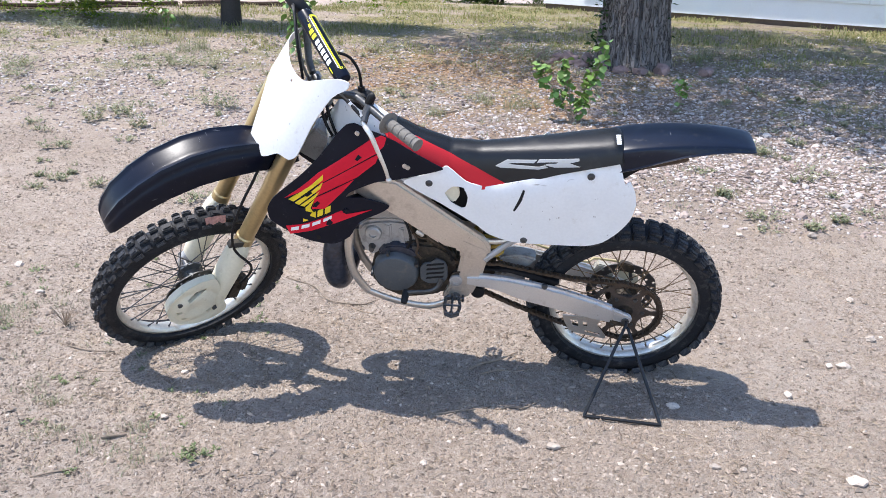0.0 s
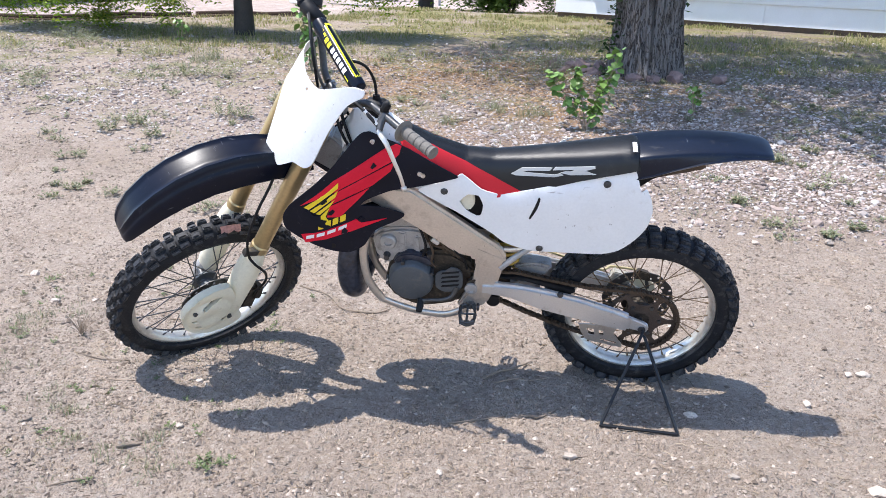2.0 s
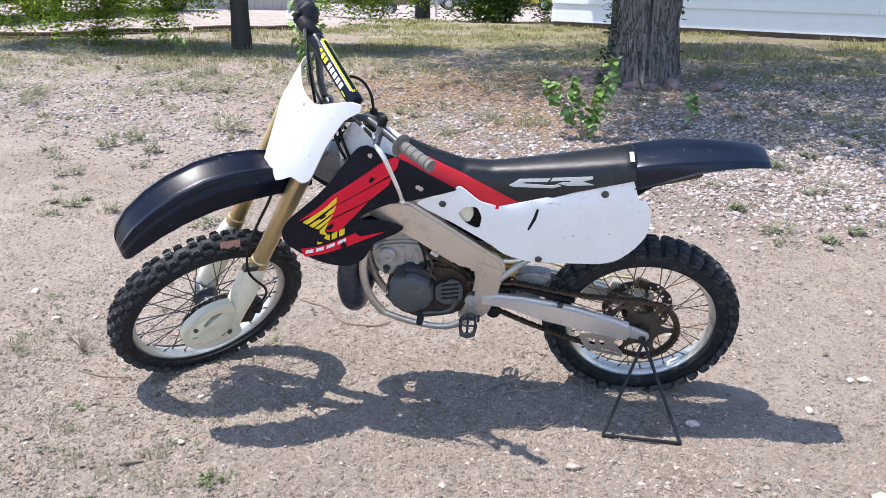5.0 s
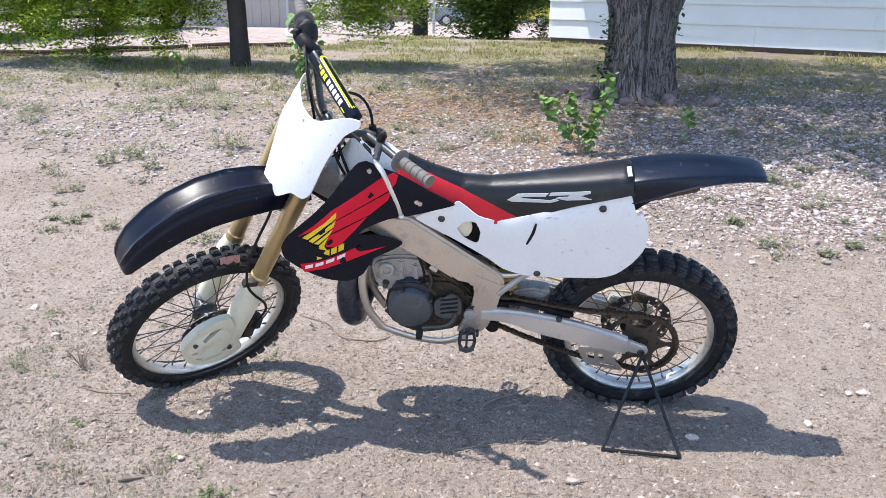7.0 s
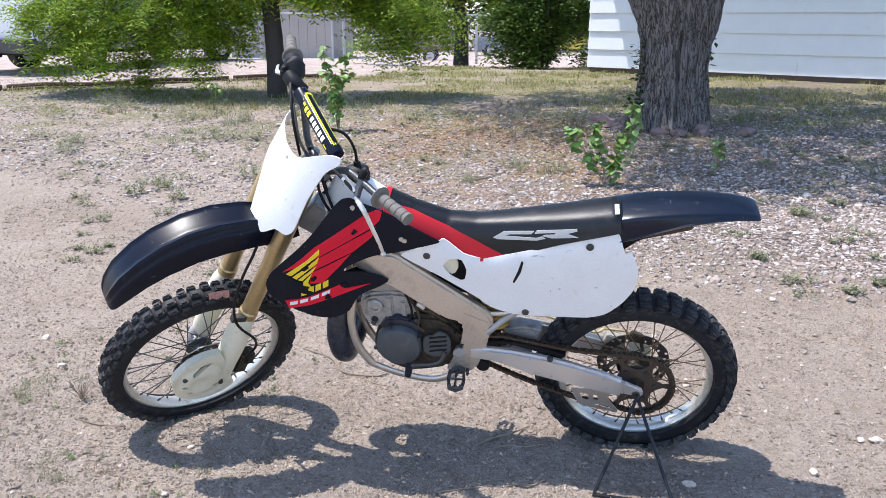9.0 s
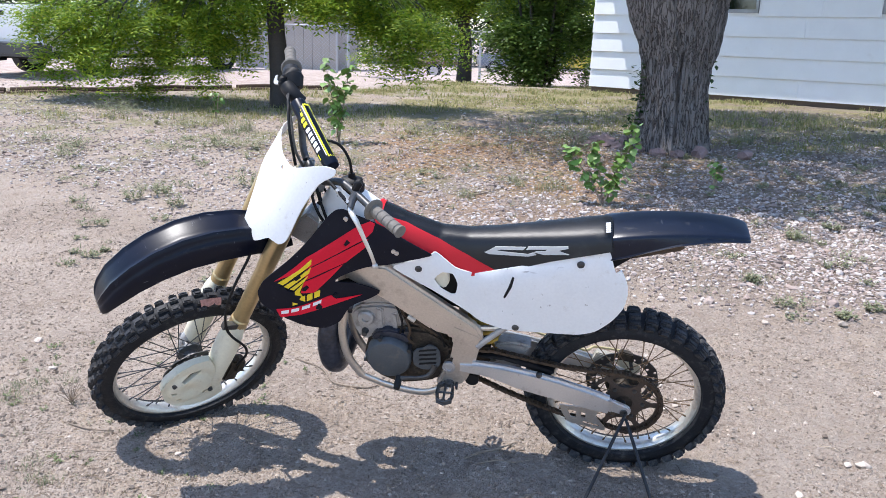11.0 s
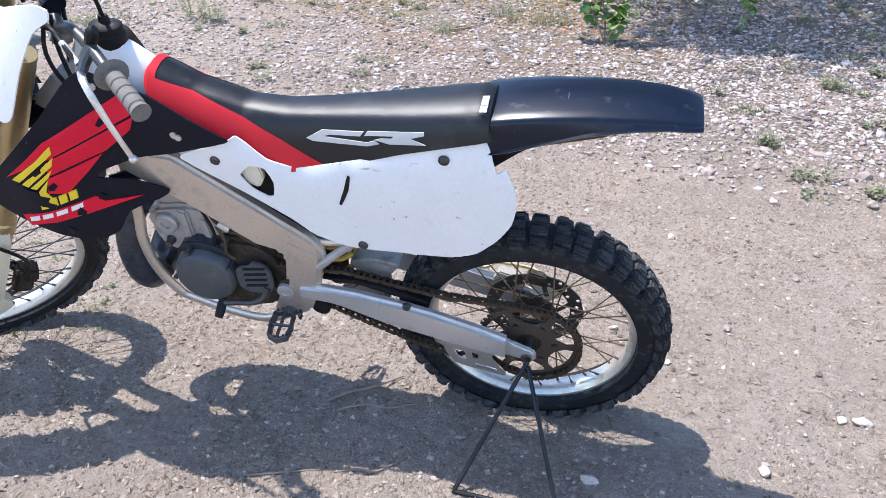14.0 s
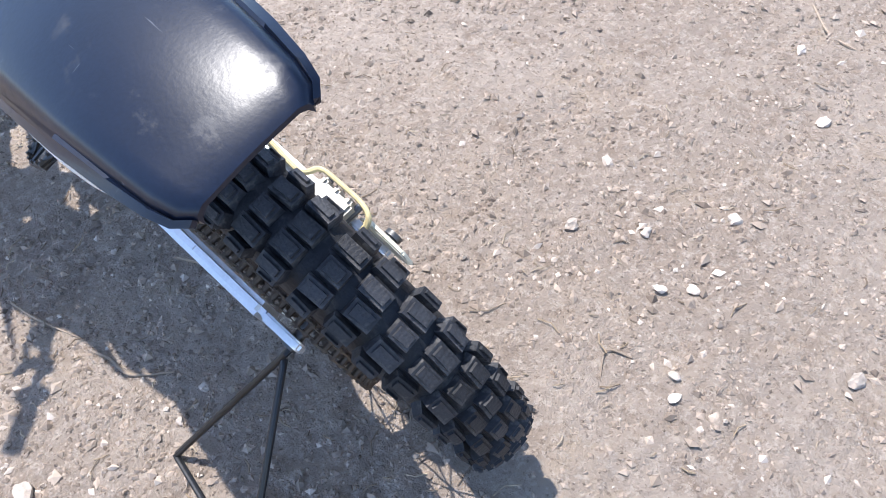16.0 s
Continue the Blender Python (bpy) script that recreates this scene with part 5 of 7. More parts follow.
def axis_steps(lo, a, c, hi, fine, grow):
    mid = list(np.arange(a, c, fine))
    left, right, s = [], [], fine
    v = a
    while v > lo:
        s *= grow
        v -= s
        left.append(v)
    s, v = fine, mid[-1]
    while v < hi:
        s *= grow
        v += s
        right.append(v)
    return list(reversed(left)) + mid + right


def build_ground():
    xs = axis_steps(-260, -2.2, 2.2, 260, 0.0125, 1.05)
    ys = axis_steps(-120, 1.6, 5.0, 420, 0.0125, 1.045)
    vs, fs = [], []
    for y in ys:
        for x in xs:
            vs.append((x, y, surface_z(x, y)))
    n = len(xs)
    for j in range(len(ys) - 1):
        for i in range(n - 1):
            fs.append((j * n + i, j * n + i + 1, (j + 1) * n + i + 1, (j + 1) * n + i))
    me = bpy.data.meshes.new("ground")
    me.from_pydata(vs, [], fs)
    me.shade_smooth()
    return me


def ground_material():
    m = bpy.data.materials.new("yard_soil")
    m.use_nodes = True
    n, l = m.node_tree.nodes, m.node_tree.links
    b = n["Principled BSDF"]
    pos = n.new("ShaderNodeNewGeometry").outputs["Position"]

    def tex(scale, detail=6, rough=0.6):
        t = n.new("ShaderNodeTexNoise")
        t.inputs["Scale"].default_value, t.inputs["Detail"].default_value, t.inputs["Roughness"].default_value = scale, detail, rough
        l.new(pos, t.inputs["Vector"])
        return t.outputs["Fac"]

    def ramp(src, lo, hi, a=0.0, c=1.0):
        r = n.new("ShaderNodeMapRange")
        r.interpolation_type = "SMOOTHSTEP"
        r.inputs[1].default_value, r.inputs[2].default_value, r.inputs[3].default_value, r.inputs[4].default_value = lo, hi, a, c
        l.new(src, r.inputs[0])
        return r.outputs[0]

    def mix(fac, a, c):
        x = n.new("ShaderNodeMix")
        x.data_type = "RGBA"
        l.new(fac, x.inputs["Factor"])
        for key, v in (("A", a), ("B", c)):
            if isinstance(v, tuple):
                x.inputs[key].default_value = (*v, 1)
            else:
                l.new(v, x.inputs[key])
        return x.outputs["Result"]

    def math_node(op, a, c):
        x = n.new("ShaderNodeMath")
        x.operation = op
        for i, v in enumerate((a, c)):
            if isinstance(v, (int, float)):
                x.inputs[i].default_value = v
            else:
                l.new(v, x.inputs[i])
        return x.outputs[0]

    soil = mix(ramp(tex(1.1, 5), 0.35, 0.68), (0.40, 0.322, 0.258), (0.50, 0.415, 0.342))
    soil = mix(ramp(tex(3.2, 7, 0.7), 0.50, 0.68, 0.0, 0.75), soil, (0.50, 0.395, 0.295))
    soil = mix(ramp(tex(7, 8, 0.75), 0.48, 0.68, 0.0, 0.8), soil, (0.325, 0.25, 0.192))
    soil = mix(ramp(tex(50, 5, 0.75), 0.50, 0.62), soil, (0.55, 0.46, 0.38))
    soil = mix(ramp(tex(85, 4, 0.75), 0.56, 0.66, 0.0, 0.7), soil, (0.23, 0.176, 0.134))
    bits = n.new("ShaderNodeTexVoronoi")
    bits.inputs["Scale"].default_value = 95
    l.new(pos, bits.inputs["Vector"])
    soil = mix(ramp(bits.outputs["Distance"], 0.08, 0.15, 0.75, 0.0), soil, (0.56, 0.485, 0.42))
    # soil scaled slightly paler towards the drive, its edge broken by noise
    xyz = n.new("ShaderNodeSeparateXYZ")
    l.new(pos, xyz.inputs[0])
    dry = math_node("ADD", xyz.outputs["X"], math_node("MULTIPLY", tex(0.8, 5), 1.5))
    pale = n.new("ShaderNodeVectorMath")
    pale.operation = "SCALE"
    l.new(soil, pale.inputs[0])
    l.new(ramp(dry, -0.8, 2.2, 0.95, 0.89), pale.inputs["Scale"])
    soil = pale.outputs[0]
    # soil under the gravel darkened: dappled shade and stone gaps put into the colour
    bed = math_node("MULTIPLY", ramp(math_node("ADD", xyz.outputs["Y"], math_node("MULTIPLY", tex(0.7, 5), 1.6)), 5.2, 6.4), math_node("MULTIPLY", ramp(xyz.outputs["X"], -2.0, 0.8, 0.25, 1.0), ramp(tex(2.0, 5, 0.65), 0.34, 0.58, 0.45, 0.95)))
    soil = mix(bed, soil, mix(ramp(tex(30, 5, 0.7), 0.4, 0.62), (0.15, 0.112, 0.086), (0.28, 0.225, 0.18)))
    # straw, leaf litter and dry grass further back
    back = math_node("ADD", xyz.outputs["Y"], math_node("MULTIPLY", tex(0.5, 4), 3.0))
    away = n.new("ShaderNodeVectorMath")
    away.operation = "DISTANCE"
    away.inputs[1].default_value = (-0.1, 8.3, 0.3)
    l.new(pos, away.inputs[0])
    litter = math_node("MULTIPLY", ramp(away.outputs["Value"], 1.2, 2.9, 1.0, 0.0), ramp(tex(1.1, 6, 0.65), 0.40, 0.56))
    soil = mix(litter, soil, mix(ramp(tex(25, 5, 0.7), 0.4, 0.62), (0.40, 0.255, 0.15), (0.24, 0.155, 0.098)))
    sward = math_node("MULTIPLY", ramp(back, 7.4, 9.5), ramp(tex(1.4, 7, 0.7), 0.46, 0.6, 0.0, 0.8))
    soil = mix(sward, soil, mix(ramp(tex(30, 5, 0.7), 0.4, 0.62), (0.29, 0.265, 0.15), (0.17, 0.165, 0.085)))
    lawn = math_node("MULTIPLY", ramp(back, 10.6, 12.6), ramp(tex(0.8, 6, 0.6), 0.43, 0.60))
    soil = mix(lawn, soil, mix(ramp(tex(18, 5, 0.7), 0.4, 0.62), (0.17, 0.165, 0.07), (0.34, 0.285, 0.15)))
    edging = math_node("SUBTRACT", math_node("SUBTRACT", xyz.outputs["Y"], math_node("MULTIPLY", xyz.outputs["X"], 0.582)), 16.5)
    drive = math_node("MULTIPLY", ramp(edging, 0.0, 0.5), ramp(xyz.outputs["X"], -2.8, -4.0))
    far = math_node("MAXIMUM", ramp(xyz.outputs["Y"], 17.0, 20.0), drive)
    soil = mix(far, soil, mix(ramp(tex(6, 6, 0.7), 0.4, 0.62), (0.42, 0.33, 0.285), (0.54, 0.455, 0.40)))
    l.new(soil, b.inputs["Base Color"])
    b.inputs["Roughness"].default_value = 0.95
    b.inputs["Specular IOR Level"].default_value = 0.15
    bp = n.new("ShaderNodeBump")
    bp.inputs["Strength"].default_value, bp.inputs["Distance"].default_value = 1.0, 0.022
    clods = n.new("ShaderNodeTexVoronoi")
    clods.inputs["Scale"].default_value = 42
    l.new(pos, clods.inputs["Vector"])
    l.new(math_node("SUBTRACT", math_node("ADD", tex(45, 7, 0.75), math_node("MULTIPLY", tex(240, 3, 0.7), 0.35)), math_node("MULTIPLY", clods.outputs["Distance"], 0.35)), bp.inputs["Height"])
    l.new(bp.outputs[0], b.inputs["Normal"])
    return m


ground = new("ground", build_ground())
ground.data.materials.append(ground_material())
tagged(ground, "dry sandy dirt yard with scattered stones and pale gravel", "ground", kind="structure")


def island_material(name, colors, rough=0.9, bump=0.4, grain=90, spec=0.3, sub=0.0):
    """A stuff material whose pieces each take a colour of their own."""
    m = bpy.data.materials.new(name)
    m.use_nodes = True
    n, l = m.node_tree.nodes, m.node_tree.links
    b = n["Principled BSDF"]
    geo = n.new("ShaderNodeNewGeometry")
    r = n.new("ShaderNodeValToRGB")
    r.color_ramp.interpolation = "LINEAR"
    while len(r.color_ramp.elements) < len(colors):
        r.color_ramp.elements.new(0.5)
    for i, c in enumerate(colors):
        r.color_ramp.elements[i].position = i / (len(colors) - 1)
        r.color_ramp.elements[i].color = (*c, 1)
    l.new(geo.outputs["Random Per Island"], r.inputs[0])
    t = n.new("ShaderNodeTexNoise")
    t.inputs["Scale"].default_value, t.inputs["Detail"].default_value = grain, 4
    l.new(geo.outputs["Position"], t.inputs["Vector"])
    s = n.new("ShaderNodeMapRange")
    s.inputs[3].default_value, s.inputs[4].default_value = 0.72, 1.25
    l.new(t.outputs["Fac"], s.inputs[0])
    v = n.new("ShaderNodeVectorMath")
    v.operation = "SCALE"
    l.new(r.outputs[0], v.inputs[0])
    l.new(s.outputs[0], v.inputs["Scale"])
    l.new(v.outputs[0], b.inputs["Base Color"])
    b.inputs["Roughness"].default_value = rough
    b.inputs["Specular IOR Level"].default_value = spec
    if sub:
        tr = n.new("ShaderNodeBsdfTranslucent")
        l.new(v.outputs[0], tr.inputs["Color"])
        mx = n.new("ShaderNodeMixShader")
        mx.inputs[0].default_value = sub
        l.new(b.outputs[0], mx.inputs[1])
        l.new(tr.outputs[0], mx.inputs[2])
        l.new(mx.outputs[0], n["Material Output"].inputs["Surface"])
    if bump:
        bp = n.new("ShaderNodeBump")
        bp.inputs["Strength"].default_value, bp.inputs["Distance"].default_value = bump, 0.003
        l.new(t.outputs["Fac"], bp.inputs["Height"])
        l.new(bp.outputs[0], b.inputs["Normal"])
    return m


ICO_V, ICO_F = [], []
_b = bmesh.new()
bmesh.ops.create_icosphere(_b, subdivisions=1, radius=1.0)
ICO_V = np.array([v.co[:] for v in _b.verts])
ICO_F = np.array([[v.index for v in f.verts] for f in _b.faces])
_b.free()


OCT_V = np.array(((1, 0, 0), (-1, 0, 0), (0, 1, 0), (0, -1, 0), (0, 0, 1), (0, 0, -1)), float)
OCT_F = np.array(((0, 2, 4), (2, 1, 4), (1, 3, 4), (3, 0, 4), (2, 0, 5), (1, 2, 5), (3, 1, 5), (0, 3, 5)))


def scatter_mesh(name, spots, material, rng, flat=(0.45, 0.8), jitter=0.24, crumbs=False):
    """Loose stones, or angular crumbs, joined into one mesh. spots: rows of x, y, size."""
    form, faces = (OCT_V, OCT_F) if crumbs else (ICO_V, ICO_F)
    vs, fs = [], []
    for i, (x, y, s) in enumerate(spots):
        v = form * (1 + jitter * rng.uniform(-1, 1, (len(form), 1)))
        v = v * (s * rng.uniform(0.75, 1.3), s * rng.uniform(0.6, 1.0), s * rng.uniform(*flat))
        a = rng.uniform(0, 6.283)
        ca, sa = math.cos(a), math.sin(a)
        tilt = rng.uniform(-0.3, 0.3)
        v = v @ np.array([[ca, sa, 0], [-sa, ca, 0], [0, 0, 1]]) @ np.array([[1, 0, 0], [0, math.cos(tilt), math.sin(tilt)], [0, -math.sin(tilt), math.cos(tilt)]])
        vs.append(v + (x, y, surface_z(x, y) + s * 0.12))
        fs.append(faces + i * len(form))
    me = bpy.data.meshes.new(name)
    me.from_pydata(np.concatenate(vs).tolist(), [], np.concatenate(fs).tolist())
    me.materials.append(material)
    return new(name, me)


rng = np.random.default_rng(11)
M_gravel = island_material("pale_gravel", ((0.13, 0.106, 0.097), (0.31, 0.24, 0.207), (0.40, 0.338, 0.304), (0.32, 0.24, 0.20), (0.46, 0.40, 0.36), (0.56, 0.51, 0.47), (0.20, 0.16, 0.143)))
spots = []
while len(spots) < 63000:
    y = 4.0 + 9.5 * rng.uniform() ** 1.45
    x = rng.uniform(-0.78, 0.50) * (y + 0.4) + 0.2
    if rng.uniform() < gravel_field(x, y) * min(1.0, 5.6 / y + 0.15) * (0.75 + 0.25 * ease((x + 1.6) / 2.2)):
        spots.append((x, y, min(0.034, rng.lognormal(-4.68, 0.40))))
gravel = scatter_mesh("gravel", spots, M_gravel, rng, jitter=0.32)
tagged(gravel, "pale pinkish-grey landscaping gravel strewn over the yard", "gravel", kind="stuff")

M_pebble = island_material("soil_pebbles", ((0.20, 0.155, 0.12), (0.31, 0.248, 0.196), (0.13, 0.10, 0.078), (0.36, 0.29, 0.23), (0.24, 0.19, 0.148), (0.33, 0.265, 0.21), (0.16, 0.125, 0.097), (0.30, 0.24, 0.19), (0.40, 0.325, 0.26), (0.22, 0.173, 0.135), (0.33, 0.265, 0.21), (0.54, 0.46, 0.385)))
spots = []
while len(spots) < 105000:
    y = 1.55 + 4.2 * rng.uniform() ** 1.15
    x = rng.uniform(-0.70, 0.56) * (y + 0.3) + 0.25
    if rng.uniform() < 0.3 + 1.1 * ease(0.5 + 1.5 * fbm(x, y, 1.6, 13.0)):
        spots.append((x, y, min(0.0125, rng.lognormal(-5.6, 0.48))))
pebbles = scatter_mesh("pebbles", spots, M_pebble, rng, (0.4, 0.85), 0.4, crumbs=True)
tagged(pebbles, "small pebbles and crumbs of earth on the dirt", "pebbles", kind="stuff")

# stones that can be told apart
M_stone = mat("pale_stone", (0.46, 0.39, 0.325), 0.9, vary=0.3, scale=45, grain=150, bump=0.9, each=0.38, dirt=(0.36, 0.25, 0.19), dirt_amount=0.25, dirt_scale=30)


def stone(x, y, s, name="stone", m=None, label="pale angular stone lying on the dirt", cat="stone", flat=0.6, sink=0.25, seed=0):
    r = random.Random(seed)
    b = bmesh.new()
    bmesh.ops.create_icosphere(b, subdivisions=2, radius=1.0)
    off = Vector((r.uniform(0, 90), r.uniform(0, 90), r.uniform(0, 90)))
    ang = r.uniform(0, 6.28)
    cuts = [Vector((r.gauss(0, 1), r.gauss(0, 1), r.gauss(0.4, 0.8))).normalized() for _ in range(6)]
    for v in b.verts:
        k = 1 + 0.42 * noise.noise(v.co * 1.1 + off) + 0.2 * noise.noise(v.co * 2.4 + off)
        for flatten in cuts:
            d = v.co.dot(flatten)
            if d > 0.72:
                k *= 0.72 / d
        c = v.co * k * s
        c = Vector((c.x * 1.15, c.y * 0.85, c.z * flat))
        v.co = Matrix.Rotation(ang, 3, "Z") @ c
    ob = part(name, b, m or M_stone, angle=0.35)
    ob.location = (x, y, surface_z(x, y) + s * flat * (1 - sink) * 0.75)
    return tagged(ob, label, cat, group="loose stones on the dirt" if cat == "stone" else "rocks round the tree")


STONES = ((0.567, 3.268, 0.0165), (0.678, 3.348, 0.0135), (0.781, 3.266, 0.0125), (0.822, 3.308, 0.013), (0.776, 3.491, 0.0145), (0.502, 3.442, 0.0145), (1.118, 3.349, 0.0165), (0.91, 3.141, 0.0105), (0.737, 3.851, 0.0165), (0.573, 4.015, 0.014),
          (0.96, 3.985, 0.02), (0.374, 2.552, 0.010), (0.002, 2.581, 0.008), (1.158, 2.685, 0.018), (1.427, 2.949, 0.022), (1.379, 2.96, 0.017), (0.754, 2.566, 0.019), (1.373, 3.754, 0.017), (0.936, 3.108, 0.012), (-0.194, 2.695, 0.011),
          (1.218, 2.198, 0.028), (0.82, 2.208, 0.016), (0.349, 2.242, 0.019), (1.616, 3.211, 0.02), (-0.851, 2.22, 0.014), (-0.022, 2.105, 0.012), (-1.755, 3.065, 0.02), (-2.024, 3.363, 0.026), (1.77, 4.50, 0.03), (1.38, 4.43, 0.02),
          (-0.9, 2.5, 0.012), (-1.3, 2.75, 0.014), (0.9, 2.2, 0.011), (1.68, 3.62, 0.018), (-1.6, 3.1, 0.014), (0.40, 2.49, 0.009))
for i, (x, y, s) in enumerate(STONES):
    stone(x, y, s, seed=i)

# twigs
M_twig = mat("dry_twig", (0.27, 0.21, 0.155), 0.9, vary=0.3, scale=40, grain=200, bump=0.6, each=0.25)


def twig(pts, r, label="dry bare twig lying on the dirt"):
    p = [(x, y, surface_z(x, y) + r * 0.9 + 0.003 * (i % 2)) for i, (x, y) in enumerate(pts)]
    ob = part("twig", tube(p, [r] * (len(p) - 1) + [r * 0.5], 7, 4), M_twig)
    return tagged(ob, label, "twig", group="twigs on the ground")


twig([(-0.81, 3.42), (-0.66, 3.34), (-0.58, 3.22), (-0.50, 3.18), (-0.42, 3.20), (-0.37, 3.24)], 0.0037, "long crooked pale twig on the dirt")
twig([(-0.50, 3.19), (-0.42, 3.13), (-0.34, 3.10)], 0.0025)
twig([(0.06, 2.69), (0.11, 2.74), (0.16, 2.77), (0.23, 2.84)], 0.0043)
twig([(0.17, 2.44), (0.22, 2.46), (0.27, 2.47), (0.32, 2.53)], 0.0031)
twig([(-1.08, 1.87), (-1.03, 1.89), (-0.97, 1.93)], 0.0031)
twig([(-0.98, 2.07), (-0.92, 2.11)], 0.0068, "short broken stub of wood on the dirt")
twig([(-1.22, 2.98), (-1.05, 2.99), (-0.94, 3.02)], 0.0031)
twig([(1.55, 2.45), (1.62, 2.46), (1.72, 2.50)], 0.0031)
twig([(0.5, 4.18), (0.58, 4.12), (0.66, 4.10)], 0.0031)
twig([(0.84, 3.12), (0.80, 3.10), (0.83, 3.05)], 0.0019)
twig([(-1.95, 5.2), (-1.7, 5.25), (-1.45, 5.4)], 0.0043)
twig([(-0.55, 6.6), (-0.4, 6.7), (-0.25, 6.95)], 0.0056)
twig([(0.10, 2.66), (0.17, 2.70), (0.22, 2.70), (0.29, 2.74)], 0.003)
twig([(-0.03, 2.38), (0.05, 2.40), (0.14, 2.44)], 0.0025)
twig([(-1.30, 2.50), (-1.18, 2.47), (-1.06, 2.50)], 0.0025)
twig([(-1.42, 2.63), (-1.30, 2.60), (-1.21, 2.62)], 0.003)
b = bmesh.new()
for _ in range(3600):
    y = 1.3 + 6.5 * rng.uniform() ** 1.2
    x = rng.uniform(-0.64, 0.6) * (y + 0.3) + 0.2
    a, ln = rng.uniform(0, 6.28), rng.lognormal(-3.9, 0.55)
    z = surface_z(x, y) + 0.003
    tube([(x, y, z), (x + ln * math.cos(a) * 0.5, y + ln * math.sin(a) * 0.5, z + 0.003), (x + ln * math.cos(a + 0.3), y + ln * math.sin(a + 0.3), z)], 0.0013, 4, 1, b, caps=False)
straw = part("straw", b, island_material("straw_bits", ((0.34, 0.26, 0.17), (0.12, 0.085, 0.06), (0.44, 0.36, 0.26), (0.16, 0.12, 0.085)), bump=0), smooth=False)
tagged(straw, "broken bits of straw and twig over the ground", "straw", kind="stuff")

# dead leaves and needles shed in front of the tree
vs, fs = [], []
for _ in range(4200):
    x, y = rng.normal(-0.1, 1.0), rng.normal(8.1, 0.55)
    z, a, ln, w = surface_z(x, y) + rng.uniform(0.006, 0.03), rng.uniform(0, 6.28), rng.uniform(0.02, 0.07), rng.uniform(0.003, 0.009)
    dx, dy, k = math.cos(a), math.sin(a), len(vs)
    vs += [(x, y, z), (x + dx * ln * 0.5 - dy * w, y + dy * ln * 0.5 + dx * w, z + 0.006), (x + dx * ln, y + dy * ln, z + rng.uniform(-0.004, 0.012)), (x + dx * ln * 0.5 + dy * w, y + dy * ln * 0.5 - dx * w, z + 0.004)]
    fs.append((k, k + 1, k + 2, k + 3))
me = bpy.data.meshes.new("leaf_litter")
me.from_pydata(vs, [], fs)
me.materials.append(island_material("dead_leaves", ((0.42, 0.26, 0.14), (0.30, 0.18, 0.10), (0.50, 0.36, 0.21), (0.22, 0.135, 0.08)), bump=0))
tagged(new("leaf_litter", me), "orange-brown dead leaves and needles on the gravel", "leaf litter", kind="stuff")

# grass
M_grass = island_material("dry_and_green_grass", ((0.16, 0.20, 0.055), (0.22, 0.25, 0.08), (0.40, 0.345, 0.17), (0.47, 0.40, 0.22), (0.19, 0.215, 0.075), (0.38, 0.31, 0.17)), 0.7, 0, sub=0.3)
M_weed = island_material("grey_green_weeds", ((0.19, 0.215, 0.125), (0.30, 0.305, 0.19), (0.16, 0.19, 0.10), (0.42, 0.37, 0.24)), 0.75, 0, sub=0.25)
M_seedling = island_material("fresh_weed_leaves", ((0.14, 0.18, 0.075), (0.20, 0.235, 0.11), (0.16, 0.20, 0.09)), 0.6, 0, sub=0.25)


def blades(name, tufts, material, label, cat):
    """Grass tufts joined into one mesh. tufts: x, y, radius, height, number of blades, blade width."""
    vs, fs = [], []
    for x, y, r, h, n, w in tufts:
        for _ in range(n):
            a, d = rng.uniform(0, 6.28), r * math.sqrt(rng.uniform())
            px, py = x + d * math.cos(a), y + d * math.sin(a)
            hh, lean, b2 = h * rng.uniform(0.3, 1.1), rng.uniform(0.2, 1.3), rng.uniform(0, 6.28)
            dx, dy = math.cos(b2), math.sin(b2)
            z = ground_z(px, py) - 0.005
            k = len(vs)
            ww = w * rng.uniform(0.6, 1.2)
            vs += [(px - dy * ww, py + dx * ww, z), (px + dy * ww, py - dx * ww, z), (px + dx * hh * lean * 0.35 + dy * ww * 0.8, py + dy * hh * lean * 0.35 - dx * ww * 0.8, z + hh * 0.6), (px + dx * hh * lean * 0.35 - dy * ww * 0.8, py + dy * hh * lean * 0.35 + dx * ww * 0.8, z + hh * 0.6), (px + dx * hh * lean, py + dy * hh * lean, z + hh)]
            fs += [(k, k + 1, k + 2, k + 3), (k + 3, k + 2, k + 4)]
    me = bpy.data.meshes.new(name)
    me.from_pydata(vs, [], fs)
    me.materials.append(material)
    return tagged(new(name, me), label, cat, kind="stuff")


tufts = []
for _ in range(11000):
    y = rng.uniform(7.2, 21)
    x = rng.uniform(-0.72, 0.50) * y + 0.2
    if (x > -3.4 or y < 16.35 + 0.582 * x) and rng.uniform() < ease((y - 7.8) / 3.2) * ease(0.42 + 2.6 * fbm(x, y, 0.55, 7.0)):
        tufts.append((x, y, rng.uniform(0.05, 0.22), rng.uniform(0.03, 0.10), int(rng.uniform(10, 22)), 0.0024 + 0.0002 * y))
blades("grass", tufts, M_grass, "patchy dry and green grass across the yard", "grass")
tufts = []
for _ in range(240):
    y = rng.uniform(3.2, 10)
    x = rng.uniform(-0.62, 0.42) * y + 0.1
    if rng.uniform() < 0.15 + ease((y - 4) / 3) and (y > 4.6 or x < -0.6):
        tufts.append((x, y, rng.uniform(0.02, 0.08), rng.uniform(0.02, 0.06), int(rng.uniform(8, 22)), 0.0018))
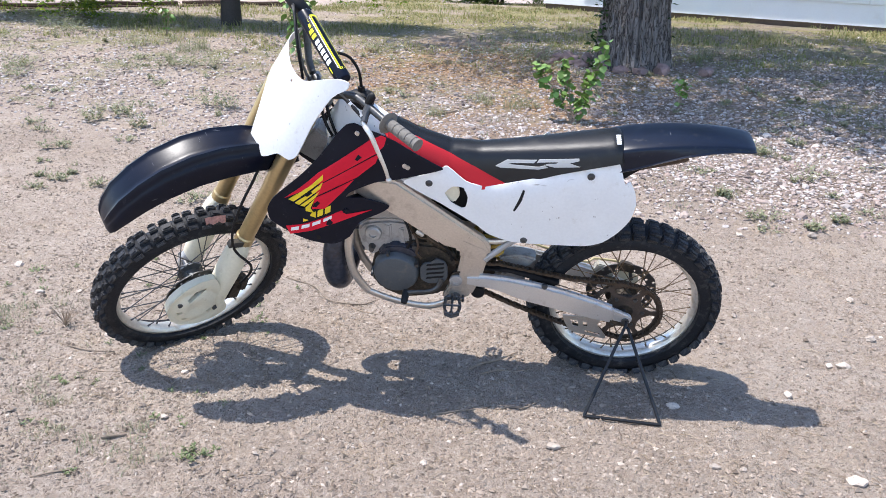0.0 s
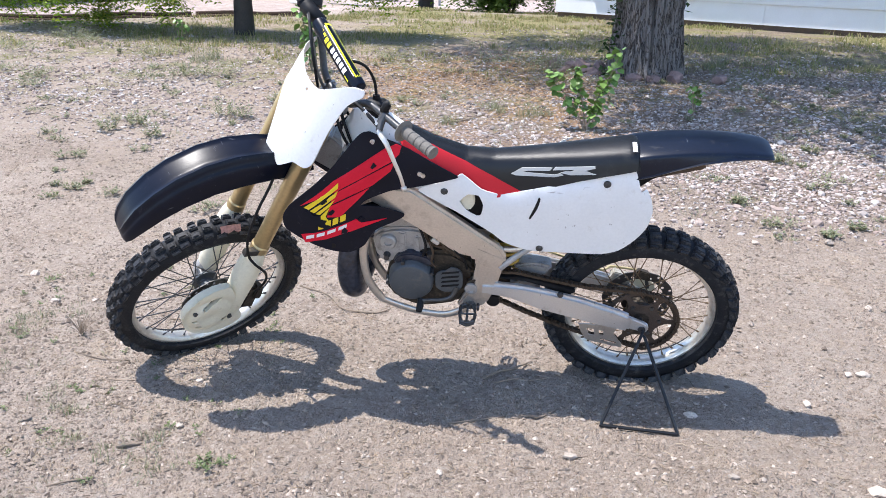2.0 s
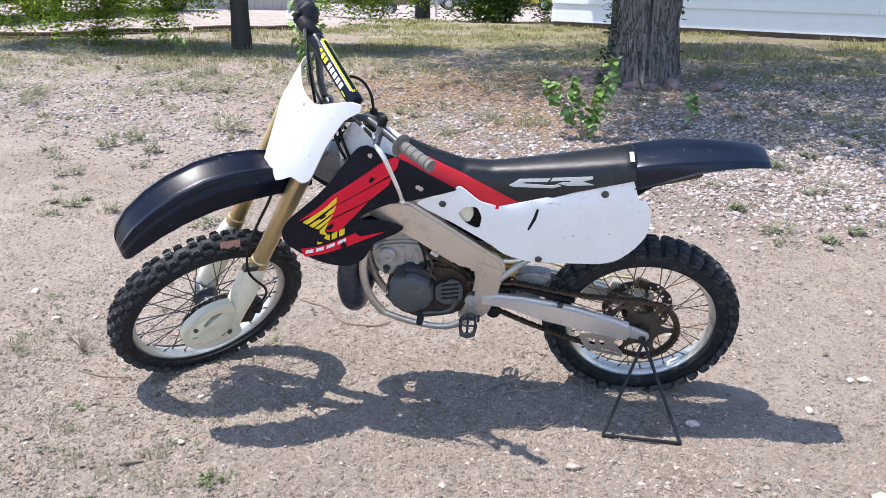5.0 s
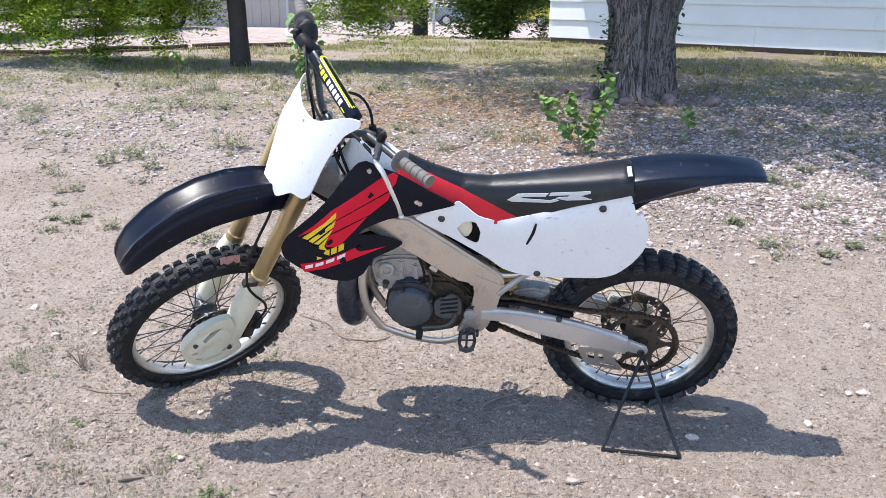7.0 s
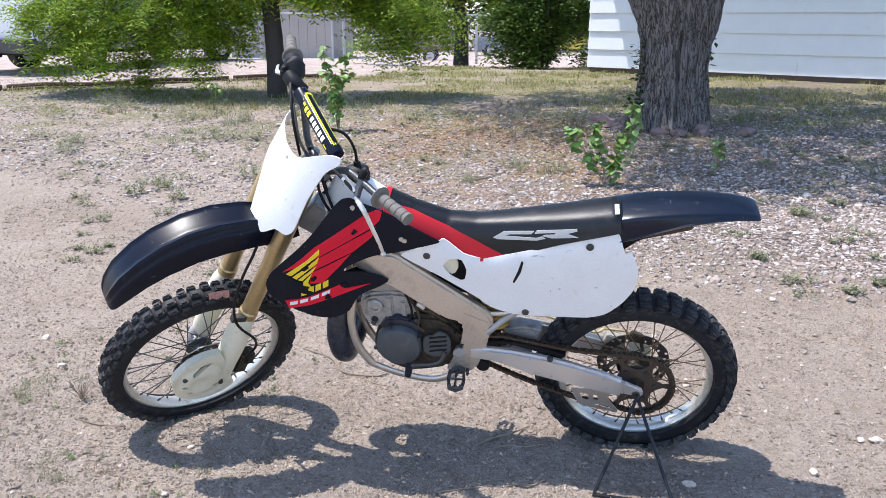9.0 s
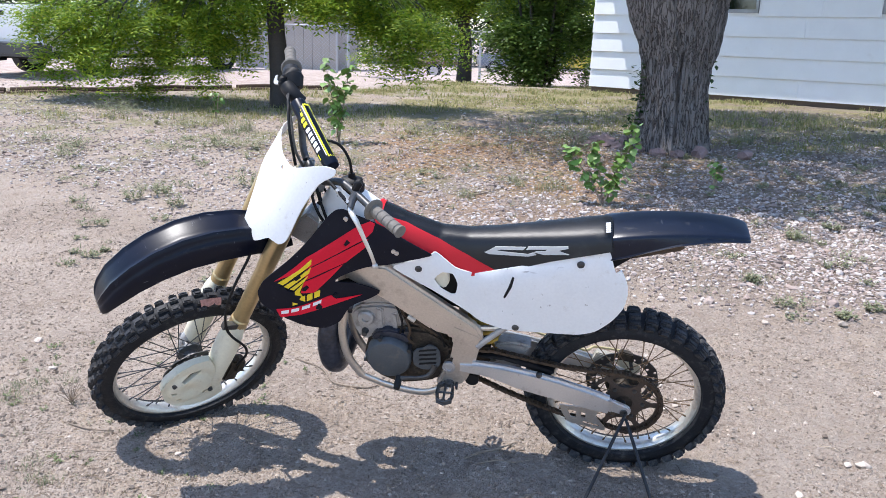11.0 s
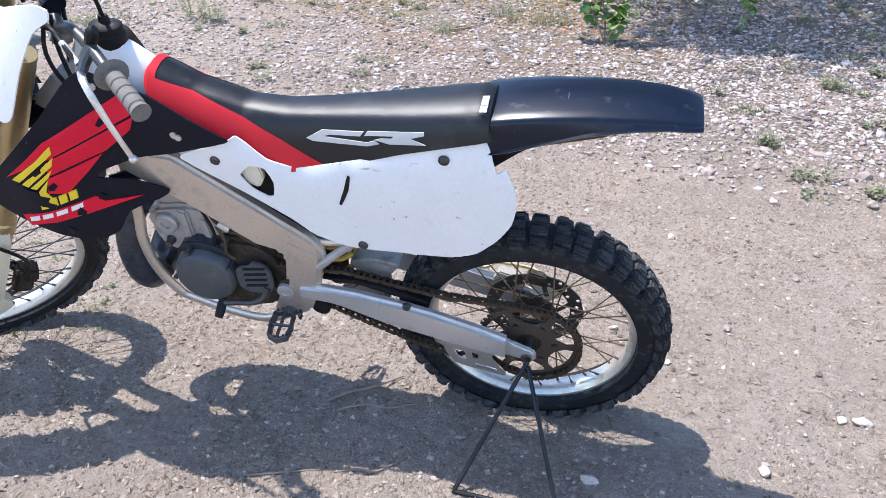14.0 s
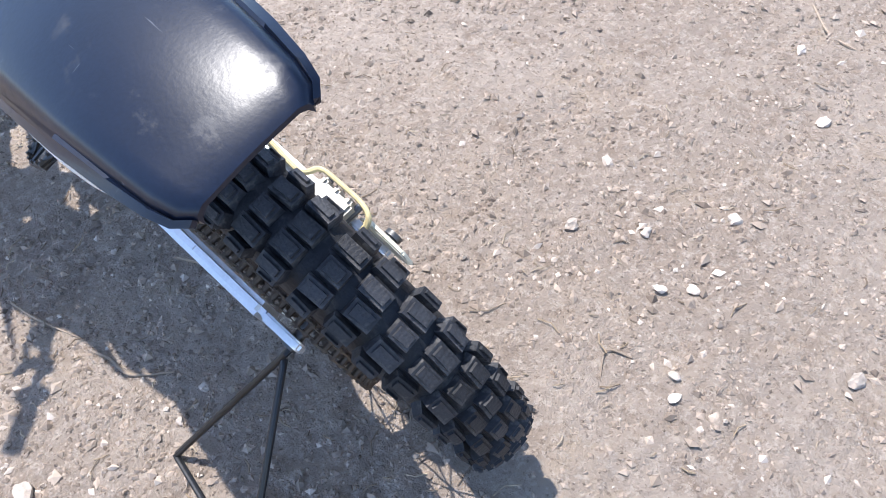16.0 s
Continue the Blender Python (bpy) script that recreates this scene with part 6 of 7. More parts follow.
for x, y, h in ((-3.4, 8.7, 0.17), (-3.3, 8.85, 0.16), (-1.7, 7.5, 0.12), (0.16, 6.95, 0.13), (-0.51, 6.6, 0.10), (-0.22, 7.15, 0.09), (1.42, 5.1, 0.06), (1.85, 6.0, 0.08), (0.3, 9.0, 0.2), (2.1, 9.6, 0.2), (-2.3, 8.4, 0.14)):
    for _ in range(3):
        tufts.append((x + rng.normal(0, 0.05), y + rng.normal(0, 0.05), 0.08, h, 40, 0.0018))
for _ in range(150):
    x, y = rng.uniform(-1.9, -0.7), rng.uniform(1.8, 3.4)
    tufts.append((x, y, 0.035, 0.02, 8, 0.0011))
for x, y in ((-1.79, 2.89), (-1.72, 2.82), (-1.76, 2.75), (-1.65, 2.95), (-1.333, 2.32), (-1.16, 2.105), (-0.897, 2.133), (-0.856, 1.99), (-0.993, 2.01), (-1.25, 2.25), (-1.6, 2.52)):
    for _ in range(6):
        tufts.append((x + rng.normal(0, 0.045), y + rng.normal(0, 0.04), 0.03, 0.032, 16, 0.0012))
blades("dry_tufts", tufts, M_weed, "low dry grass tufts growing through gravel and dirt", "grass tufts")


def leafy_weeds(name, plants, material, label):
    """Low bushy weeds, joined into one mesh: stalks crowded with narrow leaves. plants: x, y, radius, height, stalks, leaf."""
    vs, fs = [], []
    for x, y, r, h, n, leaf in plants:
        z0 = ground_z(x, y)
        for _ in range(n):
            a, d = rng.uniform(0, 6.28), r * math.sqrt(rng.uniform())
            root = np.array((x + 0.4 * d * math.cos(a), y + 0.4 * d * math.sin(a), z0 - 0.004))
            tip = np.array((x + d * math.cos(a) * 1.1, y + d * math.sin(a) * 1.1, z0 + h * rng.uniform(0.5, 1.0) * (1 - 0.4 * (d / r) ** 2)))
            for k in range(7):
                t = 0.2 + 0.8 * (k + rng.uniform()) / 7
                p = root + (tip - root) * t
                e, lift = rng.uniform(0, 6.28), rng.uniform(0.0, 0.9)
                u = np.array((math.cos(e) * math.cos(lift), math.sin(e) * math.cos(lift), math.sin(lift)))
                w = np.array((-math.sin(e), math.cos(e), 0.2)) * 0.26
                q, o = leaf * rng.uniform(0.6, 1.2), len(vs)
                vs += [tuple(p), tuple(p + (u * 0.5 + w) * q), tuple(p + u * q), tuple(p + (u * 0.5 - w) * q)]
                fs.append((o, o + 1, o + 2, o + 3))
    me = bpy.data.meshes.new(name)
    me.from_pydata(vs, [], fs)
    me.materials.append(material)
    return tagged(new(name, me), label, "weeds", kind="stuff")


plants = []
for x, y, r, h in ((-5.34, 9.6, 0.32, 0.30), (-5.15, 9.4, 0.25, 0.25), (-5.57, 8.83, 0.25, 0.2), (-3.45, 7.7, 0.30, 0.18), (-3.2, 7.9, 0.30, 0.2), (-2.95, 8.0, 0.28, 0.2), (-3.0, 5.9, 0.16, 0.12), (-2.85, 6.08, 0.15, 0.13), (-2.6, 5.8, 0.12, 0.12), (-2.33, 6.5, 0.2, 0.15), (-2.15, 6.45, 0.15, 0.16),
                   (-4.37, 7.2, 0.2, 0.14), (-5.1, 7.8, 0.25, 0.14), (-4.6, 7.6, 0.2, 0.13), (-0.26, 9.25, 0.35, 0.28), (0.05, 9.1, 0.3, 0.25), (0.3, 9.35, 0.25, 0.25), (2.17, 6.3, 0.11, 0.08), (1.42, 5.08, 0.07, 0.05), (1.82, 4.6, 0.09, 0.05), (2.0, 4.75, 0.08, 0.05), (1.85, 6.0, 0.09, 0.07), (-1.4, 9.3, 0.3, 0.15), (-2.2, 9.6, 0.3, 0.16), (2.4, 9.9, 0.3, 0.2), (2.9, 9.2, 0.25, 0.2), (-4.0, 8.9, 0.3, 0.16)):
    k = 0.7 if y < 7 else 0.9
    plants.append((x, y, r * k, h, int(12 + 170 * r), 0.024))
for _ in range(260):
    y = rng.uniform(4.4, 11.5)
    x = rng.uniform(-0.64, 0.44) * y + 0.1
    if x < -0.5 or y > 6.8 or x > 1.2:
        plants.append((x, y, rng.uniform(0.03, 0.11), rng.uniform(0.03, 0.09), int(rng.uniform(6, 22)), 0.02))
leafy_weeds("weeds", plants, M_weed, "low grey-green leafy weeds among the gravel")
plants = [(-0.689, 2.031, 0.045, 0.03, 16, 0.014), (-0.64, 2.05, 0.03, 0.025, 8, 0.012), (-1.9, 3.3, 0.05, 0.03, 8, 0.014)]
for _ in range(60):
    plants.append((rng.uniform(-2.0, -0.7), rng.uniform(1.75, 3.6), 0.02, 0.016, 5, 0.010))
leafy_weeds("weeds", plants, M_seedling, "tiny green weeds sprouting from the dirt")
# a brittle dead plant by the front wheel
b = bmesh.new()
for k in range(18):
    a, d, h = rng.uniform(0, 6.28), 0.055 * math.sqrt(rng.uniform()), rng.uniform(0.04, 0.085)
    x, y = -1.49, 2.79
    tube([(x, y, 0.0), (x + 0.5 * d * math.cos(a), y + 0.5 * d * math.sin(a), h * 0.6), (x + d * math.cos(a), y + d * math.sin(a), h)], 0.0016, 4, 2, b, caps=False)
tagged(part("dead_plant", b, M_twig), "brittle brown dead plant standing in the dirt", "dead plant")
# ---- trees and saplings ----


def bark_material():
    """Long ridges of grey bark with dark furrows between them."""
    m = bpy.data.materials.new("furrowed_bark")
    m.use_nodes = True
    n, l = m.node_tree.nodes, m.node_tree.links
    b = n["Principled BSDF"]
    co = n.new("ShaderNodeTexCoord")
    mp = n.new("ShaderNodeMapping")
    mp.inputs["Scale"].default_value = (1, 1, 0.17)
    l.new(co.outputs["Object"], mp.inputs["Vector"])
    wide = n.new("ShaderNodeTexNoise")
    wide.inputs["Scale"].default_value, wide.inputs["Detail"].default_value, wide.inputs["Roughness"].default_value = 32, 4, 0.55
    wide.inputs["Distortion"].default_value = 0.7
    l.new(mp.outputs[0], wide.inputs["Vector"])
    grit = n.new("ShaderNodeTexNoise")
    grit.inputs["Scale"].default_value, grit.inputs["Detail"].default_value = 70, 5
    l.new(co.outputs["Object"], grit.inputs["Vector"])
    mid = n.new("ShaderNodeMath")
    mid.operation = "SUBTRACT"
    mid.inputs[1].default_value = 0.5
    l.new(wide.outputs["Fac"], mid.inputs[0])
    furrow = n.new("ShaderNodeMath")
    furrow.operation = "ABSOLUTE"
    l.new(mid.outputs[0], furrow.inputs[0])
    r = n.new("ShaderNodeMapRange")
    r.inputs[1].default_value, r.inputs[2].default_value = 0.0, 0.055
    l.new(furrow.outputs[0], r.inputs[0])
    mix = n.new("ShaderNodeMix")
    mix.data_type = "RGBA"
    mix.inputs["A"].default_value, mix.inputs["B"].default_value = (0.08, 0.068, 0.061, 1), (0.215, 0.195, 0.18, 1)
    l.new(r.outputs[0], mix.inputs["Factor"])
    s = n.new("ShaderNodeMapRange")
    s.inputs[3].default_value, s.inputs[4].default_value = 0.65, 1.35
    l.new(grit.outputs["Fac"], s.inputs[0])
    v = n.new("ShaderNodeVectorMath")
    v.operation = "SCALE"
    l.new(mix.outputs["Result"], v.inputs[0])
    l.new(s.outputs[0], v.inputs["Scale"])
    l.new(v.outputs[0], b.inputs["Base Color"])
    b.inputs["Roughness"].default_value = 0.95
    b.inputs["Specular IOR Level"].default_value = 0.2
    h = n.new("ShaderNodeMath")
    h.operation = "ADD"
    l.new(r.outputs[0], h.inputs[0])
    l.new(grit.outputs["Fac"], h.inputs[1])
    bp = n.new("ShaderNodeBump")
    bp.inputs["Strength"].default_value, bp.inputs["Distance"].default_value = 0.9, 0.02
    l.new(h.outputs[0], bp.inputs["Height"])
    l.new(bp.outputs[0], b.inputs["Normal"])
    return m


M_bark = bark_material()
M_darkbark = mat("dark_smooth_bark", (0.052, 0.044, 0.039), 0.9, vary=0.3, scale=9, grain=60, bump=0.6)
M_leaf_locust = island_material("locust_leaves", ((0.08, 0.16, 0.015), (0.15, 0.27, 0.02), (0.24, 0.37, 0.03), (0.40, 0.47, 0.04), (0.09, 0.17, 0.015)), 0.5, 0, sub=0.45)
M_leaf_shrub = island_material("shrub_leaves", ((0.05, 0.10, 0.018), (0.085, 0.155, 0.025), (0.13, 0.20, 0.035), (0.04, 0.08, 0.015)), 0.55, 0, sub=0.35)
M_leaf_dark = island_material("dark_leaves", ((0.035, 0.07, 0.018), (0.05, 0.09, 0.022), (0.07, 0.115, 0.03), (0.03, 0.055, 0.016)), 0.6, 0, sub=0.3)
M_leaf_big = mat("sapling_leaf", (0.15, 0.255, 0.055), 0.42, vary=0.2, scale=30, bump=0.1, each=0.35)


def bark_tube(pts, radii, seg, ring_step, ridge, seed):
    """A limb with furrowed bark."""
    path = smooth_path(pts, 8)
    lens = [0.0]
    for a, c in zip(path, path[1:]):
        lens.append(lens[-1] + (c - a).length)
    total = lens[-1]
    n = max(4, int(total / ring_step))
    bm, rings = bmesh.new(), []
    for i in range(n + 1):
        s = total * i / n
        k = max(0, min(len(path) - 2, int(np.searchsorted(lens, s)) - 1))
        u = (s - lens[k]) / max(1e-6, lens[k + 1] - lens[k])
        p, d = path[k].lerp(path[k + 1], u), (path[k + 1] - path[k]).normalized()
        t = (k + u) / 8
        j = min(int(t), len(radii) - 2)
        r = radii[j] + (radii[j + 1] - radii[j]) * (t - j)
        a = d.cross(Vector((0, 1, 0.01))).normalized()
        c = d.cross(a)
        ring = []
        for q in range(seg):
            th = 2 * math.pi * q / seg
            e = math.cos(th) * a + math.sin(th) * c
            f = Vector((math.cos(th) * 7 + seed, math.sin(th) * 7, s * 1.9))
            g = 1 - abs(noise.noise(f + 0.5 * noise.noise_vector(f * 0.6))) * 2.1
            h = noise.noise(Vector((math.cos(th) * 16, math.sin(th) * 16 + seed, s * 7)))
            ring.append(bm.verts.new(p + e * (r + ridge * g + ridge * 0.35 * h + r * 0.06 * noise.noise(Vector((math.cos(th), math.sin(th), s * 1.2 + seed))))))
        rings.append(ring)
    for r, q in zip(rings, rings[1:]):
        for k in range(seg):
            bm.faces.new((r[k], r[(k + 1) % seg], q[(k + 1) % seg], q[k]))
    bm.faces.new(list(reversed(rings[0])))
    bm.faces.new(rings[-1])
    return bm


def leaf_cloud(name, centres, material, parent, leaf, per, seed, pinnate=True):
    """Sprigs of leaflets hung about centres (x, y, z, spread, number of sprigs)."""
    g = np.random.default_rng(seed)
    if pinnate:
        quads = []
        for k in range(per):
            for side in (-1, 1):
                x = (k + 0.5) / per * leaf * 7
                o = np.array([x, 0, 0])
                quads.append(np.array([o, o + (leaf * 0.35, side * leaf * 0.42, 0), o + (leaf * 0.5, side * leaf, -0.1 * leaf), o + (-leaf * 0.05, side * leaf * 0.55, 0)]))
        base = np.concatenate(quads)
    else:
        quads = []
        for k in range(per):
            o = np.array([k * leaf * 0.9, 0, 0])
            s = -1 if k % 2 else 1
            quads.append(np.array([o, o + (leaf * 0.5, s * leaf * 0.15, 0.05 * leaf), o + (leaf * 0.75, s * leaf, 0), o + (0.05 * leaf, s * leaf * 0.6, -0.05 * leaf)]))
        base = np.concatenate(quads)
    vs, fs, off = [], [], 0
    faces = np.arange(len(base)).reshape(-1, 4)
    for x, y, z, spread, number in centres:
        for _ in range(number):
            v = g.normal(0, 1, 3)
            v = v / np.linalg.norm(v) * spread * g.uniform(0.2, 1.0) ** 0.6 * np.array([1.15, 1.0, 0.75])
            yaw, pitch, roll = g.uniform(0, 6.28), g.uniform(-0.2, 1.0), g.uniform(-0.6, 0.6)
            m = np.array((Matrix.Rotation(yaw, 3, "Z") @ Matrix.Rotation(pitch, 3, "Y") @ Matrix.Rotation(roll, 3, "X")))
            vs.append(base * g.uniform(0.75, 1.2) @ m.T + v + (x, y, z))
            fs.append(faces + off)
            off += len(base)
    me = bpy.data.meshes.new(name)
    me.from_pydata(np.concatenate(vs).tolist(), [], np.concatenate(fs).tolist())
    me.materials.append(material)
    ob = new(name, me)
    ob.parent = parent
    return ob


# the large tree
TREE = Vector((1.25, 9.12, 0.30))
big = new("tree")
big.location = TREE
tagged(big, "large old tree with deeply furrowed grey-brown bark, ivy at its foot", "tree")
part("trunk", bark_tube([(0, 0, -0.15), (0.0, 0, 0.08), (0.0, 0, 0.5), (0.0, 0, 0.85), (0.0, 0, 1.15), (-0.04, 0, 1.5), (-0.04, 0, 1.75)], [0.46, 0.37, 0.31, 0.32, 0.40, 0.48, 0.50], 200, 0.016, 0.036, 2.0), M_bark, big, "thick furrowed trunk")
BOUGHS = [([(-0.08, 0, 0.95), (-0.20, 0, 1.35), (-0.42, 0.0, 1.9), (-0.6, 0.1, 2.7), (-1.1, 0.3, 3.8), (-1.7, 0.5, 5.2)], [0.20, 0.28, 0.25, 0.20, 0.15, 0.08]),
         ([(0.14, 0, 1.55), (0.28, 0.0, 2.0), (0.5, -0.1, 2.8), (1.0, -0.3, 4.0), (1.9, -0.8, 5.4)], [0.30, 0.27, 0.23, 0.17, 0.08]),
         ([(0.02, 0.05, 1.7), (0.0, 0.3, 2.6), (0.2, 0.9, 4.0), (0.3, 1.6, 6.0)], [0.22, 0.2, 0.15, 0.07])]
for i, (p, r) in enumerate(BOUGHS):
    part("limb", bark_tube(p, r, 48, 0.05, 0.012, 5.0 + i), M_bark, big)
burl = bmesh.new()
bmesh.ops.create_icosphere(burl, subdivisions=4, radius=1)
for v in burl.verts:
    k = 1 + 0.22 * noise.noise(v.co * 2.5) + 0.14 * noise.noise(v.co * 7)
    v.co = Vector((v.co.x * 0.17 * k + 0.13, v.co.y * 0.10 * k - 0.29, v.co.z * 0.24 * k + 1.52))
part("burl", burl, M_bark, big, "gnarled burl in the bark")
crown = []
g2 = random.Random(4)
for _ in range(130):
    a, d = g2.uniform(0, 6.28), 4.3 * math.sqrt(g2.uniform(0, 1))
    crown.append((0.1 + d * math.cos(a), 0.5 + d * math.sin(a) * 0.75, g2.uniform(4.0, 7.8) - 0.10 * d, g2.uniform(0.5, 0.9), 36))
leaf_cloud("crown", crown, M_leaf_dark, big, 0.10, 6, 21, pinnate=False)
ivy = []
for k in range(26):
    ivy.append((-0.36 + 0.05 * math.sin(k * 2.1), -0.16 + 0.04 * math.cos(k * 1.3), 0.05 + 0.033 * k, 0.07, 3))
for k in range(10):
    ivy.append((0.32 + 0.02 * math.sin(k), -0.10, 0.15 + 0.13 * k, 0.03, 1))
leaf_cloud("ivy", ivy, M_leaf_dark, big, 0.06, 2, 22, pinnate=False)

M_rock = mat("reddish_grey_rock", (0.24, 0.165, 0.15), 0.9, vary=0.3, scale=9, grain=80, bump=0.7, each=0.25)
for i, (x, y, s) in enumerate(((0.62, 9.10, 0.15), (0.50, 9.25, 0.12), (0.80, 9.2, 0.14), (0.72, 8.92, 0.11), (0.42, 9.0, 0.10), (1.10, 8.70, 0.12), (1.30, 8.66, 0.10), (1.52, 8.72, 0.14), (1.95, 8.75, 0.13), (0.95, 8.85, 0.10), (0.30, 9.3, 0.12))):
    stone(x, y, s * 0.68, "rock", M_rock, "reddish-grey rock at the foot of the tree", "rock", 0.7, 0.2, 40 + i)


def locust(name, base, trunk_pts, radii, branches, clumps, leaf, per, seed, label, material):
    ob = new(name)
    ob.location = base
    tagged(ob, label, "tree")
    part("trunk", bark_tube(trunk_pts, radii, 20, 0.06, 0.006, seed), M_darkbark, ob, "dark trunk")
    for p, r in branches:
        part("branch", tube(p, r, 7, 3), M_darkbark, ob)
    leaf_cloud("crown", clumps, material, ob, leaf, per, seed)
    return ob


r3 = random.Random(12)
clumps, branches = [], []
for (ex, ey, ez), n in (((-3.3, -0.2, 1.5), 8), ((-2.9, -0.6, 0.8), 4), ((-2.0, 0.0, 0.8), 7), ((-2.0, -0.5, 1.9), 8), ((-1.3, -0.3, 1.45), 8), ((-1.0, 0.4, 2.0), 7), ((-0.4, -0.4, 1.75), 5), ((0.75, -0.2, 1.5), 9), ((1.1, 0.3, 1.3), 9), ((0.5, 0.2, 1.75), 8), ((1.7, 0.0, 1.35), 10), ((1.3, 0.2, 1.9), 8), ((0.5, 0.5, 2.4), 6), ((-2.6, 0.3, 2.6), 8), ((-1.2, -0.6, 2.8), 8), ((0.2, -0.3, 3.0), 8), ((1.6, 0.3, 2.8), 6), ((-3.4, 0.2, 2.5), 7), ((-0.9, 0.3, 0.9), 4)):
    root = Vector((0, 0, 1.75 + 0.3 * r3.random()))
    tip = Vector((ex, ey, ez))
    mid = root.lerp(tip, 0.5) + Vector((0, 0, 0.45))
    branches.append(([root, mid, tip], [0.035, 0.02, 0.005]))
    for k in range(n):
        t = 0.35 + 0.65 * (k + r3.random()) / n
        p = root.lerp(mid, t * 2) if t < 0.5 else mid.lerp(tip, t * 2 - 1)
        clumps.append((p.x + r3.gauss(0, 0.16), p.y + r3.gauss(0, 0.2), p.z + r3.gauss(0, 0.10) - 0.05, 0.185, 52))
# low sprays that hang almost to the grass
HANG = ((-3.4, 0.8), (-3.2, 0.3), (-3.05, 0.12), (-2.6, 0.85), (-2.3, 0.2), (-2.15, 0.0), (-1.98, 0.05), (-1.5, 0.85), (-1.15, 0.5), (-0.95, 0.22), (-0.75, 0.35), (-0.4, 0.95), (0.3, 1.3), (0.8, 1.05), (1.3, 0.85), (1.6, 0.45), (1.85, 0.45), (2.15, 0.6))
for x, low in HANG:
    for k in range(5 if x < 0 else 4):
        tip = Vector((x + r3.gauss(0, 0.09), r3.uniform(-0.7, 0.7), low + 0.12 + (1.25 - low) * (k / 7) + r3.uniform(0, 0.12)))
        root = Vector((x * 0.35, tip.y * 0.4, 1.9))
        mid = Vector((x * 0.8, tip.y * 0.9, max(tip.z + 0.25, 1.5)))
        branches.append(([root, mid, tip], [0.009, 0.006, 0.002]))
        clumps.append((tip.x, tip.y, tip.z + 0.06, 0.15, 36))
        q = mid.lerp(tip, 0.55)
        clumps.append((q.x, q.y, q.z, 0.15, 24))
locust("tree", (-3.73, 11.0, 0.36), [(0, 0, -0.1), (0.0, 0, 0.6), (-0.03, 0, 1.3), (-0.02, 0, 2.2), (0.1, 0.1, 3.6)], [0.14, 0.115, 0.105, 0.10, 0.05], branches, clumps, 0.056, 5, 31, "young locust tree with a dark trunk and drooping bright green leaves", M_leaf_locust)
clumps, branches = [], []
for (ex, ey, ez), n in (((-1.6, -0.3, 1.9), 8), ((-2.6, 0, 1.5), 9), ((-2.2, -0.5, 0.8), 7), ((-3.4, 0.2, 2.2), 8), ((1.4, -0.3, 1.8), 9), ((2.4, -0.2, 1.3), 10), ((2.2, 0.2, 2.4), 9), ((0.4, -0.4, 2.6), 8), ((-0.9, 0.2, 2.8), 8), ((3.2, 0.0, 1.9), 9), ((3.0, -0.3, 0.7), 7), ((-1.0, -0.5, 1.3), 5)):
    root = Vector((0.1, 0, 1.9 + 0.3 * r3.random()))
    tip = Vector((ex, ey, ez))
    mid = root.lerp(tip, 0.5) + Vector((0, 0, 0.5))
    branches.append(([root, mid, tip], [0.05, 0.03, 0.008]))
    for k in range(n):
        t = 0.3 + 0.7 * (k + r3.random()) / n
        p = root.lerp(mid, t * 2) if t < 0.5 else mid.lerp(tip, t * 2 - 1)
        clumps.append((p.x + r3.gauss(0, 0.25), p.y + r3.gauss(0, 0.3), p.z + r3.gauss(0, 0.15), 0.42, 90))
locust("tree", (-2.84, 21.9, 0.16), [(0, 0, -0.1), (0.02, 0, 0.8), (-0.06, 0, 1.6), (-0.2, 0, 2.5), (-0.35, 0.1, 4.0)], [0.21, 0.17, 0.15, 0.13, 0.06], branches + [([(-0.05, 0, 1.5), (0.35, 0, 2.0), (0.9, 0.1, 2.6)], [0.09, 0.07, 0.03])], clumps, 0.075, 5, 32, "tree with a forked dark trunk and hanging green branches", M_leaf_locust)
# leafy shrub beside the house
bush = new("shrub")
bush.location = (-0.75, 19.6, 0.30)
tagged(bush, "tall dark green shrub growing beside the house", "shrub")
clumps = []
for _ in range(120):
    a, d = r3.uniform(0, 6.28), math.sqrt(r3.random())
    z = r3.uniform(0.15, 3.6)
    clumps.append((1.25 * d * math.cos(a), 0.8 * d * math.sin(a), z, 0.36, 70))
leaf_cloud("crown", clumps, M_leaf_shrub, bush, 0.085, 4, 33, pinnate=False)
for k in range(6):
    a = k * 1.05
    part("stem", tube([(0.2 * math.cos(a), 0.2 * math.sin(a), -0.1), (0.5 * math.cos(a), 0.4 * math.sin(a), 1.6), (0.8 * math.cos(a), 0.5 * math.sin(a), 3.2)], [0.04, 0.03, 0.01], 7, 3), M_darkbark, bush)


def leaf_mesh(size):
    """One broad pointed leaf, folded along its rib."""
    b = bmesh.new()
    half = [(0.0, 0.0), (0.10, 0.26), (0.30, 0.44), (0.55, 0.40), (0.80, 0.20), (1.0, 0.0)]
    rib = [b.verts.new((x * size, 0, -0.10 * size * x * x)) for x, _ in half]
    for side in (-1, 1):
        edge = [b.verts.new((x * size, side * y * size, 0.12 * size * y - 0.12 * size * x * x)) for x, y in half[1:-1]]
        line = [rib[0], *edge, rib[-1]]
        for k in range(len(half) - 1):
            vs = [rib[k], rib[k + 1], line[k + 1], line[k]]
            vs = list(dict.fromkeys(vs))
            if len(vs) > 2:
                b.faces.new(vs)
    return b


LEAF = None


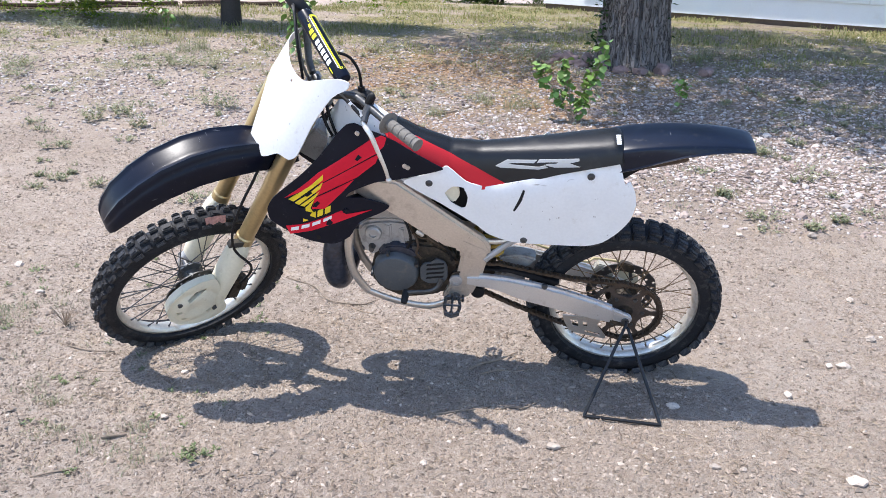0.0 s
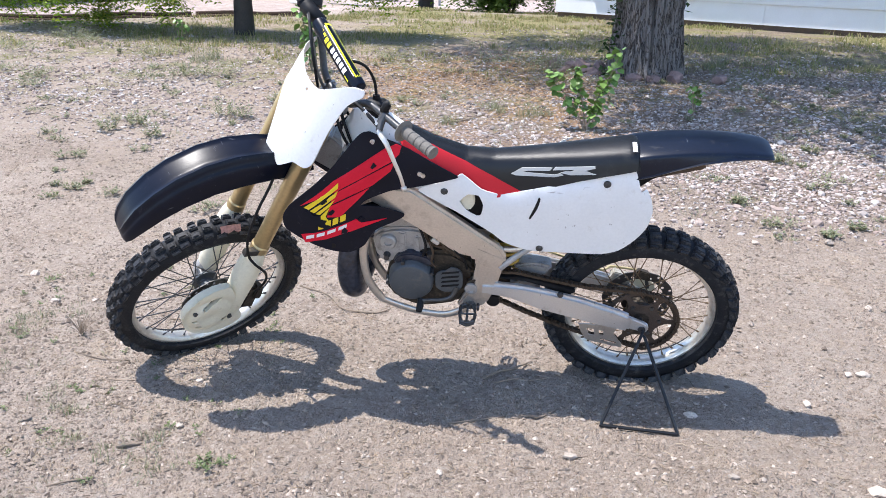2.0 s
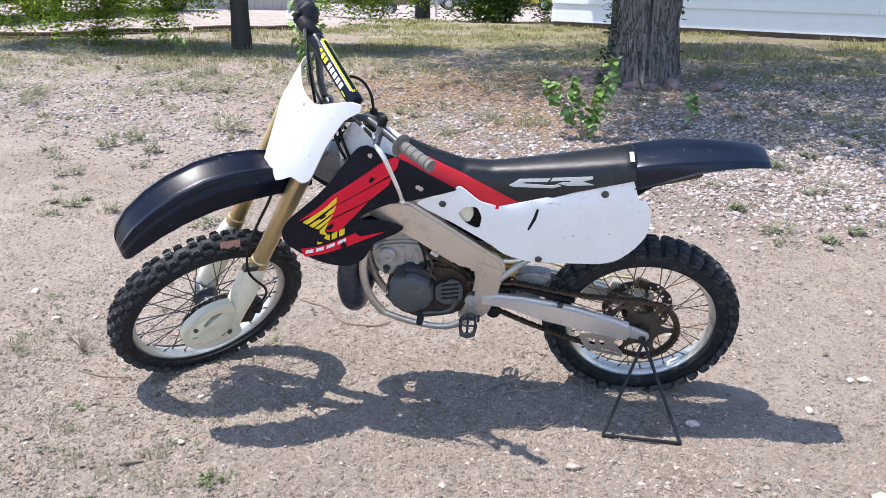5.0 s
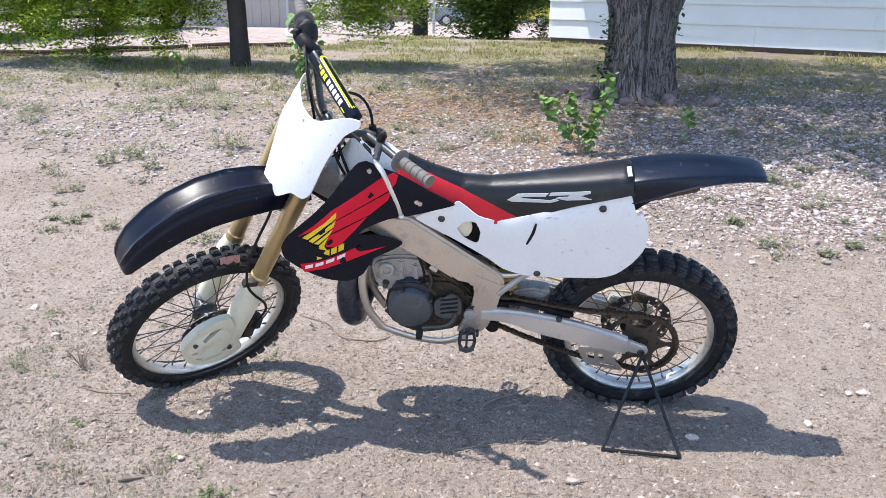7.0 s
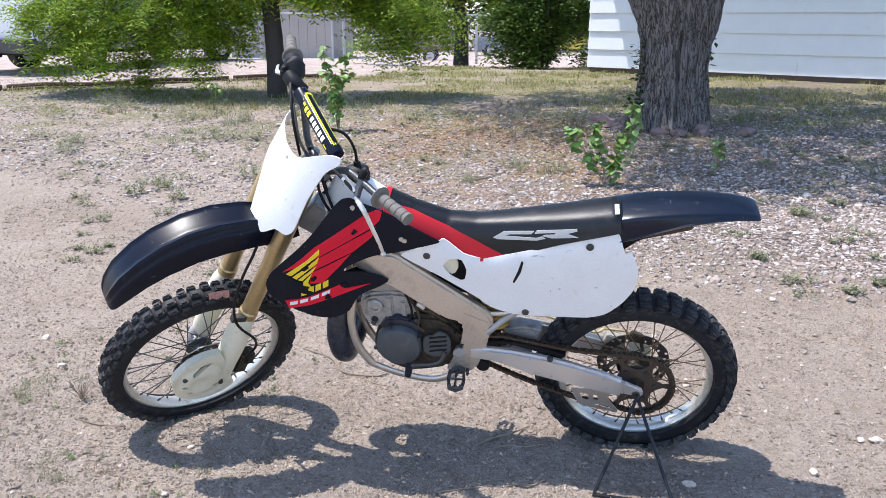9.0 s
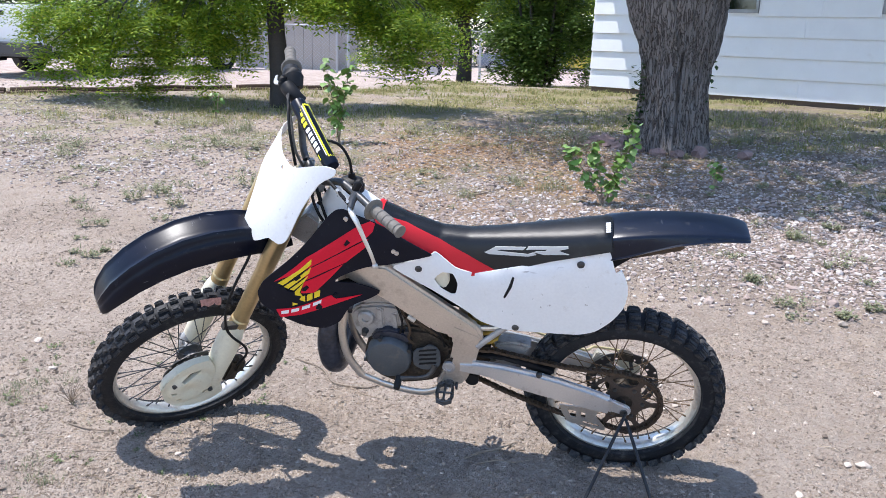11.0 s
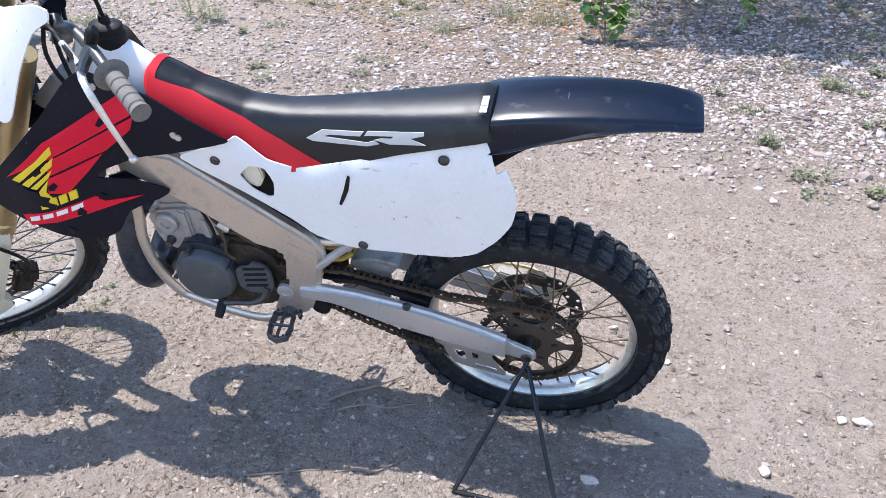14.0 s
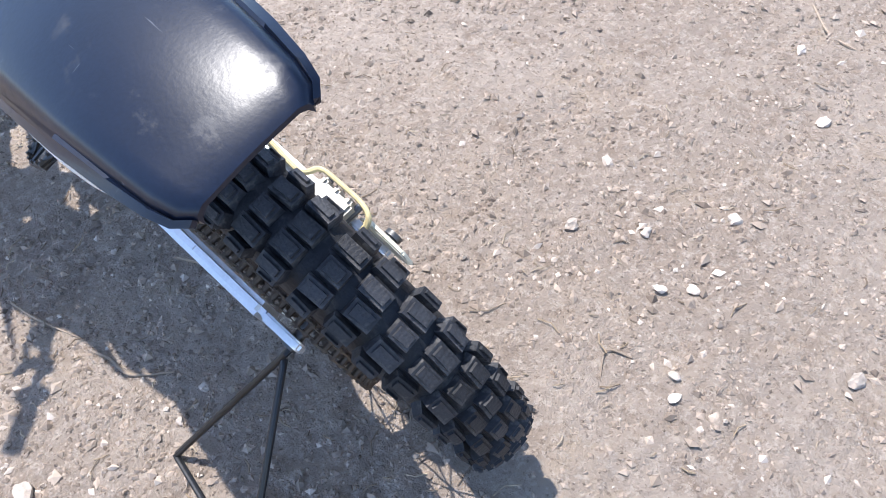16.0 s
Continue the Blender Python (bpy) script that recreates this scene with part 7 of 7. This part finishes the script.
def sapling(x, y, stems, leaves, size, seed, label):
    global LEAF
    r = random.Random(seed)
    ob = new("sapling")
    ob.location = (x, y, ground_z(x, y))
    tagged(ob, label, "sapling", group="saplings in the yard")
    lines = []
    for dx, dy, h in stems:
        p = [Vector((0, 0, -0.02)), Vector((dx * 0.35, dy * 0.35, h * 0.4)), Vector((dx * 0.8, dy * 0.8, h * 0.75)), Vector((dx, dy, h))]
        part("stem", tube(p, [0.007, 0.006, 0.004, 0.002], 6, 3), M_twig, ob)
        lines.append(smooth_path(p, 8))
    for k in range(leaves):
        path = lines[k % len(lines)]
        p = path[int(len(path) * (0.25 + 0.75 * r.random())) - 1] + Vector((r.gauss(0, size * 0.35), r.gauss(0, size * 0.35), r.gauss(0, size * 0.2)))
        m = Matrix.Translation(p) @ Matrix.Rotation(r.uniform(0, 6.28), 4, "Z") @ Matrix.Rotation(r.uniform(0.0, 0.9), 4, "Y") @ Matrix.Rotation(r.uniform(-0.6, 0.6), 4, "X") @ Matrix.Diagonal((size * r.uniform(0.6, 1.15),) * 3 + (1,))
        if LEAF is None:
            first = part("leaf", leaf_mesh(1.0), M_leaf_big, ob)
            first.matrix_basis = m
            LEAF = first.data
        else:
            again("leaf", LEAF, ob, m)
    return ob


sapling(0.56, 6.6, ((-0.28, 0.0, 0.45), (-0.1, 0.05, 0.50), (0.14, -0.03, 0.40), (0.22, 0.05, 0.62)), 210, 0.070, 1, "leafy green cottonwood sapling growing through gravel")
sapling(-2.14, 8.5, ((-0.14, 0.0, 0.85), (0.10, 0.03, 0.80), (0.0, -0.05, 0.6)), 180, 0.082, 2, "thin cottonwood sapling with sparse broad leaves")
sapling(1.49, 7.34, ((-0.03, 0.0, 0.24), (0.04, 0.0, 0.22)), 40, 0.05, 3, "small bright green seedling in the gravel")
sapling(-4.0, 9.6, ((-0.05, 0.0, 0.42), (0.05, 0.0, 0.35)), 34, 0.06, 4, "small green seedling among dry grass")
# ---- house ----
M_siding = mat("white_painted_siding", (0.76, 0.77, 0.78), 0.6, vary=0.05, scale=3, grain=80, bump=0.1, dirt=(0.60, 0.58, 0.54), dirt_amount=0.05, dirt_scale=5)
M_found = mat("brown_foundation", (0.13, 0.095, 0.075), 0.9, vary=0.3, scale=6, bump=0.4)
M_glass = mat("window_glass", (0.01, 0.012, 0.014), 0.05, vary=0.1, bump=0, spec=0.8)
M_frame = mat("grey_window_frame", (0.30, 0.31, 0.32), 0.5, 0.3, vary=0.1, bump=0.1)
HC, HE = Vector((0.39, 16.86, 0)), Vector((9.6, 11.76, 0))
along = (HE - HC).normalized()
inward = Vector((-along.y, along.x, 0))
if inward.y < 0:
    inward = -inward
HB = 0.50
house = new("house")
house.location = HC
tagged(house, "single-storey house with white lap siding", "house")
L = (HE - HC).length


def wall_point(s, out, z):
    return Vector((along.x * s - inward.x * out, along.y * s - inward.y * out, z))


def wall_block(s0, s1, z0, z1, o0, o1, bm=None, lap=0.0):
    """A block on the wall's face; lap leans its lower edge outwards."""
    bm = bm or bmesh.new()
    v = [bm.verts.new(wall_point(s, o + (lap if z == z0 and o == o1 else 0), z)) for s, o, z in ((s0, o0, z0), (s1, o0, z0), (s1, o1, z0), (s0, o1, z0), (s0, o0, z1), (s1, o0, z1), (s1, o1, z1), (s0, o1, z1))]
    for f in ((3, 2, 1, 0), (4, 5, 6, 7), (0, 1, 5, 4), (1, 2, 6, 5), (2, 3, 7, 6), (3, 0, 4, 7)):
        bm.faces.new([v[i] for i in f])
    return bm


WIN = ((2.42, 3.05, HB + 1.45, HB + 2.3), (5.05, 6.2, HB + 1.45, HB + 2.3))
b = bmesh.new()
cuts = [0.0, WIN[0][0], WIN[0][1], WIN[1][0], WIN[1][1], L]
for i, (a, c) in enumerate(zip(cuts, cuts[1:])):
    if i in (1, 3):
        wall_block(a, c, HB, WIN[0][2], -0.12, 0.0, b)
        wall_block(a, c, WIN[0][3], HB + 2.75, -0.12, 0.0, b)
    else:
        wall_block(a, c, HB, HB + 2.75, -0.12, 0.0, b)
part("wall", b, M_siding, house, smooth=False)
# end and rear walls close the house
side_wall = bmesh.new()
for q in ((0.0, 0.12), (L - 0.12, L)):
    v = []
    for z in (0.0, HB + 2.75):
        for s, o in ((q[0], -0.12), (q[1], -0.12), (q[1], -7.0), (q[0], -7.0)):
            v.append(side_wall.verts.new(wall_point(s, o, z)))
    for f in ((3, 2, 1, 0), (4, 5, 6, 7), (0, 1, 5, 4), (1, 2, 6, 5), (2, 3, 7, 6), (3, 0, 4, 7)):
        side_wall.faces.new([v[i] for i in f])
wall_block(0.12, L - 0.12, 0.0, HB + 2.75, -7.0, -6.88, side_wall)
part("end_walls", side_wall, M_siding, house, smooth=False)
part("foundation", wall_block(0.03, L, 0.0, HB, -0.12, -0.02), M_found, house, "brown concrete foundation", smooth=False)
roof = bmesh.new()
rv = [roof.verts.new(wall_point(s, o, z)) for s in (-0.03, L + 0.03) for o, z in ((0.54, HB + 2.78), (-3.5, HB + 4.1), (-7.1, HB + 2.80), (-7.1, HB + 2.74), (-3.5, HB + 3.96), (0.54, HB + 2.70))]
for k in range(6):
    roof.faces.new((rv[k], rv[(k + 1) % 6], rv[6 + (k + 1) % 6], rv[6 + k]))
roof.faces.new(rv[5::-1])
roof.faces.new(rv[6:])
part("roof", roof, M_frame, house, "grey roof", smooth=False)
course = 0.335
for k in range(8):
    z0, z1 = HB + k * course, HB + (k + 1) * course - 0.022
    spans = [(0.0, L)]
    if z1 > WIN[0][2] and z0 < WIN[0][3]:
        spans = [(0.0, WIN[0][0] - 0.06), (WIN[0][1] + 0.06, WIN[1][0] - 0.06), (WIN[1][1] + 0.06, L)]
    for a, c in spans:
        joint = a + (c - a) * (0.37 + 0.17 * (k % 3))
        for p, q in ((a, joint - 0.002), (joint + 0.002, c)):
            part("siding_board", wall_block(p, q, z0, z1, 0.0015, 0.008, None, 0.032), M_siding, house, smooth=False)
for s0, s1, z0, z1 in WIN:
    w = part("window", wall_block(s0, s1, z0, z1, -0.07, -0.06), M_glass, house, "dark glass window", smooth=False)
    fr = bmesh.new()
    for a, c, d, e in ((s0 - 0.05, s1 + 0.05, z0 - 0.06, z0), (s0 - 0.05, s1 + 0.05, z1, z1 + 0.05), (s0 - 0.05, s0, z0, z1), (s1, s1 + 0.05, z0, z1)):
        wall_block(a, c, d, e, -0.08, 0.035, fr)
    part("frame", fr, M_frame, w, smooth=False)

# ---- timber edging ----
M_timber = mat("weathered_timber", (0.06, 0.036, 0.024), 0.95, vary=0.35, scale=6, grain=60, bump=0.7, each=0.2)
TIM = [(-10.6, 10.3), (-8.0, 11.2), (-6.5, 12.15), (-5.3, 13.1), (-3.9, 14.2)]
for a, c in zip(TIM, TIM[1:]):
    p, q = Vector((*a, 0)), Vector((*c, 0))
    d = (q - p).normalized()
    b = bmesh.new()
    for lift, off in ((-0.005, 0.0), (0.045, 0.05)):
        e = p + d * (0.01 + off) + Vector((-d.y, d.x, 0)) * off
        f = q - d * 0.02 + Vector((-d.y, d.x, 0)) * off
        e.z, f.z = ground_z(e.x, e.y) + lift, ground_z(f.x, f.y) + lift
        tube([e, e.lerp(f, 0.33) + Vector((0, 0, 0.012)), e.lerp(f, 0.66) - Vector((0, 0, 0.008)), f], [0.036, 0.04, 0.034, 0.038], 8, 3, b)
    tagged(part("landscape_timber", b, M_timber), "weathered brown timber edging in two courses", "timber edging", group="timber edging")

# ---- pickup truck ----
M_paint = mat("white_car_paint", (0.62, 0.64, 0.66), 0.25, vary=0.03, scale=2, bump=0, coat=0.6)
M_beige = mat("beige_car_paint", (0.42, 0.39, 0.33), 0.3, vary=0.05, scale=2, bump=0, coat=0.4)
M_bumper = mat("grey_bumper", (0.035, 0.037, 0.042), 0.45, vary=0.1, bump=0.1)
M_carglass = mat("car_glass", (0.015, 0.018, 0.02), 0.06, bump=0, spec=0.8)
M_taillight = mat("red_lamp_plastic", (0.35, 0.02, 0.015), 0.2, bump=0, coat=0.4)
M_hub = mat("silver_wheel", (0.5, 0.5, 0.5), 0.35, 0.8, vary=0.1, bump=0.1)


def wheel(parent, x, y, r, w):
    b = lathe([(-w, r * 0.6), (-w, r * 0.93), (-w * 0.8, r), (w * 0.8, r), (w, r * 0.93), (w, r * 0.6)], (x, y, r), segments=28, closed=True)
    wh = part("wheel", b, M_rubber, parent, "black tyre on a silver wheel")
    b = lathe([(-w * 0.9, r * 0.2), (-w * 0.85, r * 0.62), (w * 0.85, r * 0.62), (w * 0.9, r * 0.2)], (x, y, r), segments=24)
    part("hub", b, M_hub, wh)


truck = new("pickup_truck")
truck.matrix_world = Matrix.Translation((-9.53, 14.77, 0.455)) @ Matrix.Rotation(radians(74.6), 4, "Z")
tagged(truck, "white pickup truck with beige lower panels parked on the drive", "pickup truck")
body = [(-1.15, 0.45), (-1.15, 1.23), (1.45, 1.23), (1.5, 1.25), (4.6, 1.18), (4.78, 0.85), (4.72, 0.42), (4.15, 0.40), (4.07, 0.62), (3.7, 0.76), (3.33, 0.62), (3.22, 0.40), (0.52, 0.40), (0.45, 0.62), (0.08, 0.76), (-0.3, 0.62), (-0.42, 0.44)]
part("body", slab(body, -0.98, 0.98, 0.05), M_paint, truck)
low = [(-0.44, 0.46), (-0.44, 0.72), (-1.10, 0.72), (-1.10, 0.48)], [(0.56, 0.42), (0.50, 0.72), (3.28, 0.72), (3.22, 0.42)], [(4.12, 0.44), (4.10, 0.72), (4.70, 0.72), (4.68, 0.44)]
for out in low:
    part("lower_panel", slab(out, -0.995, -0.97, 0.008), M_beige, truck, "beige lower body panel")
for x in (0.08, 3.7):
    arch = [(x + 0.44 * math.cos(a), 0.36 + 0.44 * math.sin(a)) for a in (math.pi * k / 12 for k in range(13))] + [(x + 0.37 * math.cos(a), 0.36 + 0.38 * math.sin(a)) for a in (math.pi * (12 - k) / 12 for k in range(13))]
    part("wheel_arch", slab(arch, -1.0, -0.975, 0.004), M_bumper, truck, "dark wheel arch trim")
part("cab", slab([(1.3, 1.21), (1.55, 1.74), (2.9, 1.77), (3.6, 1.23)], -0.88, 0.88, 0.06), M_paint, truck)
part("side_window", slab([(1.52, 1.27), (1.68, 1.67), (2.85, 1.69), (3.35, 1.27)], -0.90, -0.86, 0.01), M_carglass, truck)
part("rear_window", slab([(1.30, 1.27), (1.49, 1.66), (1.47, 1.68), (1.27, 1.27)], -0.7, 0.7, 0.0), M_carglass, truck)
part("bed_cover", slab([(-1.12, 1.225), (-1.12, 1.25), (1.28, 1.255), (1.28, 1.225)], -0.93, 0.93, 0.006), M_bumper, truck, "dark bed cover")
for y in (-0.90, 0.82):
    part("tail_light", slab([(-1.175, 0.78), (-1.175, 1.10), (-1.12, 1.10), (-1.12, 0.78)], y - 0.04, y + 0.06, 0.008), M_taillight, truck, "red tail light")
part("tailgate", slab([(-1.168, 0.64), (-1.168, 1.20), (-1.14, 1.20), (-1.14, 0.64)], -0.78, 0.78, 0.008), M_paint, truck)
bump_r = part("rear_bumper", slab([(-1.38, 0.36), (-1.40, 0.58), (-1.10, 0.60), (-0.92, 0.58), (-0.92, 0.40), (-1.10, 0.34)], -1.0, 1.0, 0.04), M_bumper, truck, "grey rear bumper")
part("number_plate", slab([(-1.412, 0.42), (-1.412, 0.56), (-1.40, 0.56), (-1.40, 0.42)], -0.16, 0.16, 0.003), M_print, bump_r, "pale number plate with dark bars")
for k in range(5):
    part("plate_bar", slab([(-1.4155, 0.455), (-1.4155, 0.525), (-1.4125, 0.525), (-1.4125, 0.455)], -0.125 + 0.052 * k, -0.095 + 0.052 * k, 0), M_bumper, bump_r)
part("tow_hitch", tube([(-1.1, 0, 0.30), (-1.4, 0, 0.28), (-1.47, 0, 0.29), (-1.47, 0, 0.36)], 0.028, 8, 2), M_dark, bump_r)
part("tailgate_handle", slab([(-1.182, 1.04), (-1.182, 1.12), (-1.16, 1.12), (-1.16, 1.04)], -0.14, 0.14, 0.01), M_dark, truck)
for x in (0.08, 3.7):
    for y in (-0.835, 0.835):
        wheel(truck, x, y, 0.35, 0.12)
part("underbody", slab([(-1.0, 0.30), (-1.0, 0.46), (4.5, 0.46), (4.5, 0.30)], -0.6, 0.6, 0.02), M_dark, truck)

# ---- fence, trailer and what lies beyond ----
M_galv = mat("galvanised_steel", (0.42, 0.43, 0.44), 0.5, 0.6, vary=0.15, scale=10, bump=0.1)
M_trailer = mat("rust_brown_trailer", (0.20, 0.12, 0.08), 0.8, vary=0.3, scale=8, bump=0.4)
F0, F1 = Vector((-13.5, 28.5, 0)), Vector((1.5, 31.0, 0))
fence = new("chain_link_fence")
tagged(fence, "galvanised chain-link fence with round posts", "fence")
fd = (F1 - F0).normalized()
FL = (F1 - F0).length
for k in range(7):
    p = F0 + fd * FL * k / 6
    p.z = ground_z(p.x, p.y) - 0.1
    part("post", tube([p, p + Vector((0, 0, 1.75))], 0.045, 8, 1), M_galv, fence)
    if k in (2,):
        p2 = p + fd * 0.4
        part("post", tube([p2, p2 + Vector((0, 0, 2.0))], 0.055, 8, 1), M_galv, fence)
a, c = F0.copy(), F1.copy()
a.z, c.z = ground_z(a.x, a.y) + 1.6, ground_z(c.x, c.y) + 1.6
part("top_rail", tube([a, c], 0.025, 6, 1), M_galv, fence)
b = bmesh.new()
for k in range(int(FL / 0.12)):
    for s in (-1, 1):
        p = F0 + fd * 0.12 * k
        q = p + fd * 1.5 * s
        if 0 <= (q - F0).dot(fd) <= FL:
            zb = ground_z(p.x, p.y)
            tube([Vector((p.x, p.y, zb + 0.05)), Vector((q.x, q.y, zb + 1.6))], 0.004, 3, 1, b, caps=False)
wires = part("wire_mesh", b, M_galv, fence, smooth=False)

trailer = new("utility_trailer")
trailer.matrix_world = Matrix.Translation((-6.3, 36.0, -0.45)) @ Matrix.Rotation(radians(8), 4, "Z")
tagged(trailer, "rusty brown utility trailer with mesh sides", "trailer")
part("deck", slab([(-2.0, 0.55), (-2.0, 0.68), (1.2, 0.68), (1.2, 0.55)], -0.8, 0.8, 0.02), M_trailer, trailer)
for y in (-0.8, 0.8):
    part("side_rail", tube([(-2.0, y, 0.68), (-2.0, y, 1.15), (1.2, y, 1.15), (1.2, y, 0.68)], 0.03, 6, 1), M_trailer, trailer)
    b = bmesh.new()
    for k in range(27):
        tube([(-2.0 + 0.12 * k, y, 0.68), (-2.0 + 0.12 * k, y, 1.15)], 0.008, 4, 1, b)
    part("side_bars", b, M_trailer, trailer)
    wheel(trailer, 0.1, y * 1.15, 0.30, 0.09)
    part("mudguard", tube([(-0.35, y * 1.15, 0.45), (-0.2, y * 1.15, 0.66), (0.1, y * 1.15, 0.72), (0.4, y * 1.15, 0.66), (0.55, y * 1.15, 0.45)], 0.06, 6, 3), M_trailer, trailer)

M_shed = mat("grey_metal_shed", (0.33, 0.30, 0.265), 0.6, 0.2, vary=0.1, scale=3, bump=0.1)
shed = new("shed")
shed.location = (-13.4, 36.5, -0.4)
tagged(shed, "low grey shed behind the fence", "shed")
for k in range(12):
    part("panel", slab([(-2.0 + 0.4 * k, 0.0), (-2.0 + 0.4 * k, 2.3), (-1.615 + 0.4 * k, 2.3), (-1.615 + 0.4 * k, 0.0)], 0.0, 0.05, 0), M_shed, shed, smooth=False)
part("roof", slab([(-2.2, 2.3), (-2.2, 2.42), (2.95, 2.42), (2.95, 2.3)], -0.3, 3.5, 0.01), M_shed, shed)
part("inner_wall", slab([(-2.0, 0.0), (-2.0, 2.3), (2.75, 2.3), (2.75, 0.0)], 0.08, 3.2, 0), M_shed, shed, smooth=False)

for x, y, turn, m, label in ((-3.4, 45.0, 12, mat("blue_grey_car_paint", (0.13, 0.17, 0.22), 0.3, coat=0.5, bump=0), "blue-grey car parked far off beyond the fence"), (-1.0, 47.0, -5, mat("yellow_car_paint", (0.62, 0.50, 0.03), 0.35, coat=0.4, bump=0), "yellow car parked far off beyond the fence")):
    car = new("parked_car")
    car.matrix_world = Matrix.Translation((x, y, ground_z(x, y))) @ Matrix.Rotation(radians(turn), 4, "Z")
    tagged(car, label, "car")
    part("body", slab([(-2.1, 0.35), (-2.15, 0.75), (-1.9, 0.92), (-0.8, 0.98), (1.9, 0.95), (2.15, 0.75), (2.1, 0.35)], -0.85, 0.85, 0.06), m, car)
    part("cabin", slab([(-0.9, 0.95), (-0.3, 1.42), (0.9, 1.44), (1.6, 0.95)], -0.72, 0.72, 0.06), M_carglass, car)
    for wx in (-1.35, 1.35):
        for wy in (-0.78, 0.78):
            wheel(car, wx, wy, 0.31, 0.1)

# distant trees close the view
clumps = []
for k in range(700):
    x = -50 + 78 * (k / 700) + r3.uniform(-0.8, 0.8)
    clumps.append((x, 56 + r3.uniform(-2, 3), r3.uniform(-0.6, 9.0), 1.7, 34))
woods = leaf_cloud("far_trees", clumps, M_leaf_dark, None, 0.34, 4, 51, pinnate=False)
tagged(woods, "dense green trees in the distance", "trees", kind="stuff")
